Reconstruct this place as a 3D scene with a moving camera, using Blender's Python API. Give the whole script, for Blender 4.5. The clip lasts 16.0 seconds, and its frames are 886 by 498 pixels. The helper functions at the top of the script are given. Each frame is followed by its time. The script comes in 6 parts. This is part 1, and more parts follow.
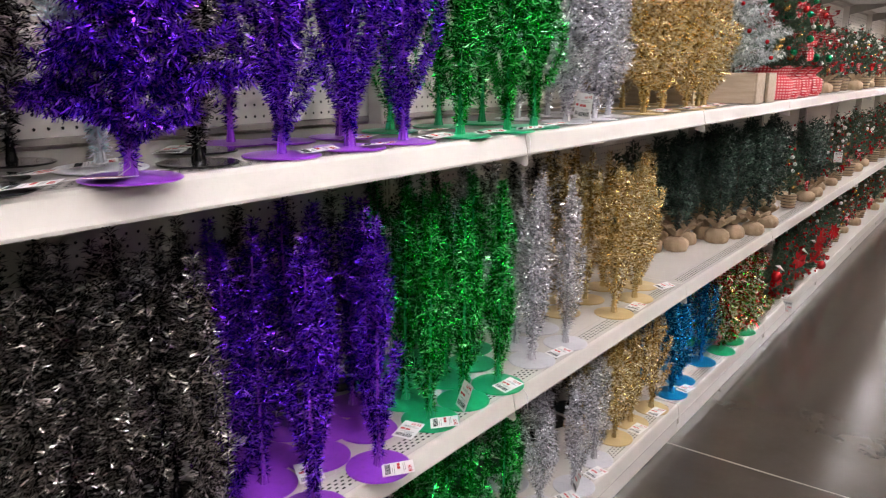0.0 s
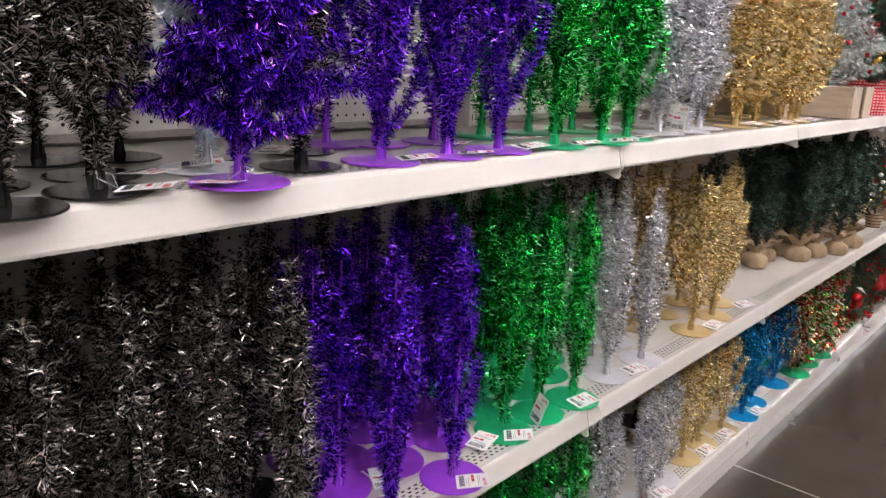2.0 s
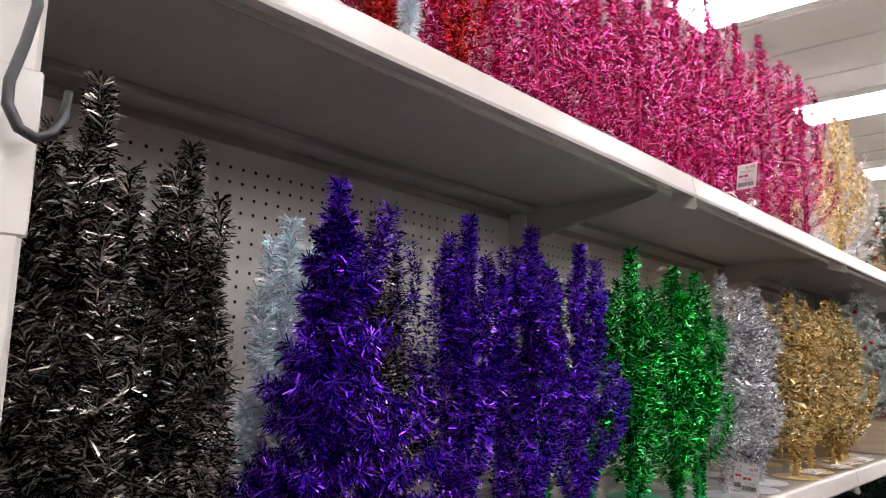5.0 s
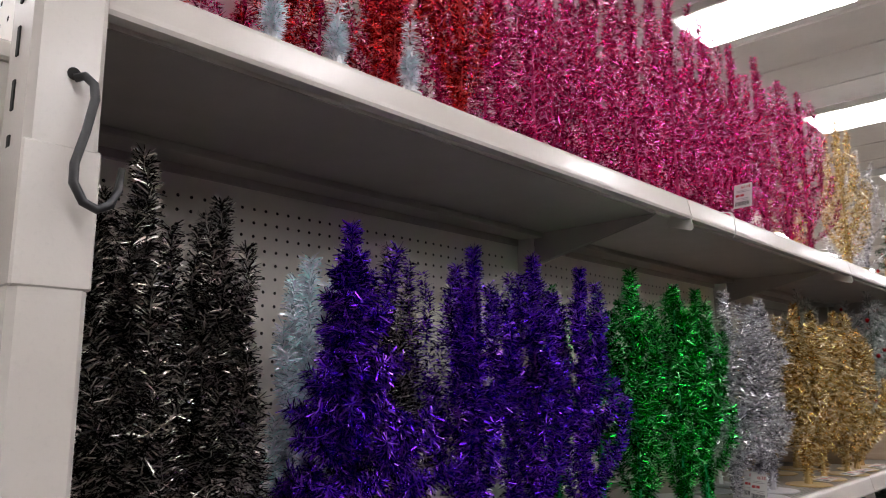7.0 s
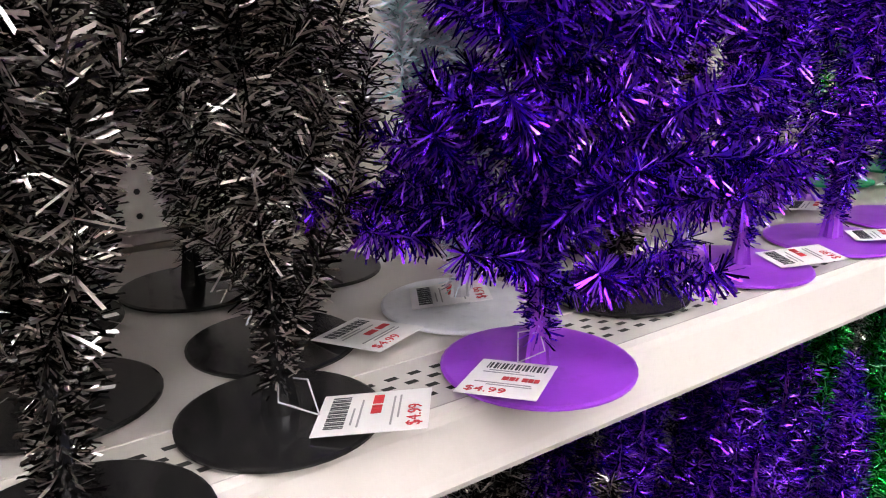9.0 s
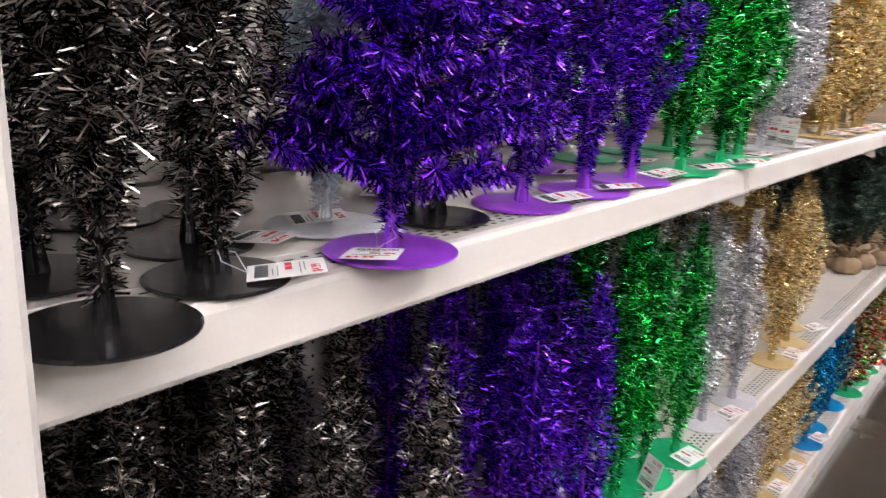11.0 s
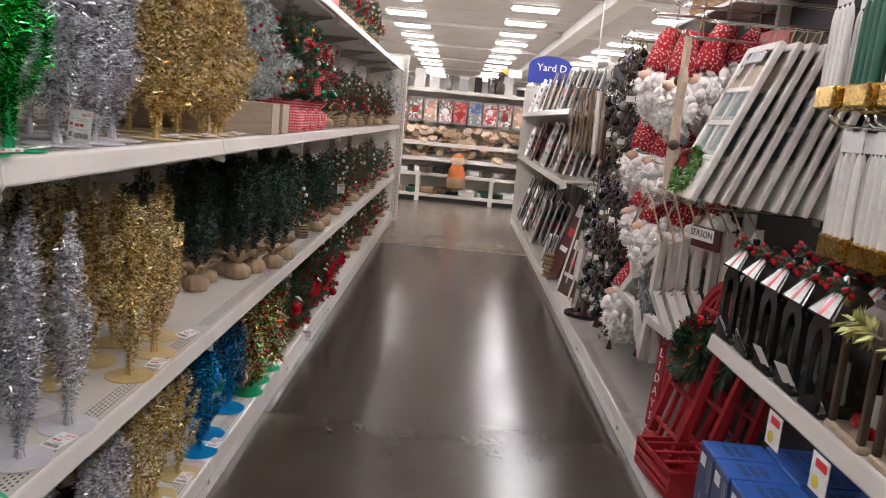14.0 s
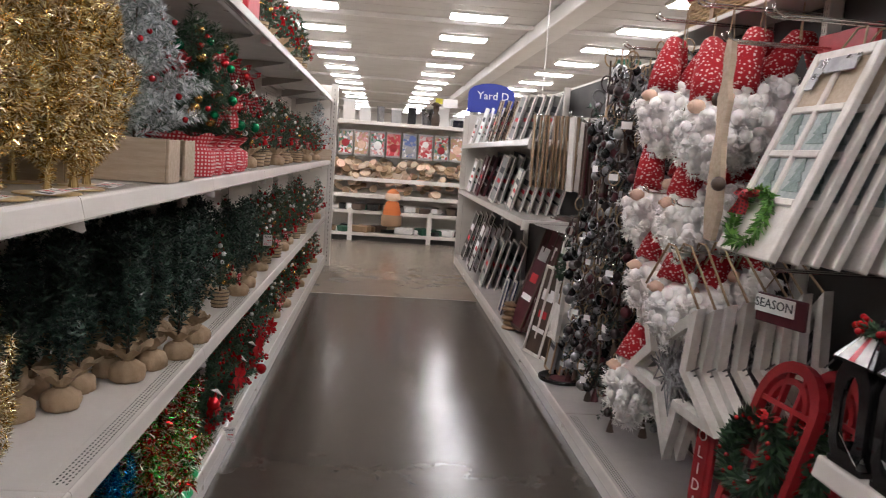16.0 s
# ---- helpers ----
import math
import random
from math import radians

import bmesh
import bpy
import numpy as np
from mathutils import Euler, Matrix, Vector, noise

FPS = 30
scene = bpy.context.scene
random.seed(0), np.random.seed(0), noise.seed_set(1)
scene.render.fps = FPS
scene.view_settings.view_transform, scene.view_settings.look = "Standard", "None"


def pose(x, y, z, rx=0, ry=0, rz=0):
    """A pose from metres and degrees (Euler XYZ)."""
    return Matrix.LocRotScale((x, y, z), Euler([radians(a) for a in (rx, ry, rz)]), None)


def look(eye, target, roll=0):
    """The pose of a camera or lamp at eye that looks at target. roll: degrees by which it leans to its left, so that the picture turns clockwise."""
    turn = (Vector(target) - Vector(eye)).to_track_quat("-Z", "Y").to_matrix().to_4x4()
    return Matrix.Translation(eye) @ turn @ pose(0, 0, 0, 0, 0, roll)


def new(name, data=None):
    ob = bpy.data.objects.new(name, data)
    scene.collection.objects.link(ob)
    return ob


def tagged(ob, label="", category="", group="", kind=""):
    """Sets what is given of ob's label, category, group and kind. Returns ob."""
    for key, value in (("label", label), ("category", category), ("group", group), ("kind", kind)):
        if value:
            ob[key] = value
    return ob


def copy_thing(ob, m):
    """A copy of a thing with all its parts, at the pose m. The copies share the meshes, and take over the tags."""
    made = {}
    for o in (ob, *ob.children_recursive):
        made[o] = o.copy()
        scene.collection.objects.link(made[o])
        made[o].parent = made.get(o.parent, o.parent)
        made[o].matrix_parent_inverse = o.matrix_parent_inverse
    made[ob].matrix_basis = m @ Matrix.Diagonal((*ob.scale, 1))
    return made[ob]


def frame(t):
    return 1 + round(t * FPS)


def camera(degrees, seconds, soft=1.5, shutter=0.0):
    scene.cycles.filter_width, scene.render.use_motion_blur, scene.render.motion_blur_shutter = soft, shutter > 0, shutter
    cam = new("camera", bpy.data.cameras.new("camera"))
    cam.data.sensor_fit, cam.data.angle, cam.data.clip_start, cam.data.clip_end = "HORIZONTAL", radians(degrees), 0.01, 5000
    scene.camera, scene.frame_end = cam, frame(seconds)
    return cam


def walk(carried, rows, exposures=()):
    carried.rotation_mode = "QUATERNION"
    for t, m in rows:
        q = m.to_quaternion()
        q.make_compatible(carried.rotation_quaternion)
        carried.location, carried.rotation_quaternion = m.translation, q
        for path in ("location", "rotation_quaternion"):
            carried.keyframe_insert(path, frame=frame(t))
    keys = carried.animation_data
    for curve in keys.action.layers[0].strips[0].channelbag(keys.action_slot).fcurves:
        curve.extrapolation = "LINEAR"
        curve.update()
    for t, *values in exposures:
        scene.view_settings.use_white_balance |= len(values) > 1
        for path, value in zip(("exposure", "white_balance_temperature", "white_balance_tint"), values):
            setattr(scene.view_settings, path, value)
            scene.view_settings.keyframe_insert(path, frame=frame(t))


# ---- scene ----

cam = camera(60.7, 16.0, soft=1.05, shutter=0.2)
PATH = [
    (0, (0.118, 0.068, 1.395), (-1.05, 1.622, 0.924), 0.4),
    (0.5, (0.147, -0.036, 1.385), (-1.057, 1.468, 0.851), 1.7),
    (1, (0.148, -0.075, 1.386), (-1.08, 1.403, 0.833), 1.9),
    (1.5, (0.104, -0.043, 1.397), (-1.127, 1.433, 0.846), 2.4),
    (2, (0.044, 0.052, 1.422), (-1.23, 1.511, 0.925), 2.8),
    (2.5, (-0.015, 0.152, 1.477), (-1.445, 1.494, 1.085), 2.9),
    (3, (-0.064, 0.214, 1.498), (-1.542, 1.542, 1.269), 2.5),
    (3.5, (-0.125, 0.201, 1.5), (-1.579, 1.574, 1.497), 2.2),
    (4, (-0.15, 0.145, 1.52), (-1.56, 1.556, 1.676), 2.3),
    (4.5, (-0.152, 0.088, 1.534), (-1.455, 1.578, 1.817), 1.5),
    (7, (-0.055, -0.017, 1.536), (-1.394, 1.424, 1.899), -0.4),
    (7.5, (-0.169, 0.093, 1.554), (-1.626, 1.459, 1.648), 0.3),
    (8, (-0.335, 0.213, 1.524), (-1.863, 1.468, 1.224), 0.9),
    (8.5, (-0.43, 0.273, 1.488), (-1.997, 1.41, 0.987), 0.2),
    (8.7, (-0.453, 0.286, 1.474), (-2.024, 1.396, 0.926), -0.1),
    (10.8, (-0.354, 0.146, 1.444), (-1.674, 1.556, 0.925), 2.0),
    (11, (-0.315, 0.092, 1.435), (-1.53, 1.599, 0.932), 2.5),
    (11.5, (-0.245, -0.006, 1.416), (-1.247, 1.655, 0.931), 3.2),
    (12, (-0.164, -0.043, 1.41), (-0.913, 1.754, 0.953), 4.7),
    (12.5, (-0.097, -0.011, 1.379), (-0.447, 1.912, 0.957), 6.5),
    (13, (-0.062, 0.038, 1.373), (-0.207, 1.989, 0.959), 6.0),
    (13.5, (-0.045, 0.148, 1.37), (-0.071, 2.107, 0.969), 5.4),
    (14, (-0.023, 0.332, 1.38), (-0.033, 2.303, 1.04), 5.4),
    (14.5, (-0.046, 0.504, 1.38), (-0.065, 2.48, 1.069), 5.2),
    (15, (-0.132, 0.72, 1.399), (-0.004, 2.699, 1.132), 4.8),
    (15.5, (-0.173, 0.931, 1.385), (0.086, 2.9, 1.144), 4.5),
    (16, (-0.163, 1.174, 1.383), (0.009, 3.152, 1.14), 4.1),
]
walk(cam, [(t, look(eye, target, roll)) for t, eye, target, roll in PATH], exposures=[(0, 0.45), (1.5, 0.4), (3.5, 0.5), (4, 0.4), (4.5, 0.2), (7, -0.7), (7.5, -0.27), (8, 0.25), (8.5, 0.6), (11, 0.4), (12, 0.2), (13, 0.0), (14.5, -0.35), (16, -0.48)])

# ---- light: the ceiling fixtures alone, and a faint grey world outside the shell ----
LIGHT = 38.0
world = bpy.data.worlds.new("world")
scene.world = world
world.use_nodes = True
world.node_tree.nodes["Background"].inputs[0].default_value = (0.5, 0.5, 0.5, 1)
world.node_tree.nodes["Background"].inputs[1].default_value = 0.05


# ---- materials ----
def shader(name):
    m = bpy.data.materials.new(name)
    m.use_nodes = True
    t = m.node_tree
    return m, t, t.nodes["Principled BSDF"]


def mix_node(t, fac, a, b):
    n = t.nodes.new("ShaderNodeMix")
    n.data_type = "RGBA"
    for sock, v in ((n.inputs[0], fac), (n.inputs[6], a), (n.inputs[7], b)):
        if isinstance(v, (tuple, list)):
            sock.default_value = (*v, 1)
        elif isinstance(v, (int, float)):
            sock.default_value = v
        else:
            t.links.new(v, sock)
    return n.outputs[2]


def noise_node(t, scale, detail=4, rough=0.6, stretch=None):
    co = t.nodes.new("ShaderNodeTexCoord")
    n = t.nodes.new("ShaderNodeTexNoise")
    n.inputs["Scale"].default_value, n.inputs["Detail"].default_value, n.inputs["Roughness"].default_value = scale, detail, rough
    if stretch:
        mp = t.nodes.new("ShaderNodeMapping")
        mp.inputs["Scale"].default_value = stretch
        t.links.new(co.outputs["Object"], mp.inputs[0])
        t.links.new(mp.outputs[0], n.inputs["Vector"])
    else:
        t.links.new(co.outputs["Object"], n.inputs["Vector"])
    return n.outputs["Fac"]


def ramp(t, fac, lo, hi):
    n = t.nodes.new("ShaderNodeMapRange")
    n.inputs[1].default_value, n.inputs[2].default_value = lo, hi
    t.links.new(fac, n.inputs[0])
    return n.outputs[0]


def surface(name, a, b=None, rough=0.5, metal=0.0, scale=6.0, fine=90.0, bump=0.15, vary=0.15, stretch=None, coat=0.0, sheen=0.0, uneven=0.1):
    """A worn painted, wooden, paper or stone surface: two colours mixed by coarse stains and fine grain."""
    m, t, p = shader(name)
    b = b or tuple(c * 0.8 for c in a)
    coarse, grain = noise_node(t, scale, 5, 0.65, stretch), noise_node(t, fine, 3, 0.6, stretch)
    c1 = mix_node(t, ramp(t, coarse, 0.35, 0.68), a, b)
    dark = tuple(c * (1 - vary * 2) for c in a)
    c2 = mix_node(t, ramp(t, grain, 0.55, 0.9), c1, dark)
    t.links.new(c2, p.inputs["Base Color"])
    mr = t.nodes.new("ShaderNodeMapRange")
    mr.inputs[3].default_value, mr.inputs[4].default_value = max(rough - uneven, 0.03), min(rough + uneven * 1.2, 1)
    t.links.new(coarse, mr.inputs[0])
    t.links.new(mr.outputs[0], p.inputs["Roughness"])
    p.inputs["Metallic"].default_value = metal
    p.inputs["Coat Weight"].default_value = coat
    p.inputs["Sheen Weight"].default_value = sheen
    bp = t.nodes.new("ShaderNodeBump")
    bp.inputs["Strength"].default_value, bp.inputs["Distance"].default_value = bump, 0.002
    t.links.new(grain, bp.inputs["Height"])
    t.links.new(bp.outputs[0], p.inputs["Normal"])
    return m


def island(name, stops, rough=0.3, metal=1.0, spread=0.0):
    """Foil strips, needles, leaves: the colour varies from strip to strip."""
    m, t, p = shader(name)
    g = t.nodes.new("ShaderNodeNewGeometry")
    r = t.nodes.new("ShaderNodeValToRGB")
    while len(r.color_ramp.elements) < len(stops):
        r.color_ramp.elements.new(0.5)
    for e, (pos, col) in zip(r.color_ramp.elements, stops):
        e.position, e.color = pos, (*col, 1)
    t.links.new(g.outputs["Random Per Island"], r.inputs[0])
    t.links.new(r.outputs[0], p.inputs["Base Color"])
    mr = t.nodes.new("ShaderNodeMapRange")
    mr.inputs[3].default_value, mr.inputs[4].default_value = max(rough - 0.12, 0.05), rough + 0.15
    t.links.new(g.outputs["Random Per Island"], mr.inputs[0])
    t.links.new(mr.outputs[0], p.inputs["Roughness"])
    p.inputs["Metallic"].default_value = metal
    return m


def glow(name, col, strength):
    m, t, p = shader(name)
    p.inputs["Base Color"].default_value = (0.8, 0.8, 0.8, 1)
    p.inputs["Emission Color"].default_value = (*col, 1)
    p.inputs["Emission Strength"].default_value = strength
    return m


def glass_like(name, col=(1, 1, 1), rough=0.05, alpha=0.25):
    m, t, p = shader(name)
    p.inputs["Base Color"].default_value = (*col, 1)
    p.inputs["Roughness"].default_value = rough
    p.inputs["Transmission Weight"].default_value = 1.0
    p.inputs["IOR"].default_value = 1.15
    return m


def checks(name, a, b, scale):
    """Woven plaid ribbon or cloth."""
    m, t, p = shader(name)
    co = t.nodes.new("ShaderNodeTexCoord")
    waves = []
    for axis in ("X", "Y", "Z"):
        w = t.nodes.new("ShaderNodeTexWave")
        w.bands_direction = axis
        w.inputs["Scale"].default_value = scale
        w.inputs["Distortion"].default_value = 1.5
        t.links.new(co.outputs["Object"], w.inputs["Vector"])
        waves.append(ramp(t, w.outputs["Fac"], 0.45, 0.55))
    add = t.nodes.new("ShaderNodeMath")
    add.operation = "MULTIPLY"
    t.links.new(waves[0], add.inputs[0])
    t.links.new(waves[2], add.inputs[1])
    t.links.new(mix_node(t, add.outputs[0], a, b), p.inputs["Base Color"])
    p.inputs["Roughness"].default_value = 0.75
    return m


M = {}
M["shelf"] = surface("shelf_paint", (0.66, 0.62, 0.57), (0.60, 0.56, 0.51), rough=0.2, scale=3, fine=220, bump=0.05, vary=0.05, uneven=0.025)
# same cream paint, with the shade on the low deck put into its colour
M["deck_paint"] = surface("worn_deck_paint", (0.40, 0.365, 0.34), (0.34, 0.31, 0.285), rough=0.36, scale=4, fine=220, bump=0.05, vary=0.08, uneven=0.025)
# shelf hue at a darker value, for tree-shelf undersides, slotted strips and brackets
M["dark_under"] = surface("shelf_underside", (0.40, 0.365, 0.335), (0.33, 0.30, 0.275), rough=0.3, scale=3, fine=200, bump=0.04, vary=0.1)
M["peg"] = surface("pegboard_paint", (0.80, 0.75, 0.69), (0.74, 0.69, 0.63), rough=0.5, scale=2.5, fine=160, bump=0.06, vary=0.06)
M["hole"] = surface("hole_dark", (0.02, 0.018, 0.016), rough=0.9)
M["rail"] = surface("rail_paint", (0.42, 0.37, 0.33), (0.36, 0.31, 0.28), rough=0.4, scale=8)
M["tag"] = surface("tag_paper", (0.82, 0.80, 0.78), (0.76, 0.74, 0.72), rough=0.6, scale=20, vary=0.03)
M["ink"] = surface("ink", (0.04, 0.04, 0.045), rough=0.7)
M["grey_ink"] = surface("grey_ink", (0.35, 0.34, 0.34), rough=0.7)
M["red_ink"] = surface("red_ink", (0.6, 0.03, 0.04), rough=0.7)
M["hook"] = surface("black_hook", (0.025, 0.025, 0.027), (0.04, 0.04, 0.04), rough=0.35, scale=30, bump=0.2)
M["chrome"] = surface("chrome_wire", (0.75, 0.74, 0.72), rough=0.2, metal=1.0, bump=0.02)
M["black"] = surface("black_plastic", (0.01, 0.0095, 0.01), (0.016, 0.015, 0.015), rough=0.14, scale=15, bump=0.05)
M["purple_base"] = surface("purple_plastic", (0.30, 0.05, 0.58), (0.25, 0.04, 0.5), rough=0.3, scale=15, bump=0.04)
M["green_base"] = surface("green_plastic", (0.01, 0.42, 0.17), (0.01, 0.35, 0.13), rough=0.32, scale=15, bump=0.04)
M["silver_base"] = surface("silver_plastic", (0.55, 0.53, 0.55), (0.48, 0.47, 0.5), rough=0.35, scale=15, bump=0.04)
M["gold_base"] = surface("gold_plastic", (0.55, 0.40, 0.18), (0.48, 0.34, 0.14), rough=0.35, scale=15, bump=0.04)
M["blue_base"] = surface("blue_plastic", (0.0, 0.22, 0.5), (0.0, 0.18, 0.42), rough=0.3, scale=15, bump=0.04)
M["red_base"] = surface("red_plastic", (0.55, 0.02, 0.03), rough=0.3, scale=15)
M["pink_base"] = surface("pink_plastic", (0.62, 0.03, 0.2), rough=0.3, scale=15)
M["white_base"] = surface("white_plastic", (0.75, 0.75, 0.77), rough=0.35, scale=15)
# dark foil; the near-white top stops paint lamp glints into some strips
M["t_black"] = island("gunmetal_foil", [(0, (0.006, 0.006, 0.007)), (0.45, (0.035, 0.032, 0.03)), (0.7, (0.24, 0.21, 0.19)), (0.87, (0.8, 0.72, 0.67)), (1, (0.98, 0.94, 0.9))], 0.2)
M["t_purple"] = island("purple_foil", [(0, (0.01, 0.002, 0.085)), (0.45, (0.08, 0.008, 0.42)), (0.8, (0.22, 0.03, 0.8)), (1, (0.5, 0.18, 0.97))], 0.19)
M["t_green"] = island("green_foil", [(0, (0.0, 0.04, 0.006)), (0.42, (0.008, 0.36, 0.045)), (0.78, (0.03, 0.74, 0.12)), (1, (0.45, 0.97, 0.5))], 0.14)
M["t_silver"] = island("silver_foil", [(0, (0.25, 0.25, 0.28)), (0.4, (0.72, 0.71, 0.76)), (0.8, (0.96, 0.96, 0.99)), (1, (1, 1, 1))], 0.2)
# the near-white last stops are sparkle painted into the gold
M["t_gold"] = island("gold_foil", [(0, (0.2, 0.13, 0.035)), (0.35, (0.72, 0.52, 0.21)), (0.7, (0.95, 0.76, 0.38)), (0.9, (0.98, 0.9, 0.66)), (1, (1.0, 0.97, 0.85))], 0.18)
M["t_blue"] = island("blue_foil", [(0, (0.0, 0.07, 0.2)), (0.6, (0.0, 0.27, 0.55)), (1, (0.1, 0.55, 0.85))], 0.16)
M["t_red"] = island("red_foil", [(0, (0.15, 0.0, 0.005)), (0.6, (0.6, 0.015, 0.02)), (1, (0.9, 0.12, 0.1))], 0.16)
# pale last stop: highlights on the magenta foil, put into its colour
M["t_pink"] = island("magenta_foil", [(0, (0.16, 0.0, 0.05)), (0.5, (0.74, 0.03, 0.3)), (0.85, (0.95, 0.16, 0.5)), (1, (1.0, 0.6, 0.8))], 0.14)
M["t_white"] = island("iridescent_foil", [(0, (0.55, 0.75, 0.8)), (0.4, (0.8, 0.85, 0.9)), (0.7, (0.85, 0.75, 0.88)), (1, (0.5, 0.9, 0.85))], 0.35, metal=0.5)
M["t_multi"] = island("mixed_foil", [(0, (0.75, 0.015, 0.03)), (0.3, (0.75, 0.015, 0.03)), (0.31, (0.02, 0.5, 0.08)), (0.66, (0.05, 0.62, 0.12)), (0.67, (0.85, 0.62, 0.25)), (0.8, (0.85, 0.62, 0.25)), (0.81, (0.95, 0.93, 0.92))], 0.16)
M["pine"] = island("pine_needles", [(0, (0.01, 0.028, 0.014)), (0.6, (0.025, 0.06, 0.028)), (1, (0.06, 0.12, 0.05))], 0.6, metal=0.0)
M["boxwood"] = island("boxwood_leaves", [(0, (0.003, 0.009, 0.006)), (0.5, (0.011, 0.03, 0.018)), (0.85, (0.035, 0.08, 0.05)), (1, (0.13, 0.19, 0.15))], 0.4, metal=0.0)
M["flock"] = island("flocked_needles", [(0, (0.06, 0.09, 0.07)), (0.25, (0.22, 0.27, 0.25)), (0.6, (0.6, 0.63, 0.63)), (1, (0.88, 0.89, 0.9))], 0.8, metal=0.0)
M["bark"] = surface("brown_stem", (0.09, 0.06, 0.04), rough=0.8, scale=30)
M["burlap"] = surface("burlap_cloth", (0.42, 0.30, 0.19), (0.33, 0.23, 0.14), rough=0.95, scale=25, fine=420, bump=0.8, vary=0.2)
M["rope_twine"] = surface("jute_twine", (0.3, 0.2, 0.12), rough=0.95, fine=300, bump=0.6)
M["pale_wood"] = surface("pale_wood", (0.48, 0.38, 0.28), (0.38, 0.29, 0.2), rough=0.65, scale=9, fine=60, stretch=(1, 8, 8), bump=0.2)
M["plaid"] = checks("red_plaid", (0.5, 0.02, 0.035), (0.75, 0.5, 0.48), 24)
M["dark_plaid"] = checks("dark_plaid", (0.3, 0.015, 0.02), (0.03, 0.02, 0.02), 30)
M["berry"] = surface("red_berry", (0.42, 0.01, 0.015), (0.3, 0.008, 0.012), rough=0.18, scale=30)
M["bauble_green"] = surface("green_bauble", (0.0, 0.25, 0.09), rough=0.15, metal=0.6)
M["bauble_gold"] = surface("gold_bauble", (0.6, 0.36, 0.1), rough=0.25, metal=0.8)
M["bauble_red"] = surface("red_bauble", (0.5, 0.01, 0.015), rough=0.15, metal=0.5)
M["bauble_white"] = surface("white_bauble", (0.78, 0.76, 0.74), rough=0.4)


def concrete(name, a, b, c, rough, seams):
    """Polished concrete: mottled in large clouds, with fine aggregate and scratches in its gloss."""
    m, t, p = shader(name)
    big, mid, fine = noise_node(t, 0.55, 6, 0.6), noise_node(t, 3.2, 6, 0.7), noise_node(t, 60, 4, 0.7)
    c1 = mix_node(t, ramp(t, big, 0.35, 0.65), a, b)
    c2 = mix_node(t, ramp(t, mid, 0.35, 0.8), c1, c)
    c3 = mix_node(t, ramp(t, fine, 0.62, 0.8), c2, tuple(v * 1.35 for v in a))
    t.links.new(c3, p.inputs["Base Color"])
    mr = t.nodes.new("ShaderNodeMapRange")
    mr.inputs[3].default_value, mr.inputs[4].default_value = rough - 0.015, rough + 0.02
    t.links.new(mid, mr.inputs[0])
    t.links.new(mr.outputs[0], p.inputs["Roughness"])
    bp = t.nodes.new("ShaderNodeBump")
    bp.inputs["Strength"].default_value, bp.inputs["Distance"].default_value = 0.03, 0.002
    t.links.new(fine, bp.inputs["Height"])
    t.links.new(bp.outputs[0], p.inputs["Normal"])
    return m


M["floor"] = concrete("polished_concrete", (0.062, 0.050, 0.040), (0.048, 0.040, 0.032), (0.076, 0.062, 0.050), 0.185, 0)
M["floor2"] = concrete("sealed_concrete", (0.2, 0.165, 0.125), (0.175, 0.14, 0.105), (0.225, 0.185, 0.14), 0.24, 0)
M["joint"] = surface("joint_filler", (0.3, 0.26, 0.22), rough=0.7, scale=4)
M["ceiling"] = surface("deck_paint", (0.52, 0.5, 0.475), (0.46, 0.44, 0.415), rough=0.6, scale=0.8, fine=15, vary=0.06)
M["beam"] = surface("beam_paint", (0.66, 0.64, 0.61), (0.6, 0.58, 0.55), rough=0.5, scale=1.2, fine=20, vary=0.05)
M["wall"] = surface("wall_paint", (0.6, 0.58, 0.55), (0.56, 0.54, 0.51), rough=0.7, scale=0.6, fine=30, vary=0.05)
M["lamp"] = glow("diffuser", (1.0, 0.965, 1.0), LIGHT)
M["kick"] = surface("kick_plate", (0.05, 0.045, 0.042), rough=0.6)


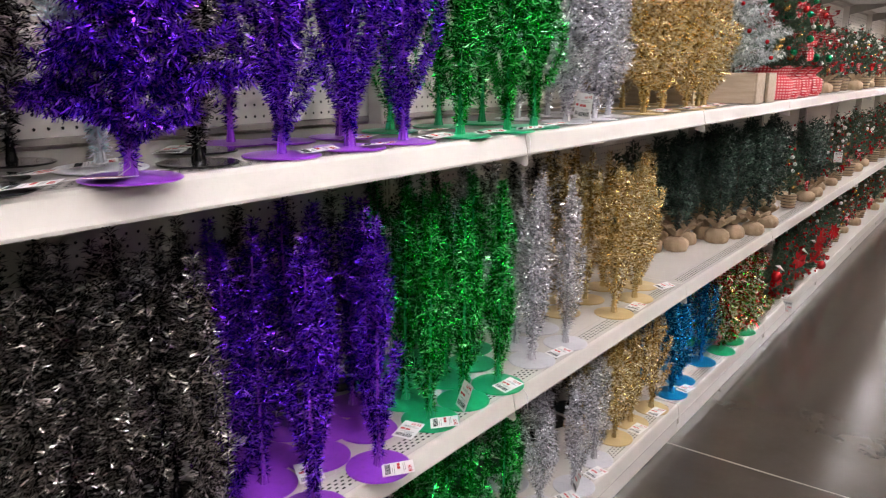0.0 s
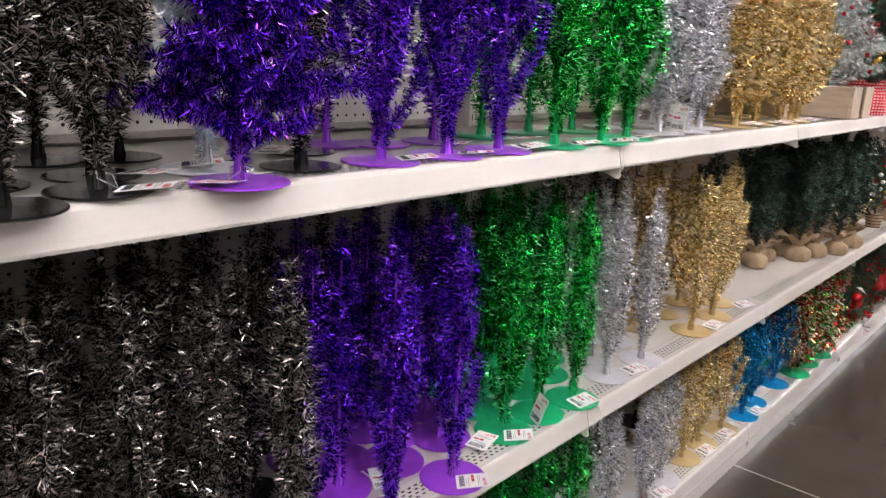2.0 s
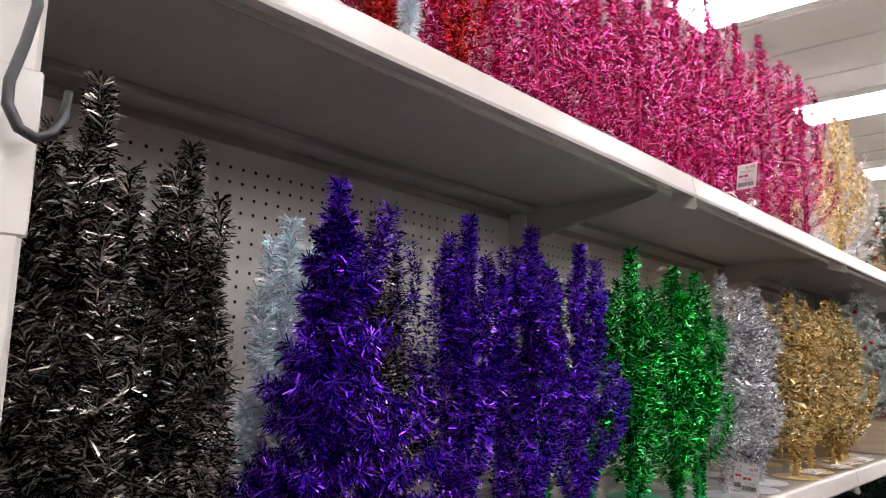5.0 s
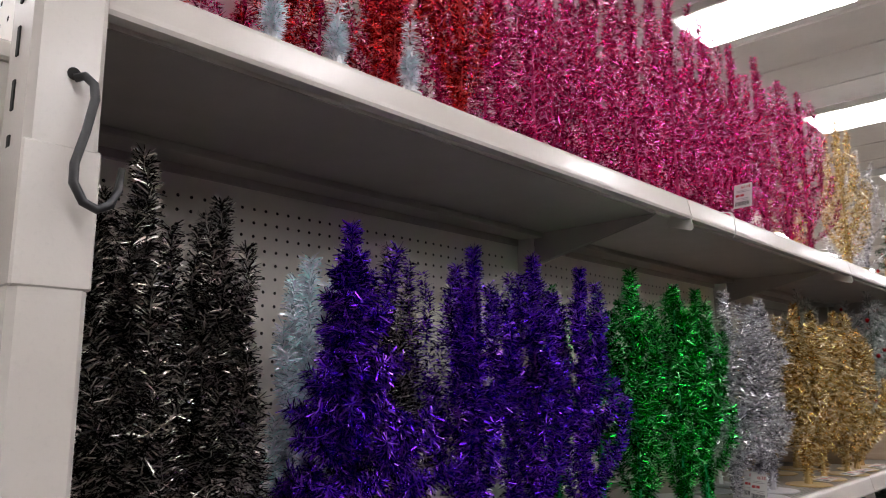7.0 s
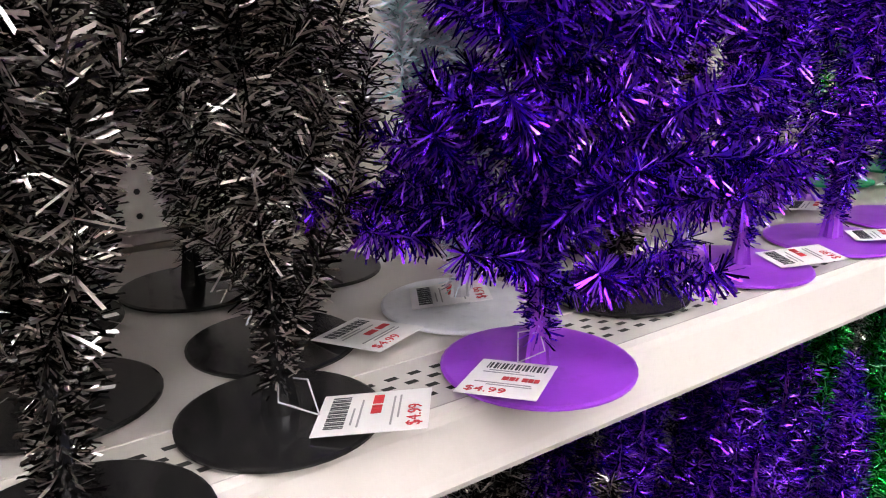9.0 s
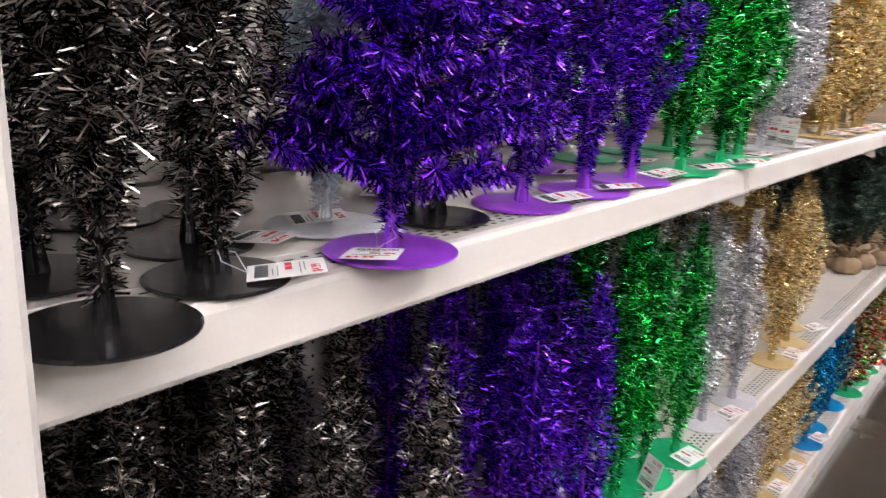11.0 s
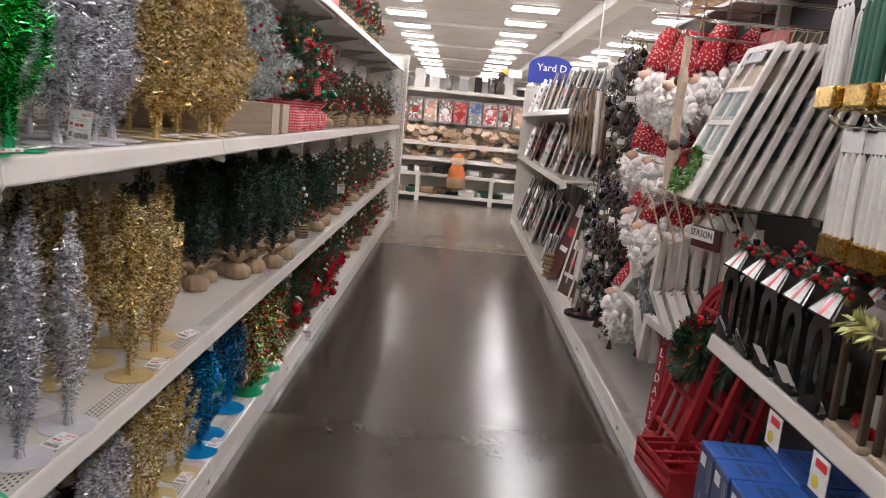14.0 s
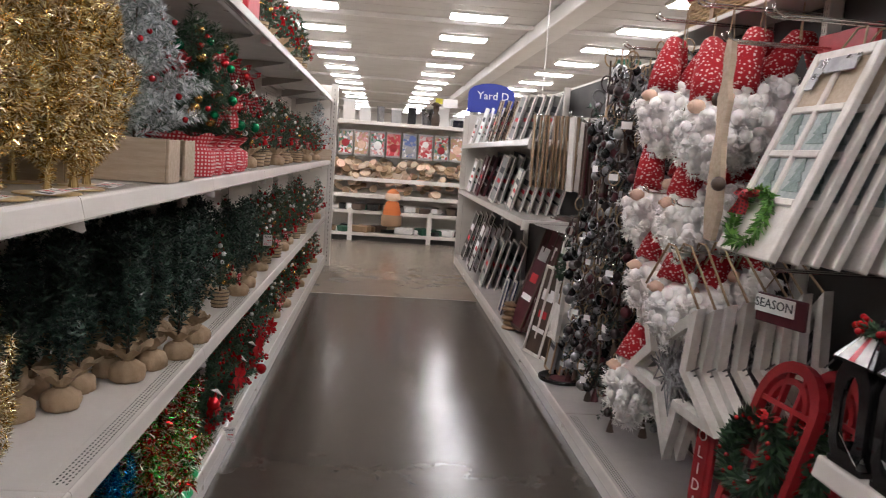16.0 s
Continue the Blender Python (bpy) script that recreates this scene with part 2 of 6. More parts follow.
# ---- geometry helpers ----
class Geo:
    """Collects vertices and faces of one part."""

    def __init__(self):
        self.v, self.f = [], []

    def add(self, verts, faces, m=None):
        k = len(self.v)
        self.v += [tuple(m @ Vector(p)) if m is not None else tuple(p) for p in verts]
        self.f += [tuple(i + k for i in f) for f in faces]
        return self

    def box(self, lo, hi, bevel=0.0, m=None):
        c = [(a + b) / 2 for a, b in zip(lo, hi)]
        h = [abs(b - a) / 2 for a, b in zip(lo, hi)]
        e = min(bevel, *[0.45 * x for x in h])
        if e <= 0:
            vs = [(c[0] + sx * h[0], c[1] + sy * h[1], c[2] + sz * h[2]) for sx in (-1, 1) for sy in (-1, 1) for sz in (-1, 1)]
            return self.add(vs, [(0, 1, 3, 2), (4, 6, 7, 5), (0, 4, 5, 1), (2, 3, 7, 6), (0, 2, 6, 4), (1, 5, 7, 3)], m)
        b = bmesh.new()
        bmesh.ops.create_cube(b, size=1, matrix=Matrix.Translation(c) @ Matrix.Diagonal((2 * h[0], 2 * h[1], 2 * h[2], 1)))
        bmesh.ops.bevel(b, geom=b.edges[:], offset=e, segments=1, affect="EDGES")
        b.verts.index_update()
        self.add([v.co[:] for v in b.verts], [[v.index for v in f.verts] for f in b.faces], m)
        b.free()
        return self

    def lathe(self, prof, n=20, c=(0, 0, 0), m=None):
        """prof: (radius, z) from bottom to top; closed at ends where the radius is over 0."""
        vs, fs = [], []
        for r, z in prof:
            vs += [(c[0] + r * math.cos(2 * math.pi * i / n), c[1] + r * math.sin(2 * math.pi * i / n), c[2] + z) for i in range(n)]
        for j in range(len(prof) - 1):
            fs += [(j * n + i, j * n + (i + 1) % n, (j + 1) * n + (i + 1) % n, (j + 1) * n + i) for i in range(n)]
        fs += [tuple(reversed(range(n))), tuple((len(prof) - 1) * n + i for i in range(n))]
        return self.add(vs, fs, m)

    def ball(self, c, r, n=12, squash=1.0, m=None):
        k = max(n // 2, 4)
        return self.lathe([(max(r * math.sin(math.pi * j / k), r * 0.02), -r * squash * math.cos(math.pi * j / k)) for j in range(k + 1)], n, c, m)

    def tube(self, pts, r, n=8, closed=False, m=None):
        pts = [Vector(p) for p in pts]
        k, vs, fs = len(pts), [], []
        rs = r if isinstance(r, (list, tuple)) else [r] * k
        up = Vector((0.13, 0.31, 0.94))
        for j, p in enumerate(pts):
            d = (pts[(j + 1) % k] - pts[j - 1]) if closed else (pts[min(j + 1, k - 1)] - pts[max(j - 1, 0)])
            a = d.cross(up).normalized()
            b = d.cross(a).normalized()
            vs += [p + rs[j] * (a * math.cos(2 * math.pi * i / n) + b * math.sin(2 * math.pi * i / n)) for i in range(n)]
        for j in range(k if closed else k - 1):
            q = (j + 1) % k
            fs += [(j * n + i, j * n + (i + 1) % n, q * n + (i + 1) % n, q * n + i) for i in range(n)]
        if not closed:
            fs += [tuple(reversed(range(n))), tuple((k - 1) * n + i for i in range(n))]
        return self.add(vs, fs, m)

    def prism(self, outline, axis_lo, axis_hi, m=None):
        """An outline in x, z pushed from y = axis_lo to axis_hi."""
        n = len(outline)
        vs = [(x, axis_lo, z) for x, z in outline] + [(x, axis_hi, z) for x, z in outline]
        fs = [tuple(range(n)), tuple(reversed(range(n, 2 * n)))] + [(i, i + n, (i + 1) % n + n, (i + 1) % n) for i in range(n)]
        return self.add(vs, fs, m)

    def mesh(self, name, smooth=False):
        me = bpy.data.meshes.new(name)
        me.from_pydata(self.v, [], self.f)
        if smooth:
            me.polygons.foreach_set("use_smooth", [True] * len(me.polygons))
        me.update()
        return me


def part(name, geo, material, parent, label="", smooth=False):
    me = geo if isinstance(geo, bpy.types.Mesh) else geo.mesh(name, smooth)
    if not me.materials:
        me.materials.append(material)
    ob = new(name, me)
    ob.parent = parent
    if label:
        tagged(ob, label)
    return ob


def thing(name, label, category, group="", at=(0, 0, 0), rz=0):
    ob = tagged(new(name), label, category, group)
    ob.empty_display_size = 0.05
    ob.matrix_basis = pose(*at, 0, 0, rz)
    return ob


def setting(name, geo, material, label, category):
    me = geo.mesh(name)
    me.materials.append(material)
    return tagged(new(name, me), label, category, kind="structure")


def text_part(name, body, size, m, material, parent, extrude=0.0006, align="CENTER"):
    cu = bpy.data.curves.new(name, "FONT")
    cu.body, cu.size, cu.extrude, cu.align_x, cu.align_y, cu.resolution_u = body, size, extrude, align, "CENTER", 2
    tmp = bpy.data.objects.new(name, cu)
    me = bpy.data.meshes.new_from_object(tmp)
    bpy.data.objects.remove(tmp)
    me.materials.clear()
    me.transform(m)
    me.materials.append(material)
    ob = new(name, me)
    ob.parent = parent
    return ob


def facing(p, right, up):
    """A frame whose x runs along right and y along up, for lettering on a face."""
    r, u = Vector(right).normalized(), Vector(up).normalized()
    n = r.cross(u)
    m = Matrix((r, u, n)).transposed().to_4x4()
    m.translation = p
    return m


# ---- the shell: floors, ceiling, walls ----
Y0, Y1, X0, X1, CEIL = -6.0, 62.0, -13.0, 26.0, 4.45
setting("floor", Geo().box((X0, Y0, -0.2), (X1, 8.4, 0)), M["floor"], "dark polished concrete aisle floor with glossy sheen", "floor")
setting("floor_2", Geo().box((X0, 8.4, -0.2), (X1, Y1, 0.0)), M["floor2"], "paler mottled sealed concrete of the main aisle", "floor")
setting("trim", Geo().box((-0.8, 2.69, 0.0), (0.83, 2.697, 0.0015)).box((-0.8, 8.39, 0.0), (0.83, 8.41, 0.0012)), M["joint"], "pale filler in the floor joint", "floor joint")
for nm, lo, hi in (("wall_north", (X0, Y1, 0), (X1, Y1 + 0.2, CEIL)), ("wall_south", (X0, Y0 - 0.2, 0), (X1, Y0, CEIL)),
                   ("wall_west", (X0 - 0.2, Y0, 0), (X0, Y1, CEIL)), ("wall_east", (X1, Y0, 0), (X1 + 0.2, Y1, CEIL))):
    setting(nm, Geo().box(lo, hi), M["wall"], "plain off-white painted store wall", "wall")

# ribbed roof deck, joists across and girders along
deck = Geo().box((X0, Y0, CEIL + 0.06), (X1, Y1, CEIL + 0.2))
k = Y0
while k < Y1:
    deck.box((X0, k, CEIL), (X1, k + 0.75, CEIL + 0.07), 0.02)
    k += 0.765
setting("ceiling", deck, M["ceiling"], "off-white painted panel ceiling with dark seams", "ceiling")


def girder(x, w, h):
    g = Geo().box((x - w / 2, Y0, CEIL - h), (x + w / 2, Y1, CEIL - 0.002), 0.02)
    tagged(part("ceiling_beam", g, M["beam"], None, "wide white boxed beam under the ceiling"), category="beam", kind="structure")


girder(3.3, 0.5, 0.32)
girder(-7.4, 0.5, 0.32)
for j in range(8):
    y = 4.0 + 7.3 * j
    tagged(part("ceiling_joist", Geo().box((X0, y, CEIL - 0.1), (X1, y + 0.09, CEIL - 0.002), 0.01), M["beam"], None, "slim white joist across the ceiling"), category="beam", kind="structure")


def ceiling_light():
    root = thing("ceiling_light", "bright white fluorescent ceiling light in a shallow frame", "ceiling light", "ceiling lights in rows")
    g = Geo()
    for a, b in (((-0.62, -0.34, -0.07), (0.62, -0.3, 0)), ((-0.62, 0.3, -0.07), (0.62, 0.34, 0)), ((-0.62, -0.3, -0.07), (-0.58, 0.3, 0)), ((0.58, -0.3, -0.07), (0.62, 0.3, 0))):
        g.box(a, b, 0.006)
    part("frame", g, M["beam"], root)
    part("diffuser", Geo().box((-0.575, -0.295, -0.1), (0.58, 0.3, -0.03), 0.015), M["lamp"], root, "glowing white diffuser")
    return root


lamp = None
for x in (-9.1, -5.5, -1.9, 1.68, 5.4, 9.0, 12.6, 16.2, 19.8, 23.4):
    for j in range(-6, 15 if x < 10 else 5):
        y = 14.75 + 3.05 * j
        m = pose(x, y, CEIL - 0.005)
        if lamp is None:
            lamp = ceiling_light()
            lamp.matrix_basis = m
        else:
            copy_thing(lamp, m)

# ---- shelving: parts shared by all gondolas ----
LX, LB = -0.77, -1.24  # front lip and back panel of the tree shelves
BAYS = [0.262] + [1.571 + 1.22 * i for i in range(8)]
LEVELS = [("lower", 0.122, 0.055), ("middle", 0.605, 0.05), ("upper", 1.247, 0.05), ("top", 1.955, 0.05)]


def shelf_unit(y0, y1, z, front, back, lip, side=1, holes=0, slots=False):
    """One metal shelf with a turned-down lip, end brackets and rows of slots near its front edge. side: 1 faces +x, -1 faces -x."""
    root = thing("metal_shelf", "cream enamelled metal shelf with rolled front lip", "shelf", "gondola shelves")
    s = side
    pan = Geo()
    fz = front - s * (0.088 if slots else 0.012)
    pan.box((min(back, fz), y0 + 0.002, z - 0.022), (max(back, fz), y1 - 0.002, z), 0.002)
    # the low deck across the aisle takes the colour with shade painted in
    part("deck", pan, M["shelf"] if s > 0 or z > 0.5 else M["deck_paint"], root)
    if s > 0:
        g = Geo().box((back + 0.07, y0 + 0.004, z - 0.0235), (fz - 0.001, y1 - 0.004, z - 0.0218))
        part("underside", g.box((back + 0.002, y0 + 0.004, z - 0.036), (back + 0.068, y1 - 0.004, z - 0.0222), 0.002), M["dark_under"], root, "dull darker grey underside with a rear channel")
    if slots:
        g, rows = Geo(), 5
        n = int((y1 - y0 - 0.02) / 0.0175)
        for r in range(rows):
            x = front - 0.022 - 0.0115 * r
            g.box((x - 0.006, y0 + 0.004, z - 0.0016), (x, y1 - 0.004, z - 0.0006))
            for i in range(n + 1):
                y = y0 + 0.006 + i * 0.0175 + (r % 2) * 0.006
                g.box((x - 0.0116, y, z - 0.0016), (x - 0.006, min(y + 0.006, y1 - 0.004), z - 0.0006))
        tagged(part("slotted_plate", g.box((front - 0.0885, y0 + 0.004, z - 0.003), (front - 0.0795, y1 - 0.004, z - 0.0006)), M["dark_under"], root, "thin steel strip pierced by rows of slots"), kind="stuff")
    o = [(front - s * 0.02, z - 0.0005), (front - s * 0.016, z + 0.0012), (front - s * 0.011, z - 0.0015), (front - s * 0.0085, z - 0.007), (front - s * 0.002, z - lip + 0.012), (front, z - lip + 0.005), (front - s * 0.002, z - lip), (front - s * 0.02, z - lip), (front - s * 0.02, z - lip + 0.003), (front - s * 0.006, z - lip + 0.005), (front - s * 0.013, z - 0.01)]
    part("front_lip", Geo().prism(o, y0 + 0.0015, y1 - 0.0015), M["shelf"], root, smooth=False)
    if holes:
        g = Geo()
        n = int((y1 - y0 - 0.06) / 0.0175)
        for r in range(4):
            for i in range(n):
                y = y0 + 0.03 + i * 0.0175 + (r % 2) * 0.00875
                x = front - s * (0.032 + 0.0105 * r)
                g.add([(x - 0.0022, y, z + 0.0012), (x + 0.0022, y + 0.001, z + 0.0012), (x + 0.0022, y + 0.0095, z + 0.0012), (x - 0.0022, y + 0.0085, z + 0.0012)], [(0, 1, 2, 3)])
        tagged(part("slot_strip", g, M["hole"], root, "rows of small dark slots"), kind="stuff")
        g = Geo().box((front - s * 0.085, y0 + 0.01, z), (front - s * 0.083, y1 - 0.01, z + 0.001))
        part("crease", g, M["shelf"], root)
    tab = [(front - s * 0.05, z - 0.024), (front - s * 0.012, z - 0.012), (front + s * 0.002, z - lip - 0.02), (front - s * 0.004, z - lip - 0.026), (front - s * 0.06, z - lip - 0.01)]
    part("end_tab", Geo().prism(tab, y0 - 0.0005, y0 + 0.002), M["shelf"], root)
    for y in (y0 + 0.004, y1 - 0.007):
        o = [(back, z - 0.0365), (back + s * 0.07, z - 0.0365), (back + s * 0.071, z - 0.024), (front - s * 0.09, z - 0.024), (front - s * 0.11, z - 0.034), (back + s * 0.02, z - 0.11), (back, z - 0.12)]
        part("bracket", Geo().prism(o, y, y + 0.003), M["dark_under"] if s > 0 else M["shelf"], root)
    return root


def pegboard(y0, y1, z0, z1, x, side, name="pegboard_wall"):
    """Perforated back panel: the holes are small dark pits on a one-inch grid."""
    root = tagged(thing(name, "cream pegboard back panel with dark round holes", "pegboard", "pegboard panels"), kind="structure")
    part("board", Geo().box((x - 0.006, y0, z0), (x + 0.006, y1, z1), 0.001), M["peg"], root)
    g = Geo()
    xf = x + side * 0.0068
    ny, nz = int((y1 - y0 - 0.05) / 0.0254), int((z1 - z0 - 0.04) / 0.0254)
    for i in range(ny):
        for j in range(nz):
            y, z = y0 + 0.035 + i * 0.0254, z0 + 0.03 + j * 0.0254
            g.add([(xf, y + 0.0034 * math.cos(a), z + 0.0034 * math.sin(a)) for a in (0, 1.047, 2.094, 3.142, 4.189, 5.236)], [(0, 1, 2, 3, 4, 5)])
    tagged(part("hole_grid", g, M["hole"], root, "grid of dark peg holes"), kind="stuff")
    for a, b in ((z1 - 0.022, z1), (z0, z0 + 0.015)):
        part("edge_rail", Geo().box((x - 0.008, y0, a), (x + side * 0.012, y1, b), 0.002), M["rail"], root)
    return root


def upright(x, y, z1, w=0.035, d=0.05, name="shelf_upright"):
    root = thing(name, "cream slotted steel upright post", "upright", "gondola uprights")
    part("post", Geo().box((x - d / 2, y - w / 2, 0), (x + d / 2, y + w / 2, z1), 0.003), M["shelf"], root)
    g = Geo()
    z = 0.12
    while z < z1 - 0.04:
        for dy in (-0.008, 0.005):
            for sx in (-1, 1):
                xx = x + sx * (d / 2 + 0.0006)
                g.add([(xx, y + dy, z), (xx, y + dy + 0.003, z), (xx, y + dy + 0.003, z + 0.016), (xx, y + dy, z + 0.016)], [(0, 1, 2, 3)])
        z += 0.0254
    tagged(part("slot_strip", g, M["hole"], root, "dark slots in pairs"), kind="stuff")
    return root


# tree gondola, facing the aisle on its +x side
for i in range(len(BAYS) - 1):
    a, b = BAYS[i], BAYS[i + 1]
    for nm, z, lip in LEVELS:
        shelf_unit(a, b, z, {"lower": -0.772, "middle": -0.782}.get(nm, LX), LB, lip, 1, holes=1 if (i < 4 and nm != "top") else 0, slots=nm == "top" and i < 4)
    lv = [0.122, 0.605, 1.247, 1.955]
    for z0, z1 in zip(lv, lv[1:]):
        pegboard(a + 0.02, b - 0.02, z0 + 0.005, z1 - 0.03, LB - 0.012, 1) if i < 4 or z0 > 1 else part("pegboard_wall", Geo().box((LB - 0.018, a + 0.02, z0), (LB - 0.006, b - 0.02, z1)), M["peg"], None) and None
for ob in [o for o in bpy.data.objects if o.name.startswith("pegboard_wall") and o.type == "MESH"]:
    tagged(ob, "cream back panel behind the shelves", "back panel", "pegboard panels", "structure")
for y in BAYS[1:]:
    upright(LB + 0.016, y, 2.0)
g = Geo()
for a, b in zip(BAYS, BAYS[1:]):
    g.box((-0.80, a + 0.002, 0.0), (-0.779, b - 0.002, 0.068), 0.002)
setting("baseboard", g, M["shelf"], "cream kick plate under the lowest shelf", "kick plate")
setting("gondola_core", Geo().box((-1.30, 0.26, 0), (-1.262, BAYS[-1], 2.0)), M["peg"], "plain core wall between the two shelf sides", "partition")
setting("gondola_rear", Geo().box((-1.8, 0.26, 0), (-1.75, BAYS[-1], 1.6)), M["peg"], "plain rear side of the tree shelving", "partition")


# ---- tinsel trees ----
def strips(rng, paths, per_m, length, width, lean=0.5, jitter=0.25, ends=3):
    """Thin foil strips (or needles) that stand out all round along each path; returns vertices and faces."""
    P, D = [], []
    for pts in paths:
        pts = np.asarray(pts, float)
        seg = np.diff(pts, axis=0)
        ln = np.linalg.norm(seg, axis=1)
        n = max(int(ln.sum() * per_m), 3)
        u = rng.random(n) * ln.sum()
        i = np.minimum(np.searchsorted(np.cumsum(ln), u), len(seg) - 1)
        f = (u - (np.cumsum(ln)[i] - ln[i])) / np.maximum(ln[i], 1e-6)
        P.append(pts[i] + seg[i] * f[:, None])
        D.append(seg[i] / np.maximum(ln[i], 1e-6)[:, None])
    P, D = np.concatenate(P), np.concatenate(D)
    n = len(P)
    r = rng.normal(size=(n, 3))
    r -= (r * D).sum(1)[:, None] * D
    r /= np.linalg.norm(r, axis=1)[:, None] + 1e-9
    way = r + D * (lean + jitter * rng.normal(size=(n, 1)))
    way /= np.linalg.norm(way, axis=1)[:, None]
    L = length * (0.78 + 0.4 * rng.random((n, 1)))
    s = np.cross(way, rng.normal(size=(n, 3)))
    s /= np.linalg.norm(s, axis=1)[:, None] + 1e-9
    w = width * (0.6 + 0.7 * rng.random((n, 1))) / 2
    droop = np.array([0, 0, -1.0]) * (L * 0.12)
    if ends == 4:
        curl = np.cross(way, s) * (L * 0.18 * rng.normal(size=(n, 1)))
        v = np.stack([P - s * w * 0.7, P + s * w * 0.7, P + s * w * 0.8 + way * L + droop + curl, P - s * w * 0.8 + way * L * 0.94 + droop + curl], 1).reshape(-1, 3)
    else:
        v = np.stack([P - s * w + way * L * 0.1, P + s * w + way * L * 0.25, P + way * L + droop], 1).reshape(-1, 3)
    return v, n


def strip_mesh(name, v, n, material):
    k_ = len(v) // n
    me = bpy.data.meshes.new(name)
    me.vertices.add(k_ * n)
    me.vertices.foreach_set("co", v.astype(np.float32).ravel())
    me.loops.add(k_ * n)
    me.loops.foreach_set("vertex_index", np.arange(k_ * n, dtype=np.int32))
    me.polygons.add(n)
    me.polygons.foreach_set("loop_start", np.arange(0, k_ * n, k_, dtype=np.int32))
    me.update(calc_edges=True)
    me.materials.append(material)
    return me


def envelope(u):
    """Width of a folded tree along its height: slim foot, full middle, pointed top."""
    return float(np.interp(u, (0, 0.06, 0.16, 0.3, 0.5, 0.7, 0.85, 1.0), (0.2, 0.44, 0.8, 0.97, 1.0, 0.84, 0.62, 0.28)))


def column_paths(rng, h, r, z0, n=34):
    """A folded tree: a trunk and many branches bent up along it, with separate uneven tips."""
    out = [[(0, 0, z0 - 0.012), (0, 0, h)], [(0, 0, z0 - 0.012), (0, 0, z0 + 0.1)], [(0, 0, h * 0.55), (0, 0, h)]]
    span = h - z0
    for i in range(n):
        f = (i + rng.random()) / n
        a = i * 2.4 + rng.random() * 0.9
        u0 = 0.01 + 0.74 * f
        du = (0.22 + 0.17 * rng.random()) * (1 - 0.2 * f)
        q = r * (0.55 + 0.5 * rng.random())
        turn = rng.normal() * 0.25
        pts = [(0, 0, z0 + u0 * span)]
        for k_, g_ in ((0.22, 0.62), (0.55, 0.95), (1.0, 1.05)):
            u = min(u0 + du * k_, 0.84 + 0.14 * rng.random())
            rr = q * g_ * envelope(u)
            pts.append((rr * math.cos(a + turn * k_), rr * math.sin(a + turn * k_), z0 + u * span))
        out.append(pts)
    return out


def wide_paths(rng, h, r, z0, n=46):
    """An opened tree: tiers of branches that reach out and up."""
    out = [[(0, 0, z0 - 0.012), (0, 0, h)], [(0, 0, z0 - 0.012), (0, 0, z0 + 0.2)], [(0, 0, z0), (0, 0, h)], [(0.03, 0.02, h * 0.72), (0.05, 0.035, h * 0.93)]]
    for i in range(n):
        f = i / n
        a = i * 2.4 + rng.random() * 0.7
        zs = z0 + 0.02 + f * (h - z0) * 0.8
        rr = r * (1 - 0.86 * f) * (0.6 + 0.5 * rng.random())
        c, s = math.cos(a), math.sin(a)
        up = rr * (0.15 + 1.1 * f) + 0.03 * rng.random()
        out.append([(0, 0, zs), (rr * 0.5 * c, rr * 0.5 * s, zs + up * 0.55), (rr * c, rr * s, zs + up)])
        if i in (2, 5):  # low limbs bent right out
            a, rr, up = (3.95 if i == 2 else 0.9), r * 1.1, 0.035
            c, s = math.cos(a), math.sin(a)
            for lift in (0.0, 0.012):
                out.append([(0, 0, zs + 0.02), (rr * 0.5 * c, rr * 0.5 * s, zs + 0.035 + lift), (rr * c, rr * s, zs + up + lift)])
        for d in (-0.6, 0.6):
            q = rr * (0.95 - 0.3 * abs(d))
            out.append([(rr * 0.45 * c, rr * 0.45 * s, zs + up * 0.5), (q * math.cos(a + d), q * math.sin(a + d), zs + up * 0.8 + 0.01)])
    return out


def make_tag(l=0.064, w=0.05):
    """A paper price tag lying along x: bar code at its tied end, small print, a red brand bar and a red price at its foot; it reads along y."""
    root = thing("price_tag", "small white paper price tag with bar code and red price", "price tag", "price tags")
    part("card", Geo().box((0, -w / 2, 0), (l, w / 2, 0.0006), 0.0002), M["tag"], root)
    g = Geo()
    y = -w * 0.36
    for i in range(17):
        b = 0.0007 + 0.0009 * ((i * 7) % 3) / 2
        g.box((0.006, y, 0.0006), (0.017, y + b, 0.0009))
        y += b + 0.0009 + 0.0006 * (i % 2)
    tagged(part("barcode", g, M["ink"], root), kind="stuff")
    g = Geo()
    for x_, a, b in ((0.020, -0.3, 0.1), (0.024, -0.36, 0.3), (0.0425, -0.36, 0.34), (0.046, -0.2, 0.36)):
        g.box((x_, a * w, 0.0006), (x_ + 0.0011, b * w, 0.0009))
    tagged(part("small_print", g, M["grey_ink"], root, "faint lines of small print"), kind="stuff")
    g = Geo()
    for a, b in ((-0.06, 0.02), (0.03, 0.1), (0.11, 0.14), (0.19, 0.26), (0.27, 0.33), (0.34, 0.4)):
        g.box((0.0305, a * w, 0.0006), (0.0365, b * w, 0.0009))
    tagged(part("brand_mark", g, M["red_ink"], root, "red brand mark"), kind="stuff")
    text_part("price", "$4.99", 0.0115, facing((l - 0.008, -w * 0.16, 0.0007), (0, 1, 0), (-1, 0, 0)), M["red_ink"], root, 0.0002)
    return root


TREES = {}


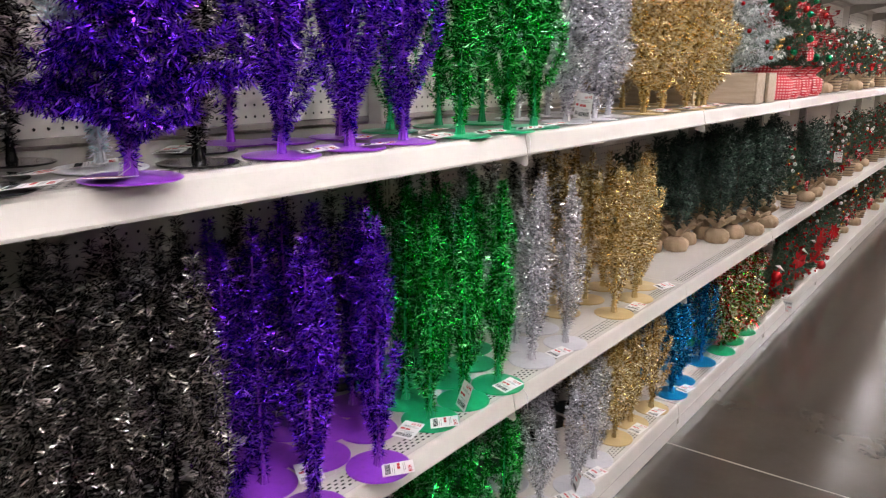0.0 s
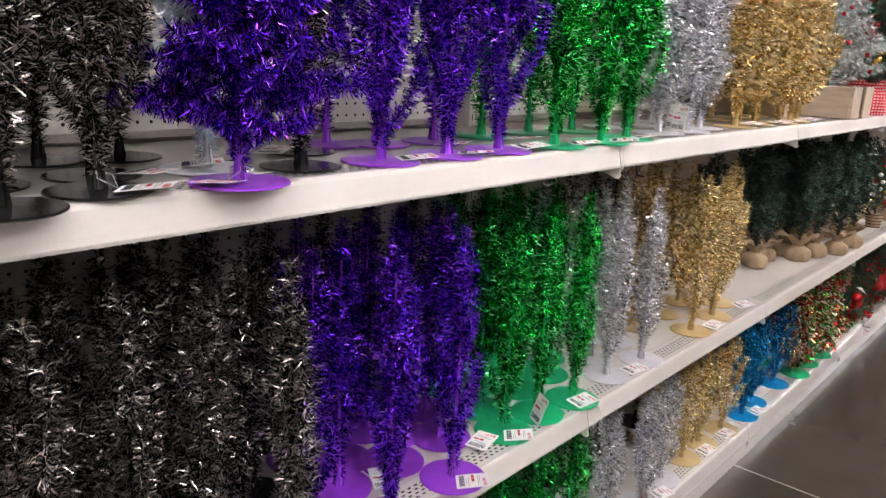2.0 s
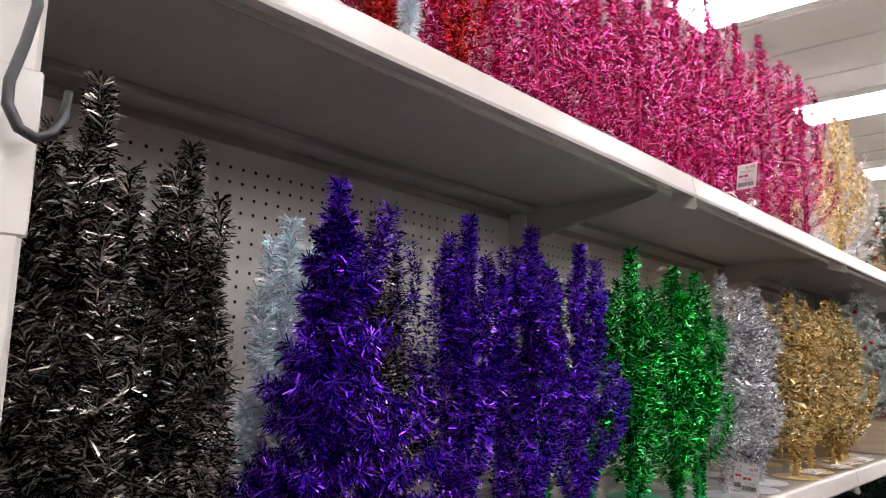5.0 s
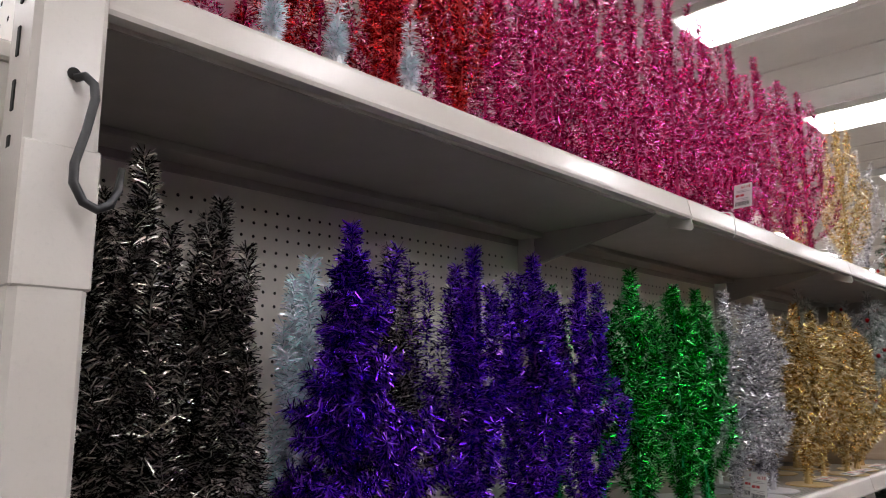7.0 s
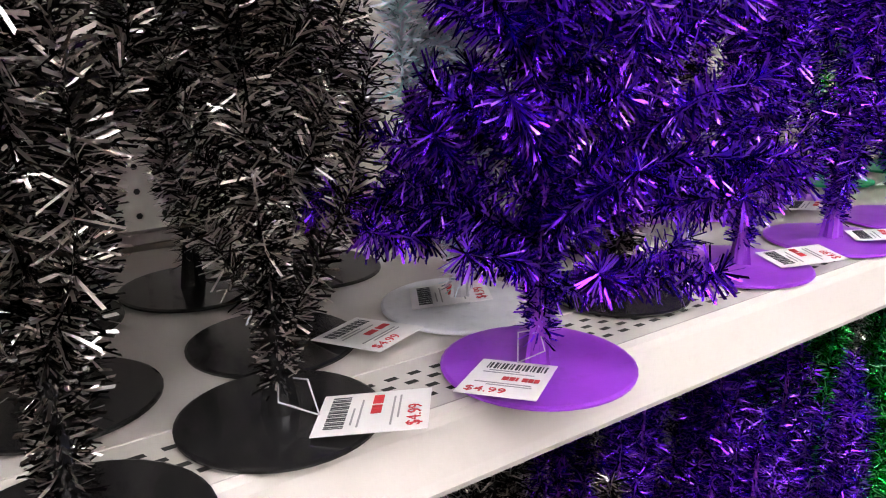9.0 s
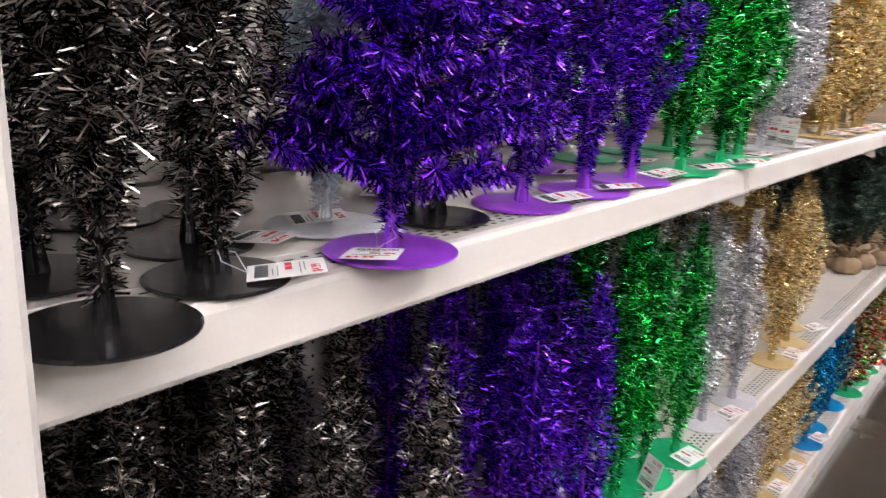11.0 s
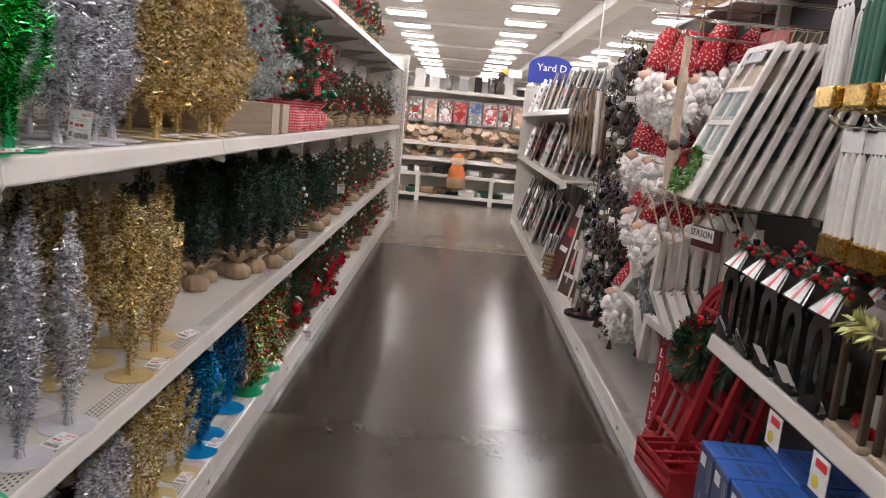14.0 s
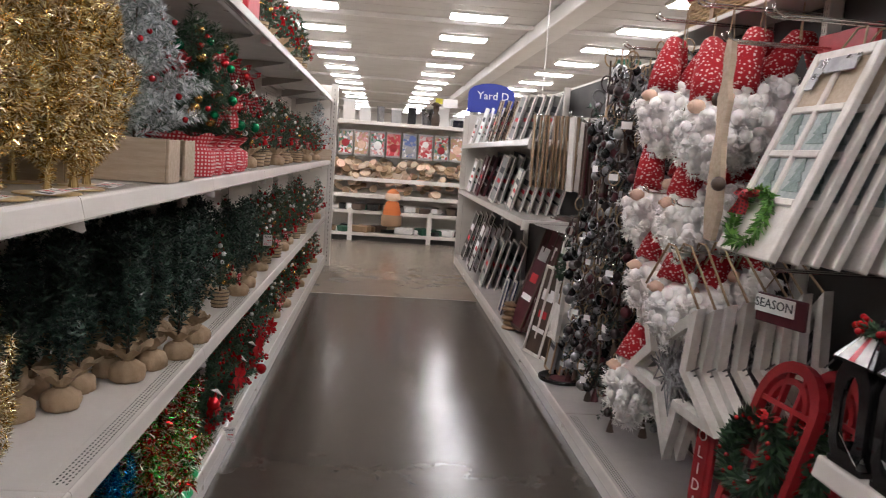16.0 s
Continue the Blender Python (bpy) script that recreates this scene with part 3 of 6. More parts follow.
def tree_model(kind, colour, base, h, r, seed, style="column", per_m=1500, disc=0.067, length=0.0152, width=0.0017, stem=0.034, words=""):
    """Builds one tinsel tree at the origin; later ones are copies."""
    rng = np.random.default_rng(seed)
    root = thing("tinsel_tree", words, "tinsel tree", kind + " tinsel trees on the shelf")
    part("base_disc", Geo().lathe([(disc - 0.002, 0.0), (disc, 0.001), (disc, 0.0025), (disc - 0.002, 0.0035), (0.012, 0.0045)], 40), M[base], root)
    sm = Geo().lathe([(0.0085, 0.003), (0.007, 0.015), (0.0058, stem), (0.004, stem + 0.06), (0.002, h * 0.9)], 10)
    for a in range(4):
        c, s = math.cos(a * 1.571), math.sin(a * 1.571)
        sm.add([(0.004 * c, 0.004 * s, 0.004), (0.012 * c, 0.012 * s, 0.004), (0.0062 * c, 0.0062 * s, 0.04), (0.004 * c, 0.004 * s, 0.04)], [(0, 1, 2, 3)])
    part("stem", sm, M[base], root)
    paths = column_paths(rng, h, r * 1.22, stem, 21) if style == "column" else wide_paths(rng, h, r, stem)
    coarse = 1.0 if per_m > 4300 else 1.15 if per_m > 2700 else 1.6 if per_m > 1400 else 2.1
    near = per_m > 3400
    size = 1.5 if kind == "multi" else 1.0
    v, n = strips(rng, paths, per_m, length * size * min(coarse, 1.3), width * size * coarse, 0.45, 0.45, 4 if near else 3)
    if kind == "multi":
        g = Geo()
        for p in paths[1:]:
            for q in p[1::2]:
                g.ball(Vector(q) + Vector(rng.normal(size=3) * 0.006), 0.006, 5)
        tagged(part("bead_sprays", g, M["bauble_red"], root, "sprays of shiny red beads", smooth=True), kind="stuff")
    tagged(part("tinsel", strip_mesh("tinsel", v, n, M[colour]), M[colour], root), kind="stuff")
    return root


def first_of(key, maker):
    """The model of a kind, made far below when first asked for, then only copied."""
    if key not in TREES:
        TREES[key] = [maker(i) for i in range(2)]
    return TREES[key]


USED = set()


def place(models, i, at, turn=0.0, scale=1.0):
    src = models[i % len(models)]
    m = pose(*at, 0, 0, turn)
    if src.name in USED:
        ob = copy_thing(src, m)
    else:
        USED.add(src.name)
        src.matrix_basis = m
        ob = src
    if scale != 1.0:
        ob.scale = (scale, scale, scale)
    return ob


SPEC = {  # colour, base, height, radius, words
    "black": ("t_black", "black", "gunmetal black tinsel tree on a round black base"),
    "purple": ("t_purple", "purple_base", "shiny purple tinsel tree on a round purple base"),
    "green": ("t_green", "green_base", "shiny green tinsel tree on a round green base"),
    "silver": ("t_silver", "silver_base", "silver tinsel tree on a round silver base"),
    "gold": ("t_gold", "gold_base", "gold tinsel tree on a round gold base"),
    "blue": ("t_blue", "blue_base", "turquoise blue tinsel tree on a round blue base"),
    "red": ("t_red", "red_base", "red tinsel tree on the top shelf"),
    "pink": ("t_pink", "pink_base", "magenta pink tinsel tree on the top shelf"),
    "white": ("t_white", "white_base", "iridescent white tinsel tree on a white base"),
    "multi": ("t_multi", "green_base", "red, green and gold tinsel tree on a wire base"),
}
SIZES = {"upper": (0.517, 0.042), "middle": (0.508, 0.036), "lower": (0.40, 0.042), "top": (0.60, 0.085)}
rand = random.Random(4)


def tinsel(kind, level, x, y, scale=1.0, style="column", h=None, r=None, per_m=None, turn=None):
    z = {n: z for n, z, _ in LEVELS}[level]
    hh, rr = SIZES[level]
    hh, rr = h or hh, r or rr
    colour, base, words = SPEC[kind]
    pm = per_m or (1300 if kind == "multi" else {"top": 2800, "upper": 4500 if kind in ("black", "purple") else 3500, "middle": 3400, "lower": 2800}[level])
    if x < -0.93 and kind != "white":
        pm = 1500 if x > -1.09 else 1000  # back rows, mostly hidden
    key = (kind, level, style, hh, rr, pm)
    mk = lambda i: tree_model(kind, colour, base, hh, rr, hash_of(key, i), style, pm, min(0.066 if kind != "black" else 0.061, hh * 0.3), stem=0.034 if level != "top" else 0.018, words=words)
    ms = first_of(key, mk)
    return place(ms, rand.randrange(2), (x, y, z + 0.0015), rand.uniform(0, 360) if turn is None else turn, scale * rand.uniform(0.97, 1.03))


def hash_of(key, i):
    return sum(ord(c) * (k + 1) for k, c in enumerate(str(key))) % 100000 + i * 7919


def row(kind, level, spots, **kw):
    for x, y in spots:
        tinsel(kind, level, x, y, **kw)


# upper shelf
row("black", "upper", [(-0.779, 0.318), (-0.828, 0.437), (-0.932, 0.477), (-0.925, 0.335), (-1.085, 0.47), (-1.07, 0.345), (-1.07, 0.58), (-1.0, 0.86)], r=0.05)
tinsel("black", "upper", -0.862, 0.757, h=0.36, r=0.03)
tinsel("white", "upper", -0.915, 0.632, h=0.48, r=0.06, per_m=3500)
tinsel("purple", "upper", -0.793, 0.605, style="wide", h=0.503, r=0.145, per_m=4500, turn=0)
row("purple", "upper", [(-0.843, 0.904), (-0.841, 1.062), (-0.842, 1.213), (-1.02, 1.06), (-1.0, 1.2), (-1.06, 0.97)], r=0.066)
row("green", "upper", [(-0.832, 1.39), (-0.824, 1.565), (-0.842, 1.715), (-1.02, 1.38), (-1.02, 1.56), (-1.0, 1.72)], r=0.062)
row("silver", "upper", [(-0.86, 1.92), (-0.85, 2.07), (-0.88, 2.22), (-1.02, 1.93), (-1.02, 2.1), (-1.05, 2.26)], r=0.06)
row("gold", "upper", [(-0.85, 2.42), (-0.86, 2.60), (-0.845, 2.79), (-0.86, 2.96), (-0.88, 3.09)], r=0.1, h=0.54)
row("gold", "upper", [(-1.03, 2.45), (-1.03, 2.66), (-1.03, 2.86), (-1.04, 3.06)], r=0.09)
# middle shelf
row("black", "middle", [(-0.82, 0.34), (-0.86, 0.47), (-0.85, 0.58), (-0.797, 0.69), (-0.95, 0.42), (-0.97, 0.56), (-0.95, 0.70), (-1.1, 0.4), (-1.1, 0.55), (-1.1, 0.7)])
row("purple", "middle", [(-0.803, 0.908), (-0.813, 1.096), (-0.873, 0.79), (-0.943, 0.91), (-0.94, 1.05), (-0.94, 1.2), (-1.08, 0.92), (-1.08, 1.1)], r=0.042)
row("green", "middle", [(-0.86, 1.325), (-0.86, 1.455), (-0.845, 1.585), (-0.97, 1.37), (-0.97, 1.53), (-0.98, 1.66), (-1.1, 1.4), (-1.1, 1.6)])
row("silver", "middle", [(-0.86, 1.78), (-0.85, 1.955), (-0.96, 1.86), (-0.98, 2.02), (-1.08, 1.75), (-1.1, 1.95)], r=0.04)
row("gold", "middle", [(-0.855, 2.3), (-0.87, 2.5), (-0.92, 2.66), (-1.0, 2.2), (-1.0, 2.38), (-1.02, 2.56), (-1.12, 2.3), (-1.12, 2.5)], r=0.055)
row("black", "middle", [(-1.04, 0.46), (-1.04, 0.62), (-1.03, 0.78)])
row("purple", "middle", [(-1.02, 0.98), (-1.02, 1.14), (-1.05, 1.27)])
row("green", "middle", [(-1.17, 1.5 + 0.12 * i) for i in range(3)] + [(-1.05, 1.47), (-1.05, 1.75)])
row("black", "middle", [(-1.18, 0.36 + 0.14 * i) for i in range(17)])
for x_, y_ in ((-0.80, 0.716), (-0.805, 0.583), (-0.81, 0.485)):
    tinsel("white", "top", x_, y_, h=0.062, r=0.008)
# lowest shelf
row("black", "lower", [(-1.1, 0.4 + 0.14 * i) for i in range(16)])
row("black", "lower", [(-0.86, 0.4), (-0.86, 0.58)])
row("purple", "lower", [(-0.85, 0.8), (-0.86, 0.98), (-0.86, 1.16), (-1.0, 0.9), (-1.0, 1.08)])
row("green", "lower", [(-0.86, 1.34), (-0.86, 1.5), (-0.865, 1.66), (-1.0, 1.4), (-1.0, 1.58)], r=0.05)
row("silver", "lower", [(-0.85, 1.84), (-0.825, 2.01), (-0.85, 2.2), (-1.0, 1.9), (-1.0, 2.1)])
row("gold", "lower", [(-0.86, 2.38), (-0.865, 2.53), (-0.85, 2.69), (-1.0, 2.4), (-1.0, 2.6)], r=0.05)
row("blue", "lower", [(-0.84, 2.87), (-0.86, 3.02), (-0.86, 3.28), (-1.0, 2.95), (-0.98, 3.14)], r=0.05)
row("multi", "lower", [(-0.83, 3.47), (-0.84, 3.63), (-0.83, 3.8), (-0.98, 3.5), (-0.98, 3.7), (-0.85, 3.96)], r=0.10, style="wide")
# top shelf
row("red", "top", [(-0.86, 0.34), (-0.87, 0.54), (-0.86, 0.74), (-0.88, 0.92), (-1.04, 0.44), (-1.04, 0.66), (-1.04, 0.86)], r=0.07)
# the rearmost pink row is added to close gaps where lamps shone through
row("pink", "top", [(-0.87, 1.12 + 0.2 * i) for i in range(9)] + [(-1.05, 1.05 + 0.2 * i) for i in range(9)] + [(-1.18, 0.5 + 0.17 * i) for i in range(15)])
row("gold", "top", [(-0.84, 3.05), (-0.9, 3.28), (-1.04, 3.1)])
row("silver", "top", [(-0.9, 3.55), (-1.02, 3.72)])

# added panel, not a known part: keeps lamps from showing between the stems
setting("partition_3", Geo().box((-1.272, 0.27, 1.965), (-1.256, 3.4, 2.3)), M["peg"], "added plain panel that blocks the lamps behind the top shelf", "partition")


# ---- end post of the tree gondola, with the end-cap behind it ----
def end_post():
    root = thing("end_post", "cream steel end post with keyhole slots and worn paint", "post")
    part("post", Geo().box((-0.785, 0.187, 0), (-0.72, 0.25, 2.6), 0.006), M["shelf"], root)
    g = Geo()
    for i in range(49):
        g.box((-0.760, 0.1856, 0.05 + 0.0508 * i), (-0.754, 0.1876, 0.078 + 0.0508 * i))
    tagged(part("slot_strip", g, M["hole"], root, "column of dark slots"), kind="stuff")
    part("keyhole", Geo().lathe([(0.006, 0), (0.006, 0.0006)], 12, m=facing((-0.7194, 0.222, 1.811), (0, 1, 0), (0, 0, 1))), M["hole"], root)
    part("sleeve", Geo().box((-0.7865, 0.1855, 1.62), (-0.7185, 0.2515, 1.745), 0.002), M["shelf"], root)


end_post()

hook = thing("wire_hook", "black S-shaped flat steel hook on the post", "hook", at=(-0.716, 0.222, 1.806))
pts = [(0.0, 0.004 - 0.004, 0.0), (0.006, 0.006, 0.002), (0.012, 0.012, -0.006), (0.014, 0.013, -0.02), (0.013, 0.008, -0.05), (0.012, 0.001, -0.08), (0.013, 0.001, -0.097), (0.016, 0.009, -0.113), (0.018, 0.02, -0.118), (0.018, 0.031, -0.112), (0.018, 0.037, -0.098), (0.018, 0.039, -0.078)]
part("strap", Geo().tube(pts, [0.004] * 2 + [0.0042] * 9 + [0.003], 8), M["hook"], hook, smooth=True)

# end-cap panel and shelves that face away down the cross aisle
pb = thing("pegboard_end", "cream pegboard panel on the end of the shelving", "pegboard", "pegboard panels")
part("board", Geo().box((-1.75, 0.2, 0), (-0.80, 0.214, 2.3), 0.001), M["peg"], pb)
g = Geo()
for i in range(24):
    for j in range(70):
        x, z = -1.4 + i * 0.0254, 0.4 + j * 0.0254
        g.add([(x + 0.0034 * math.cos(a), 0.1995, z + 0.0034 * math.sin(a)) for a in (0, 1.047, 2.094, 3.142, 4.189, 5.236)], [(0, 1, 2, 3, 4, 5)])
tagged(part("hole_grid", g, M["hole"], pb, "grid of dark peg holes"), kind="stuff")
for z in (0.6, 1.2, 1.86):
    r_ = thing("endcap_shelf", "cream metal shelf on the end of the shelving", "shelf", "gondola shelves")
    part("deck", Geo().box((-1.7, -0.15, z - 0.02), (-0.80, 0.198, z), 0.003), M["shelf"], r_)
    part("front_lip", Geo().box((-1.7, -0.16, z - 0.05), (-0.80, -0.15, z + 0.002), 0.003), M["shelf"], r_)
    o = [(-0.05, z - 0.021), (0.198, z - 0.021), (0.198, z - 0.13), (0.15, z - 0.12)]
    part("bracket", Geo().add([(-0.81, a, b) for a, b in o] + [(-0.806, a, b) for a, b in o], [(0, 1, 2, 3), (7, 6, 5, 4), (0, 4, 5, 1), (1, 5, 6, 2), (2, 6, 7, 3), (3, 7, 4, 0)]), M["shelf"], r_)

# lettering on the middle shelf's lip
note = thing("shelf_notice", "small black lettering printed on a shelf lip", "lettering", at=(-0.7815, 0.867, 0.574))
text_part("lettering", "PLEASE ASK FOR ASSISTANCE", 0.0152, facing((0.0005, 0, 0), (0, 1, 0), (0, 0, 1)), M["ink"], note)

# price tags: hung from stems, lying on the bases, and clipped to lips
tag_model = make_tag()
tag_made = []


def tag_at(x, y, z, rx=0, ry=0, rz=0):
    m = pose(x, y, z, rx, ry, rz)
    if not tag_made:
        tag_model.matrix_basis = m
        tag_made.append(1)
        return tag_model
    return copy_thing(tag_model, m)


for x, y, rz in [(-0.795, 0.591, -55), (-0.808, 0.451, 53), (-0.83, 0.93, 60), (-0.83, 1.08, 40), (-0.83, 1.26, 70), (-0.82, 1.43, 45), (-0.81, 1.58, 30), (-0.82, 1.71, 60), (-0.92, 0.52, 20), (-0.94, 0.6, 60), (-0.98, 0.78, 120), (-0.84, 2.5, 80), (-0.83, 2.72, 70), (-0.83, 2.84, 60), (-0.82, 3.02, 80), (-0.95, 1.16, 20), (-0.95, 1.4, 10)]:
    tag_at(x, y, 1.2535, rand.uniform(-3, 3), -6, rz)
for x, y, rz in [(-0.80, 0.72, 40), (-0.79, 1.08, 45), (-0.87, 0.97, 150), (-0.84, 1.3, 40), (-0.82, 1.55, 75), (-0.85, 1.21, 100), (-0.86, 0.55, 30), (-0.83, 1.83, 70), (-0.82, 2.36, 85), (-0.85, 2.66, 60)]:
    tag_at(x, y, 0.6125, rand.uniform(-3, 3), -7, rz)
for x, y, rz in [(-0.82, 1.9, 60), (-0.81, 2.08, 70), (-0.82, 2.45, 80), (-0.82, 2.62, 80), (-0.81, 2.9, 75), (-0.81, 4.5, 90)]:
    tag_at(x, y, 0.1295, rand.uniform(-3, 3), -7, rz)
for p0, p1 in (((-0.793, 0.605, 1.275), (-0.795, 0.589, 1.2545)), ((-0.828, 0.437, 1.275), (-0.808, 0.452, 1.2545))):
    th = thing("tag_thread", "thin clear thread loop from a stem to its tag", "thread")
    a, b = Vector(p0), Vector(p1)
    side_ = (b - a).cross(Vector((0, 0, 1))).normalized() * 0.016
    part("loop", Geo().tube([a, a.lerp(b, 0.35) + side_, b, a.lerp(b, 0.4) - side_], 0.0006, 5, True), M["silver_base"], th)
# cards that stand up among the stems
for x, y, z, ry, rz in [(-0.80, 1.90, 1.262, -82, 70), (-0.84, 1.95, 1.262, -82, 60), (-0.83, 1.40, 0.615, -70, 60), (-0.81, 1.98, 0.13, -75, 40), (-0.80, 1.63, 0.13, -78, 50), (-0.766, 1.86, 1.98, -80, 80)]:
    tag_at(x, y, z, 0, ry, rz)
for y, z, x in [(4.44, 0.135, -0.765), (5.6, 0.86, -0.80)]:
    tag_at(x, y, z, 90, 90, 0)
# knotted threads over the lip joint
for z, y in ((1.247, 1.571), (0.605, 1.60), (1.955, 1.80)):
    th = thing("tag_thread", "thin white thread looped over the shelf lip", "thread")
    part("loop", Geo().tube([(-0.80, y - 0.02, z + 0.004), (-0.775, y - 0.004, z + 0.003), (-0.766, y, z - 0.01), (-0.766, y + 0.004, z - 0.05), (-0.775, y + 0.006, z - 0.06)], 0.0012, 5), M["tag"], th)


# ---- artificial pines and arrangements further along the tree shelves ----
def needles(rng, paths, per_m, length, width, lean, mat):
    v, n = strips(rng, paths, per_m, length, width, lean)
    return strip_mesh("needles", v, n, M[mat])


def cone_paths(rng, h, r, z0, n):
    out = [[(0, 0, z0), (0, 0, h)]]
    for i in range(n):
        f = i / n
        a = i * 2.4 + rng.random() * 0.6
        zs = z0 + f * (h - z0) * 0.9
        rr = r * (1 - 0.85 * f) * (0.75 + 0.4 * rng.random())
        c, s = math.cos(a), math.sin(a)
        out.append([(0, 0, zs), (rr * 0.55 * c, rr * 0.55 * s, zs + rr * 0.3), (rr * c, rr * s, zs + rr * 0.45)])
        for d in (-0.45, 0.45):
            out.append([(rr * 0.5 * c, rr * 0.5 * s, zs + rr * 0.28), (rr * 0.85 * math.cos(a + d), rr * 0.85 * math.sin(a + d), zs + rr * 0.42)])
    return out


def burlap_base(root, r=0.05, h=0.055):
    """Root ball wrapped in a square of burlap: creased sides, a tied neck and loose pointed corners."""
    vs, n = [], 32
    for k_, (rr, z) in enumerate(((0.86, 0), (1.0, 0.14), (1.06, 0.45), (0.98, 0.8), (0.7, 1.0), (0.36, 1.12), (0.34, 1.22), (0.62, 1.5), (0.95, 1.8))):
        for i in range(n):
            a = 2 * math.pi * i / n
            crease = 0.05 * math.sin(a * 9 + 0.7 * k_) + 0.035 * math.sin(a * 5 + 1.3 * k_)
            corner = max(0.0, math.cos(2 * a)) ** 3 if k_ > 6 else 0.0
            q = r * (rr * (1 + crease * (1.6 if k_ > 3 else 1.0)) + corner * 0.34 * (k_ - 6))
            vs.append((q * math.cos(a), q * math.sin(a), h * (z + (0.3 * corner + 0.12 * math.sin(a * 7)) * (k_ > 6))))
    part("burlap_wrap", Geo().add(vs, [(j * n + i, j * n + (i + 1) % n, (j + 1) * n + (i + 1) % n, (j + 1) * n + i) for j in range(8) for i in range(n)] + [tuple(reversed(range(n)))]), M["burlap"], root, "creased burlap wrap with loose corners", smooth=True)
    part("twine", Geo().tube([(r * 0.37 * math.cos(a * 0.449), r * 0.37 * math.sin(a * 0.449), h * 1.17) for a in range(14)], 0.0025, 5, True), M["rope_twine"], root, "jute twine")


def plaid_base(root, r=0.095, h=0.11):
    vs, n = [], 28
    for k_, (rr, z) in enumerate(((r * 0.9, 0), (r, h * 0.25), (r * 0.98, h * 0.8), (r * 0.6, h), (r * 1.0, h * 1.35))):
        for i in range(n):
            a = 2 * math.pi * i / n
            q = rr * (1 + 0.06 * math.sin(a * 7 + k_) + (0.12 * math.sin(a * 6) if k_ == 4 else 0))
            vs.append((q * math.cos(a), q * math.sin(a), z + (0.01 * math.sin(a * 5) if k_ == 4 else 0)))
    part("plaid_wrap", Geo().add(vs, [(j * n + i, j * n + (i + 1) % n, (j + 1) * n + (i + 1) % n, (j + 1) * n + i) for j in range(4) for i in range(n)]), M["plaid"], root, "red and white plaid wrap", smooth=True)


def crate_base(root, w=0.3, d=0.27, h=0.125):
    for nm, lo, hi in (("side_board", (-d / 2, -w / 2, 0), (d / 2, -w / 2 + 0.012, h)), ("side_board", (-d / 2, w / 2 - 0.012, 0), (d / 2, w / 2, h)),
                       ("front_board", (d / 2, -w / 2, 0), (d / 2 + 0.01, -w / 2 + w * 0.4, h)), ("front_board", (d / 2, w / 2 - w * 0.4, 0), (d / 2 + 0.01, w / 2, h)),
                       ("back_board", (-d / 2 - 0.01, -w / 2, 0), (-d / 2, w / 2, h)), ("bottom_board", (-d / 2, -w / 2 + 0.012, 0.004), (d / 2, w / 2 - 0.012, 0.014))):
        part(nm, Geo().box(lo, hi, 0.002), M["pale_wood"], root)


def basket_base(root, r=0.05, h=0.085):
    part("basket_bowl", Geo().lathe([(r * 0.75, 0), (r * 0.8, 0.004), (r, h * 0.9), (r * 0.97, h)], 18), M["burlap"], root)
    g = Geo()
    for i in range(5):
        z, q = h * (0.05 + 0.23 * i), r * (0.79 + 0.21 * (0.05 + 0.23 * i)) + 0.002
        g.tube([(q * math.cos(a * 0.4488), q * math.sin(a * 0.4488), z) for a in range(14)], 0.0025, 4, True)
    part("wire_cage", g, M["bark"], root, "dark wire rings")


def scatter(rng, paths, n):
    out = []
    for _ in range(n):
        p = paths[rng.integers(1, len(paths))]
        out.append(Vector(p[-1]) * (0.85 + 0.2 * rng.random()))
    return out


def pine(kind, h, r, base, z0, needle, deco=(), seed=1, words="", n=22, per_m=1500, length=0.026, style="cone"):
    """An artificial tree: trunk, needles, its base and what hangs in it. deco: (material, radius, count)."""
    rng = np.random.default_rng(seed)
    root = thing("artificial_tree", words, "artificial tree", kind)
    paths = cone_paths(rng, h, r, z0, n) if style == "cone" else column_paths(rng, h, r, z0, n)
    part("trunk", Geo().tube([(0, 0, z0 * 0.4), (0, 0, h * 0.9)], [0.006, 0.002], 6), M["bark"], root)
    crown = tagged(part("needles", needles(rng, paths, per_m, length, 0.0035 if needle != "boxwood" else 0.009, 0.7, needle), M[needle], root), kind="stuff")
    {"burlap": burlap_base, "plaid": plaid_base, "crate": crate_base, "basket": basket_base}[base](root)
    for nm, mat, rad, cnt in deco:
        if nm == "berry":
            g = Geo()
            for p in scatter(rng, paths, cnt):
                g.ball(p + Vector(rng.normal(size=3) * 0.012), rad * rng.uniform(0.8, 1.15), 5)
            tagged(part("berry_sprays", g, M[mat], crown, "sprays of red berries", smooth=True), kind="stuff")
            continue
        for p in scatter(rng, paths, cnt):
            p = p + Vector(rng.normal(size=3) * 0.008)
            part(nm, Geo().ball(p, rad * rng.uniform(0.8, 1.15), 8), M[mat], crown, smooth=True)
    return root


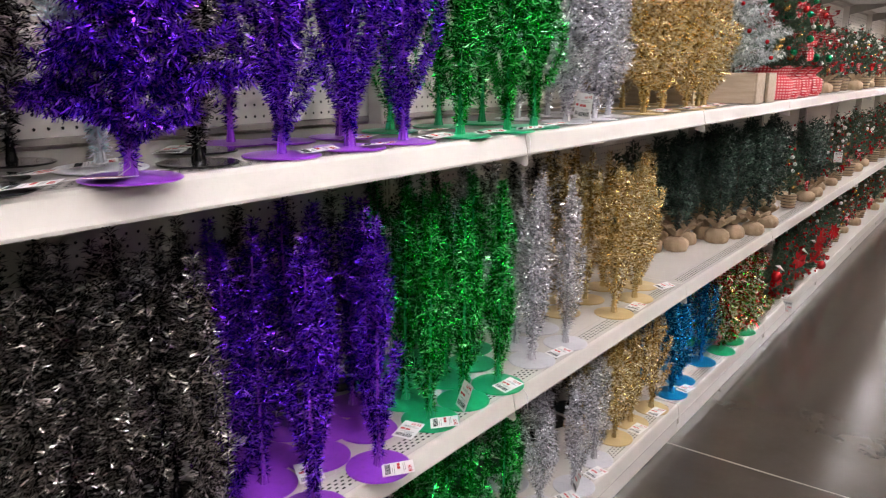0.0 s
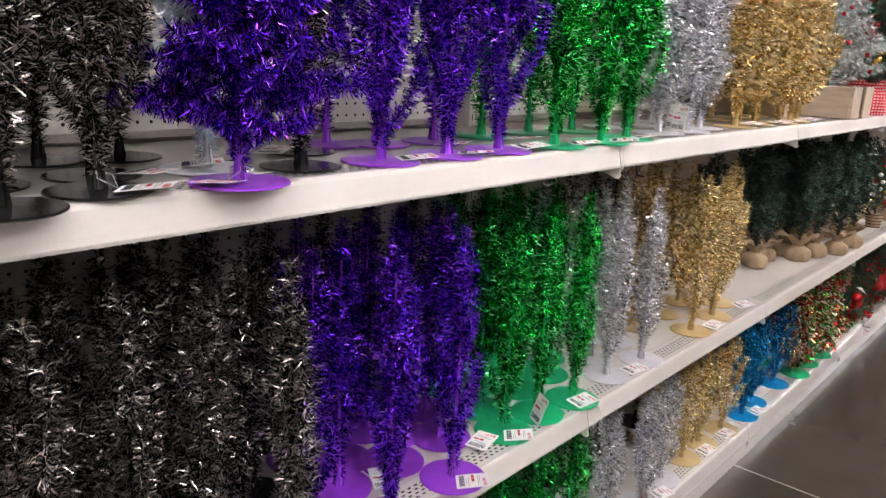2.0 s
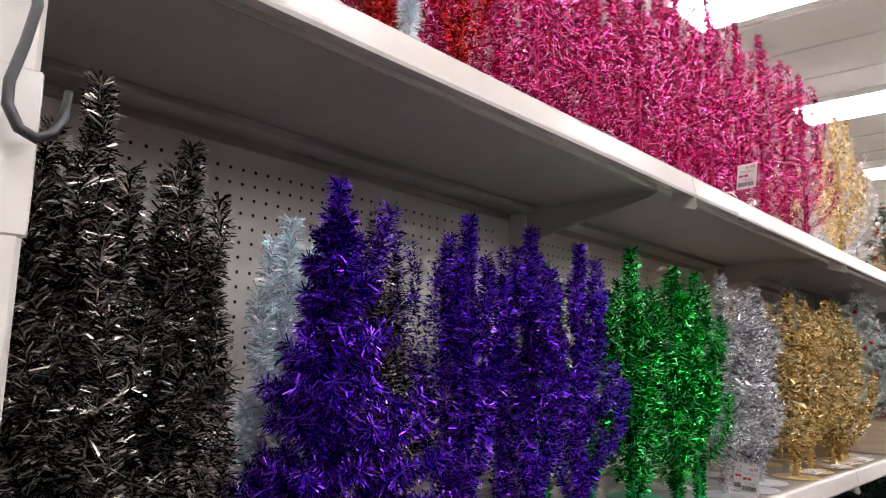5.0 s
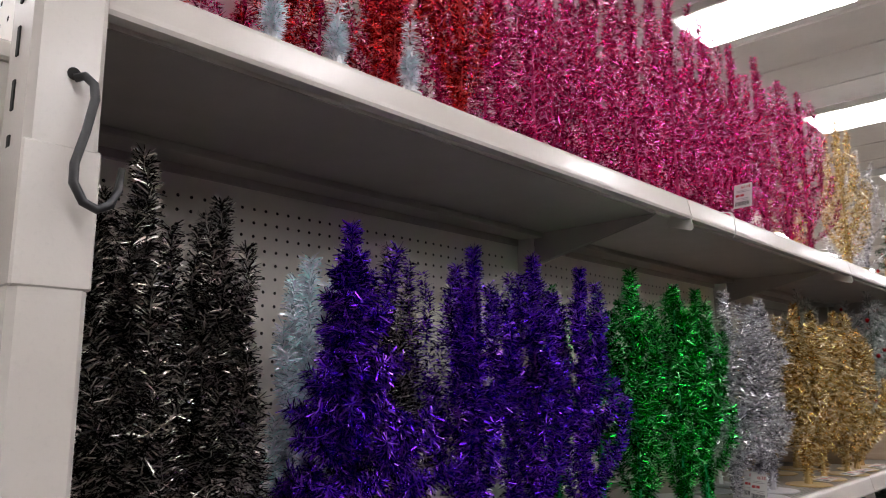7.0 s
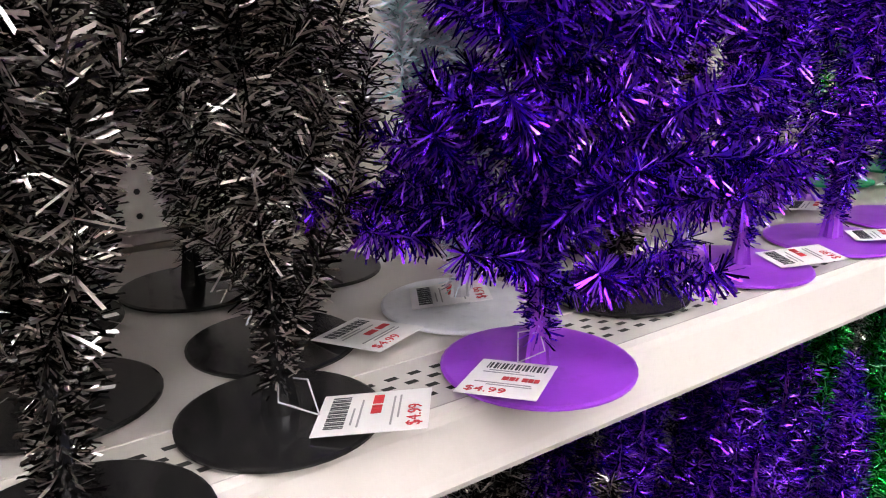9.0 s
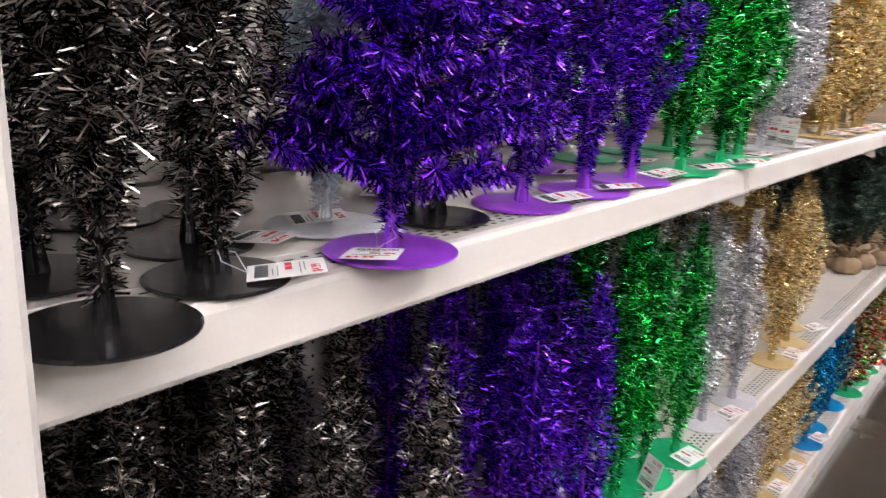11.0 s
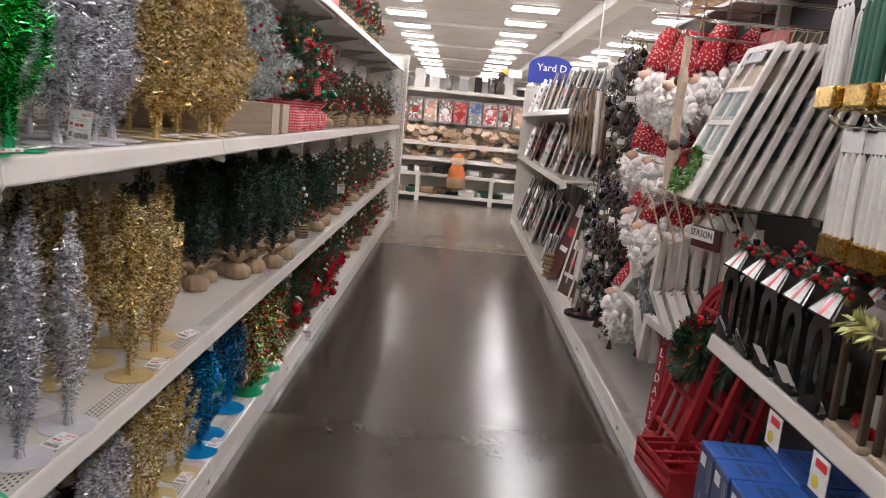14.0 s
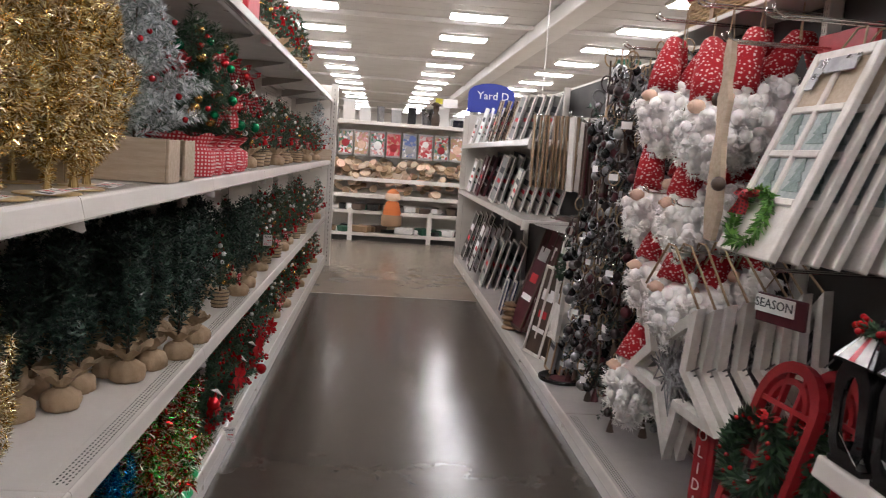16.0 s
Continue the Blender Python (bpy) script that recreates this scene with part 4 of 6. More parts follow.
def bow(root, p, s, mat="plaid"):
    """A ribbon bow: two loops and two tails of bent band."""
    g = Geo()
    for sy in (-1, 1):
        loop = [(0, 0, 0), (0.3, sy * 0.5, 0.45), (0.25, sy * 1.0, 0.5), (0.1, sy * 1.05, 0.1), (0.05, sy * 0.5, -0.05), (0, 0, 0)]
        tail = [(0, 0, 0), (0.15, sy * 0.3, -0.5), (0.1, sy * 0.55, -1.1)]
        for line in (loop, tail):
            vs = []
            for q in line:
                q = Vector(q) * s
                vs += [Vector(p) + q + Vector((0.28 * s, 0, 0.08 * s)), Vector(p) + q - Vector((0.22 * s, 0, 0.08 * s))]
            g.add(vs, [(2 * i, 2 * i + 1, 2 * i + 3, 2 * i + 2) for i in range(len(line) - 1)])
    g.ball(p, 0.28 * s, 8)
    part("bow", g, M[mat], root, "plaid ribbon bow", smooth=True)


box_words = "dark green leafy artificial tree with a burlap-wrapped base"
green_models = [pine("burlap-wrapped green trees", 0.49, 0.07, "burlap", 0.105, "boxwood", (), 31 + i, box_words, 30, 420, 0.026, "column") for i in range(2)]
for x, y in [(-0.845, 3.86), (-0.90, 3.72), (-0.84, 4.09), (-1.0, 3.62), (-1.03, 3.45), (-1.14, 3.57), (-1.0, 3.9), (-1.0, 4.15), (-1.12, 3.8), (-1.12, 4.05), (-0.95, 4.33), (-0.98, 4.55), (-1.12, 2.85), (-1.13, 3.02), (-1.1, 3.2), (-1.02, 3.3), (-1.14, 3.38), (-1.18, 3.7), (-1.18, 3.95), (-1.18, 4.2), (-1.1, 4.35), (-1.18, 4.5), (-1.1, 4.7), (-1.18, 4.9), (-1.1, 5.15), (-1.18, 5.4), (-0.93, 3.58), (-0.98, 5.35), (-0.86, 5.05), (-1.0, 5.0), (-0.86, 5.28), (-1.02, 4.8)]:
    place(green_models, rand.randrange(2), (x, y, 0.607), rand.uniform(0, 360), rand.uniform(0.93, 1.06))
# flocked trees in pale crates, upper shelf
flock = [pine("flocked trees in crates", 0.68, 0.235, "crate", 0.12, "flock", [("berry", "berry", 0.009, 44)], 51 + i, "snow-flocked artificial tree with red berries in a pale wood crate", 30, 1500, 0.032) for i in range(2)]
for i, (x, y) in enumerate([(-0.915, 3.55), (-1.09, 3.88), (-1.1, 3.25)]):
    place(flock, i, (x, y, 1.249), 0 if i < 1 else 8)
for i in range(2):
    bow(flock[i], (0.12, 0.04, 0.36), 0.045, "dark_plaid")
# decorated trees in plaid wraps, upper shelf
deco = [("gold_bauble", "bauble_gold", 0.019, 8), ("green_bauble", "bauble_green", 0.019, 8), ("red_bauble", "bauble_red", 0.017, 8), ("berry", "berry", 0.008, 14), ("white_bauble", "bauble_white", 0.013, 7)]
fest = [pine("decorated trees in plaid wraps", 0.6, 0.18, "plaid", 0.12, "pine", deco, 61 + i, "decorated artificial tree with coloured baubles and a red plaid wrap", 22, 1300, 0.034) for i in range(2)]
for f in fest:
    bow(f, (0.14, -0.03, 0.24), 0.055)
    bow(f, (0.09, 0.04, 0.42), 0.05)
    bow(f, (0.1, 0.09, 0.3), 0.04)
for i, (x, y) in enumerate([(-0.865, 4.0), (-0.87, 4.18), (-0.87, 4.4), (-0.88, 4.72), (-1.05, 4.2), (-1.05, 4.5)]):
    place(fest, i, (x, y, 1.249), rand.uniform(-40, 40))
# small decorated pines in burlap down the rest of the run
mixd = [("gold_bauble", "bauble_gold", 0.012, 5), ("white_bauble", "bauble_white", 0.012, 6), ("berry", "berry", 0.009, 22)]
small = [pine("small decorated pines", 0.42, 0.11, "burlap" if i else "basket", 0.1, "pine", mixd, 71 + i, "small decorated artificial pine with red berries and a wrapped base", 18, 1000, 0.03) for i in range(2)]
for i in range(2):
    bow(small[i], (0.09, 0.0, 0.16), 0.03, "berry" if i else "plaid")
spots = [(1.249, y) for y in (5.0, 5.3, 5.6, 5.9, 6.2, 6.6, 7.0, 7.4, 8.1, 8.6, 9.1)] + [(0.607, y) for y in (4.74, 5.55, 5.85, 6.15, 6.45, 6.8, 7.2, 7.6, 8.0, 8.5, 9.0, 9.5)] + [(0.124, y) for y in (5.55, 5.9, 6.3, 6.7, 7.1, 7.5, 8.0, 8.5, 9.0, 9.5)] + [(1.957, y) for y in (5.5, 5.9, 6.3, 6.7, 7.1, 7.45)]
for i, (z, y) in enumerate(spots):
    place(small, 0 if y == 4.74 else rand.randrange(2), (-0.87 + rand.uniform(-0.03, 0.02), y, z), rand.uniform(-60, 60), rand.uniform(0.85, 1.1))
    if z < 1.9:
        place(small, rand.randrange(2), (-1.06, y + 0.1, z), rand.uniform(0, 360), rand.uniform(0.9, 1.15))
# flocked slim tree at the end of the run
place(flock, 0, (-0.9, 9.6, 1.249), 20, 0.95)


def poinsettia(p, root, s, rng, mat="berry"):
    g = Geo()
    for ring, (n, tilt, ln) in enumerate(((6, 0.15, 1.0), (5, 0.55, 0.7))):
        for i in range(n):
            a = 2 * math.pi * i / n + ring * 0.5 + rng.random() * 0.3
            c, sn = math.cos(a), math.sin(a)
            pts = [(0, 0, 0), (0.5, 0.26, 0.12), (1.0, 0, 0.05), (0.5, -0.26, 0.12), (0.5, 0, 0.0)]
            vs = [Vector(p) + s * ln * Vector((math.sin(tilt) * q[2] + q[0] * tilt * 0.5 + 0.2 * ring, q[0] * c - q[1] * sn, q[0] * sn + q[1] * c)) for q in pts]
            g.add(vs, [(0, 4, 1), (1, 4, 2), (2, 4, 3), (3, 4, 0)])
    part("flower", g, M[mat], root, "red fabric poinsettia")


def arrangement(seed, words):
    rng = np.random.default_rng(seed)
    root = thing("christmas_arrangement", words, "arrangement", "festive arrangements on the lowest shelf")
    paths = [[(0, 0, 0.05), (0, 0, 0.3)]] + [[(0, 0, 0.06), (0.14 * math.cos(a) * rng.uniform(0.5, 1), 0.15 * math.sin(a), rng.uniform(0.08, 0.34))] for a in np.linspace(0, 6.2, 26)]
    tagged(part("needles", needles(rng, paths, 2200, 0.032, 0.005, 0.7, "pine"), M["pine"], root), kind="stuff")
    burlap_base(root, 0.06, 0.06)
    for k_ in range(3):
        poinsettia((0.08 + 0.03 * k_, rng.uniform(-0.09, 0.09), 0.12 + 0.08 * k_), root, 0.06, rng)
    g = Geo()
    for p in scatter(rng, paths, 40):
        for _ in range(2):
            g.ball(p + Vector((0.015, 0, 0)) + Vector(rng.normal(size=3) * 0.012), 0.007, 6)
    tagged(part("berry_sprays", g, M["berry"], root, "sprays of red berries", smooth=True), kind="stuff")
    part("red_bauble", Geo().ball((0.12, 0.09 - 0.16 * (seed % 2), 0.09 + 0.12 * (seed % 2)), 0.026, 14), M["bauble_red"], root, smooth=True)
    part("cream_leaf", Geo().add([(0.1, -0.06, 0.26), (0.125, -0.055, 0.255), (0.14, -0.03, 0.23), (0.115, -0.035, 0.26)], [(0, 1, 2, 3)]), M["bauble_white"], root)
    return root


berry_mesh = Geo().ball((0, 0, 0), 0.008, 8).mesh("berry", True)
berry_mesh.materials.append(M["berry"])
arr = [arrangement(81 + i, "red poinsettia and berry arrangement in a burlap wrap") for i in range(2)]
for i, y in enumerate((4.25, 4.5, 4.75, 5.0, 5.25)):
    place(arr, i, (-0.87, y, 0.124), rand.uniform(-55, 55), rand.uniform(0.92, 1.08))
# red and plain gifts on the far top shelf
for i, y in enumerate((4.2, 4.45, 4.75, 5.1)):
    gb = thing("gift_bag", "red paper gift bag with string handles", "gift bag", "gift bags on the top shelf", (-0.9, y, 1.957), rand.uniform(-15, 15))
    part("bag", Geo().box((-0.06, -0.08, 0), (0.06, 0.08, 0.2), 0.004), M["red_base"] if i % 2 else M["burlap"], gb)
    part("handle", Geo().tube([(0.05, -0.03, 0.2), (0.05, -0.028, 0.25), (0.05, 0, 0.27), (0.05, 0.028, 0.25), (0.05, 0.03, 0.2)], 0.0025, 6), M["tag"], gb)
place(small, 1, (-0.88, 4.0, 1.957), 30, 1.0)
# slotted post that closes the run
ep = thing("end_post", "white perforated steel post at the end of the shelving", "post")
part("post", Geo().box((-0.80, 10.13, 0), (-0.72, 10.2, 2.12), 0.006), M["shelf"], ep)
g = Geo()
for i in range(40):
    g.box((-0.763, 10.1286, 0.05 + 0.0508 * i), (-0.757, 10.131, 0.078 + 0.0508 * i))
tagged(part("slot_strip", g, M["hole"], ep, "column of dark slots"), kind="stuff")
part("end_panel", Geo().box((-1.3, 10.14, 0), (-0.80, 10.16, 2.1)), M["peg"], ep)

# ---- gondola across the aisle: deck, back panels, shelves ----
RX, RB = 0.83, 1.30
M["navy"] = surface("navy_board", (0.02, 0.03, 0.09), (0.03, 0.04, 0.12), rough=0.4)
M["white_wood"] = surface("white_washed_wood", (0.70, 0.66, 0.61), (0.55, 0.50, 0.45), rough=0.6, scale=14, fine=90, bump=0.3, vary=0.12)
M["dark_wood"] = surface("dark_wood", (0.075, 0.045, 0.03), (0.05, 0.03, 0.02), rough=0.5, scale=10, fine=70, stretch=(1, 1, 0.2))
M["brown_wood"] = surface("brown_wood", (0.27, 0.17, 0.09), (0.2, 0.12, 0.06), rough=0.55, scale=10, fine=70, stretch=(1, 1, 0.2))
M["maroon"] = surface("maroon_paint", (0.085, 0.010, 0.016), (0.055, 0.008, 0.012), rough=0.5, scale=10)
M["red_paint"] = surface("red_paint", (0.33, 0.014, 0.02), (0.24, 0.011, 0.015), rough=0.45, scale=12, fine=80, bump=0.25)
M["grey_board"] = surface("grey_board", (0.3, 0.29, 0.28), (0.22, 0.22, 0.21), rough=0.6, scale=9)
M["bell_dark"] = surface("dark_bell", (0.05, 0.035, 0.035), (0.09, 0.07, 0.07), rough=0.3, metal=0.8, scale=20)
M["bell_silver"] = surface("silver_bell", (0.4, 0.39, 0.4), (0.25, 0.25, 0.26), rough=0.28, metal=1.0, scale=20)
M["plush"] = surface("white_plush", (0.93, 0.90, 0.87), (0.88, 0.83, 0.79), rough=0.95, scale=30, fine=260, bump=0.8, sheen=0.4, vary=0.03)
M["skin"] = surface("peach_felt", (0.72, 0.48, 0.36), rough=0.9, scale=20)
def knit(name, ground, fleck, scale):
    """Ribbed knit with small pale flecks."""
    m, t, p = shader(name)
    co = t.nodes.new("ShaderNodeTexCoord")
    vo = t.nodes.new("ShaderNodeTexVoronoi")
    vo.inputs["Scale"].default_value = scale
    t.links.new(co.outputs["Object"], vo.inputs["Vector"])
    fine = noise_node(t, 320, 3, 0.6)
    c1 = mix_node(t, ramp(t, fine, 0.3, 0.8), ground, tuple(v * 0.6 for v in ground))
    t.links.new(mix_node(t, ramp(t, vo.outputs["Distance"], 0.36, 0.28), c1, fleck), p.inputs["Base Color"])
    p.inputs["Roughness"].default_value = 0.95
    bp = t.nodes.new("ShaderNodeBump")
    bp.inputs["Strength"].default_value, bp.inputs["Distance"].default_value = 0.6, 0.002
    t.links.new(fine, bp.inputs["Height"])
    t.links.new(bp.outputs[0], p.inputs["Normal"])
    return m


M["nordic"] = knit("red_knit", (0.4, 0.006, 0.015), (0.66, 0.45, 0.43), 115)
M["fur"] = island("white_fur", [(0, (0.84, 0.79, 0.76)), (0.5, (0.9, 0.87, 0.84)), (1, (0.94, 0.92, 0.9))], 0.9, metal=0.0)
M["rope"] = surface("jute_rope", (0.36, 0.26, 0.16), rough=0.95, fine=300, bump=0.7)
M["blue_box"] = surface("blue_card", (0.045, 0.15, 0.5), (0.03, 0.11, 0.4), rough=0.4, scale=5, bump=0.03)
M["navy_box"] = surface("night_blue_card", (0.015, 0.025, 0.10), (0.05, 0.075, 0.17), rough=0.4, scale=9, bump=0.03)
M["sign_blue"] = surface("sign_blue", (0.02, 0.04, 0.3), (0.02, 0.035, 0.26), rough=0.4)
M["wicker"] = surface("wicker", (0.42, 0.28, 0.13), (0.28, 0.18, 0.08), rough=0.7, scale=40, fine=160, bump=0.5, vary=0.25)
M["wax"] = surface("candle_wax", (0.78, 0.76, 0.72), (0.72, 0.7, 0.66), rough=0.45, bump=0.02)
M["gold_foil"] = surface("gold_foil_band", (0.7, 0.45, 0.12), (0.55, 0.33, 0.07), rough=0.25, metal=1.0, scale=60, bump=0.6)
M["leaf"] = island("wreath_leaves", [(0, (0.03, 0.1, 0.015)), (0.6, (0.1, 0.25, 0.04)), (1, (0.2, 0.4, 0.08))], 0.5, metal=0.0)
M["gold_leaf"] = island("gold_holly", [(0, (0.2, 0.22, 0.06)), (0.6, (0.42, 0.4, 0.14)), (1, (0.6, 0.56, 0.25))], 0.4, metal=0.3)
M["teal_print"] = surface("printed_pines", (0.40, 0.43, 0.42), (0.27, 0.31, 0.30), rough=0.6, scale=45, fine=120, vary=0.25)
M["print_pine"] = surface("printed_pine_trees", (0.13, 0.19, 0.17), (0.24, 0.30, 0.28), rough=0.6, scale=70, fine=200, vary=0.2)
M["twig"] = surface("grey_twigs", (0.34, 0.34, 0.34), (0.06, 0.055, 0.05), rough=0.8, scale=38, fine=160, bump=1.0, vary=0.3)
M["sign_green"] = surface("sign_green", (0.02, 0.13, 0.08), rough=0.5, scale=10)
M["orange"] = surface("orange_cloth", (0.62, 0.16, 0.03), rough=0.9, scale=15)
M["yellow"] = surface("yellow_card", (0.75, 0.65, 0.08), rough=0.6)
M["dull_green"] = surface("dark_green_cloth", (0.015, 0.07, 0.04), (0.02, 0.1, 0.055), rough=0.7, scale=6)
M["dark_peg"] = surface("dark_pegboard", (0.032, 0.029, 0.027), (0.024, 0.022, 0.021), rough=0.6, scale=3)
M["clear"] = glass_like("clear_pane")

RBAYS = [-1.24 + 1.22 * i for i in range(11)]
for i in range(len(RBAYS) - 1):
    a, b = RBAYS[i], min(RBAYS[i + 1], 11.2)
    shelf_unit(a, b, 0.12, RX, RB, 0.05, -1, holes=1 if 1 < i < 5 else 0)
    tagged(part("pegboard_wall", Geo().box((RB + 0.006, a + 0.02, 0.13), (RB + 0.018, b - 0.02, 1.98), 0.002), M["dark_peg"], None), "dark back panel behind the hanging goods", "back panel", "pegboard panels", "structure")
    upright(RB - 0.016, a, 2.0)
g = Geo()
for a, b in zip(RBAYS, RBAYS[1:]):
    g.box((0.845, a + 0.002, 0.0), (0.865, b - 0.002, 0.068), 0.002)
setting("baseboard_2", g, M["shelf"], "cream kick plate under the deck", "kick plate")
setting("partition_2", Geo().box((1.32, -1.24, 0), (1.36, 10.95, 2.0)), M["peg"], "plain core wall between the two shelf sides", "partition")
ep = thing("shelf_end", "cream steel end panel of the shelving", "panel")
part("panel", Geo().box((0.84, 10.96, 0), (1.36, 10.99, 1.93), 0.004), M["shelf"], ep)
shelf_unit(1.2, 2.78, 0.76, 0.87, RB, 0.05, -1)
shelf_unit(-0.02, 1.2, 0.76, 0.87, RB, 0.05, -1)
for z in (1.55, 0.98):
    for a, b in ((6.42, 7.3), (7.3, 8.52), (8.52, 9.74), (9.74, 10.96)):
        shelf_unit(a, b, z, 0.83, RB, 0.05, -1)
dv = thing("shelf_divider", "cream steel divider at the end of the frame shelves", "panel")
part("panel", Geo().box((0.90, 10.9, 0.12), (1.3, 10.92, 1.9)), M["shelf"], dv)


def outline_board(pts, t):
    """A flat board cut to an outline in y, z, t thick in x, centred on x = 0."""
    g, n = Geo(), len(pts)
    g.add([(-t / 2, y, z) for y, z in pts] + [(t / 2, y, z) for y, z in pts], [tuple(range(n)), tuple(reversed(range(n, 2 * n)))] + [(i, (i + 1) % n, (i + 1) % n + n, i + n) for i in range(n)])
    return g


def ring_board(outer, inner, t):
    """A board with an opening: outer and inner outlines have as many points."""
    g, n = Geo(), len(outer)
    vs = [(-t / 2, *p) for p in outer] + [(-t / 2, *p) for p in inner] + [(t / 2, *p) for p in outer] + [(t / 2, *p) for p in inner]
    fs = []
    for i in range(n):
        j = (i + 1) % n
        fs += [(i, j, n + j, n + i), (2 * n + j, 2 * n + i, 3 * n + i, 3 * n + j), (j, i, 2 * n + i, 2 * n + j), (n + i, n + j, 3 * n + j, 3 * n + i)]
    return g.add(vs, fs)


def prong(y, z, x0=0.80, x1=1.3):
    h = thing("peg_hook", "chrome double wire display hook", "hook", "display hooks")
    for dy in (-0.02, 0.02):
        part("wire", Geo().tube([(x1, y + dy, z), (x0 + 0.02, y + dy, z + 0.0), (x0, y + dy, z + 0.008), (x0 - 0.004, y + dy, z + 0.024)], 0.0035, 8), M["chrome"], h, smooth=True)
    part("crossbar", Geo().tube([(x0 + 0.04, y - 0.02, z), (x0 + 0.04, y + 0.02, z)], 0.003, 6), M["chrome"], h)
    part("plate", Geo().box((x1 - 0.004, y - 0.03, z - 0.03), (x1, y + 0.03, z + 0.02), 0.002), M["chrome"], h)


def wreath_parts(root, c, r, tube, mat, seed, bow_at=None, normal="x", berries=0):
    rng = np.random.default_rng(seed)
    ring = [(c[0], c[1] + r * math.cos(a), c[2] + r * math.sin(a)) for a in np.linspace(0, 2 * math.pi, 25)]
    v, n = strips(rng, [ring], 900 * (tube / 0.03), tube, tube * 0.45, 0.6)
    leaves = tagged(part("wreath", strip_mesh("wreath", v, n, M[mat]), M[mat], root, "leafy wreath"), kind="stuff")
    for _ in range(berries):
        a = rng.uniform(0, 6.28)
        part("berry", berry_mesh, M["berry"], leaves).location = (c[0] - tube * 0.5, c[1] + (r + rng.uniform(-1, 1) * tube * 0.5) * math.cos(a), c[2] + (r + rng.uniform(-1, 1) * tube * 0.5) * math.sin(a))
    if bow_at:
        bow(leaves, bow_at, tube * 1.6, "dark_plaid")


def window_frame(full):
    """White wooden window with four printed panes; origin at its top edge, hanging down in y, z, facing -x."""
    root = thing("window_decoration", "whitewashed wooden window frame with printed pine panes", "wall decor", "window frames hung on a hook")
    w, h, t = 0.15, 0.6, 0.022
    for nm, lo, hi in (("stile", (-t / 2, -w, -h), (t / 2, -w + 0.03, 0)), ("stile", (-t / 2, w - 0.03, -h), (t / 2, w, 0)), ("rail", (-t / 2, -w + 0.03, -0.03), (t / 2, w - 0.03, 0)),
                       ("rail", (-t / 2, -w + 0.03, -0.185), (t / 2, w - 0.03, -0.165)), ("rail", (-t / 2, -w + 0.03, -0.315), (t / 2, w - 0.03, -0.295)), ("rail", (-t / 2, -w + 0.03, -0.45), (t / 2, w - 0.03, -0.43)), ("mullion", (-t / 2, -0.01, -0.43), (t / 2, 0.01, -0.03)),
                       ("lower_panel", (-t / 2 + 0.004, -w + 0.03, -h), (t / 2 - 0.002, w - 0.03, -0.45))):
        part(nm, Geo().box(lo, hi, 0.003), M["white_wood"], root)
    for a, b in ((-0.165, -0.03), (-0.295, -0.185), (-0.43, -0.315)):
        for y0, y1 in ((-w + 0.03, -0.01), (0.01, w - 0.03)):
            part("printed_pane", Geo().box((-0.002, y0, a), (0.004, y1, b)), M["pale_wood"] if a > -0.2 else M["teal_print"], root)
            if a < -0.2:
                cy = (y0 + y1) / 2
                for k_ in range(3):
                    zz, q = a + 0.02 + k_ * 0.028, 0.038 - 0.009 * k_
                    part("printed_pine", outline_board([(cy - q, zz), (cy + q, zz), (cy, zz + 0.045)], 0.002), M["print_pine"], root).location.x = -0.004
    part("hanger", Geo().tube([(0, -0.05, 0), (0, -0.02, 0.06), (0, 0.02, 0.06), (0, 0.05, 0)], 0.003, 6), M["rope"], root, "jute loop")
    if full:
        part("ribbon", Geo().box((-0.018, -0.09, -0.075), (-0.013, 0.09, -0.03), 0.002).box((-0.017, 0.06, -0.12), (-0.013, 0.1, -0.05), 0.002), M["bell_silver"], root, "silver ribbon")
        wreath_parts(root, (-0.025, 0.02, -0.50), 0.075, 0.03, "leaf", 5, (-0.05, 0.06, -0.45))
    else:
        wreath_parts(root, (-0.02, 0.02, -0.50), 0.07, 0.022, "leaf", 6)
    return root


TILT_W = 22
wf, wf2 = window_frame(True), window_frame(False)
wf.matrix_basis = pose(1.03, 3.10, 1.735, 0, TILT_W, 0) @ pose(0, 0, 0)
for i in range(8):
    m = pose(1.085 + 0.043 * i, 3.09 - 0.012 * i, 1.735, 0, TILT_W - 0.7 * i, rand.uniform(-2, 2))
    if i == 0:
        wf2.matrix_basis = m
    else:
        copy_thing(wf2, m)
prong(3.10, 1.80, 0.80, 1.6)
prong(2.82, 1.83, 0.80, 1.6)


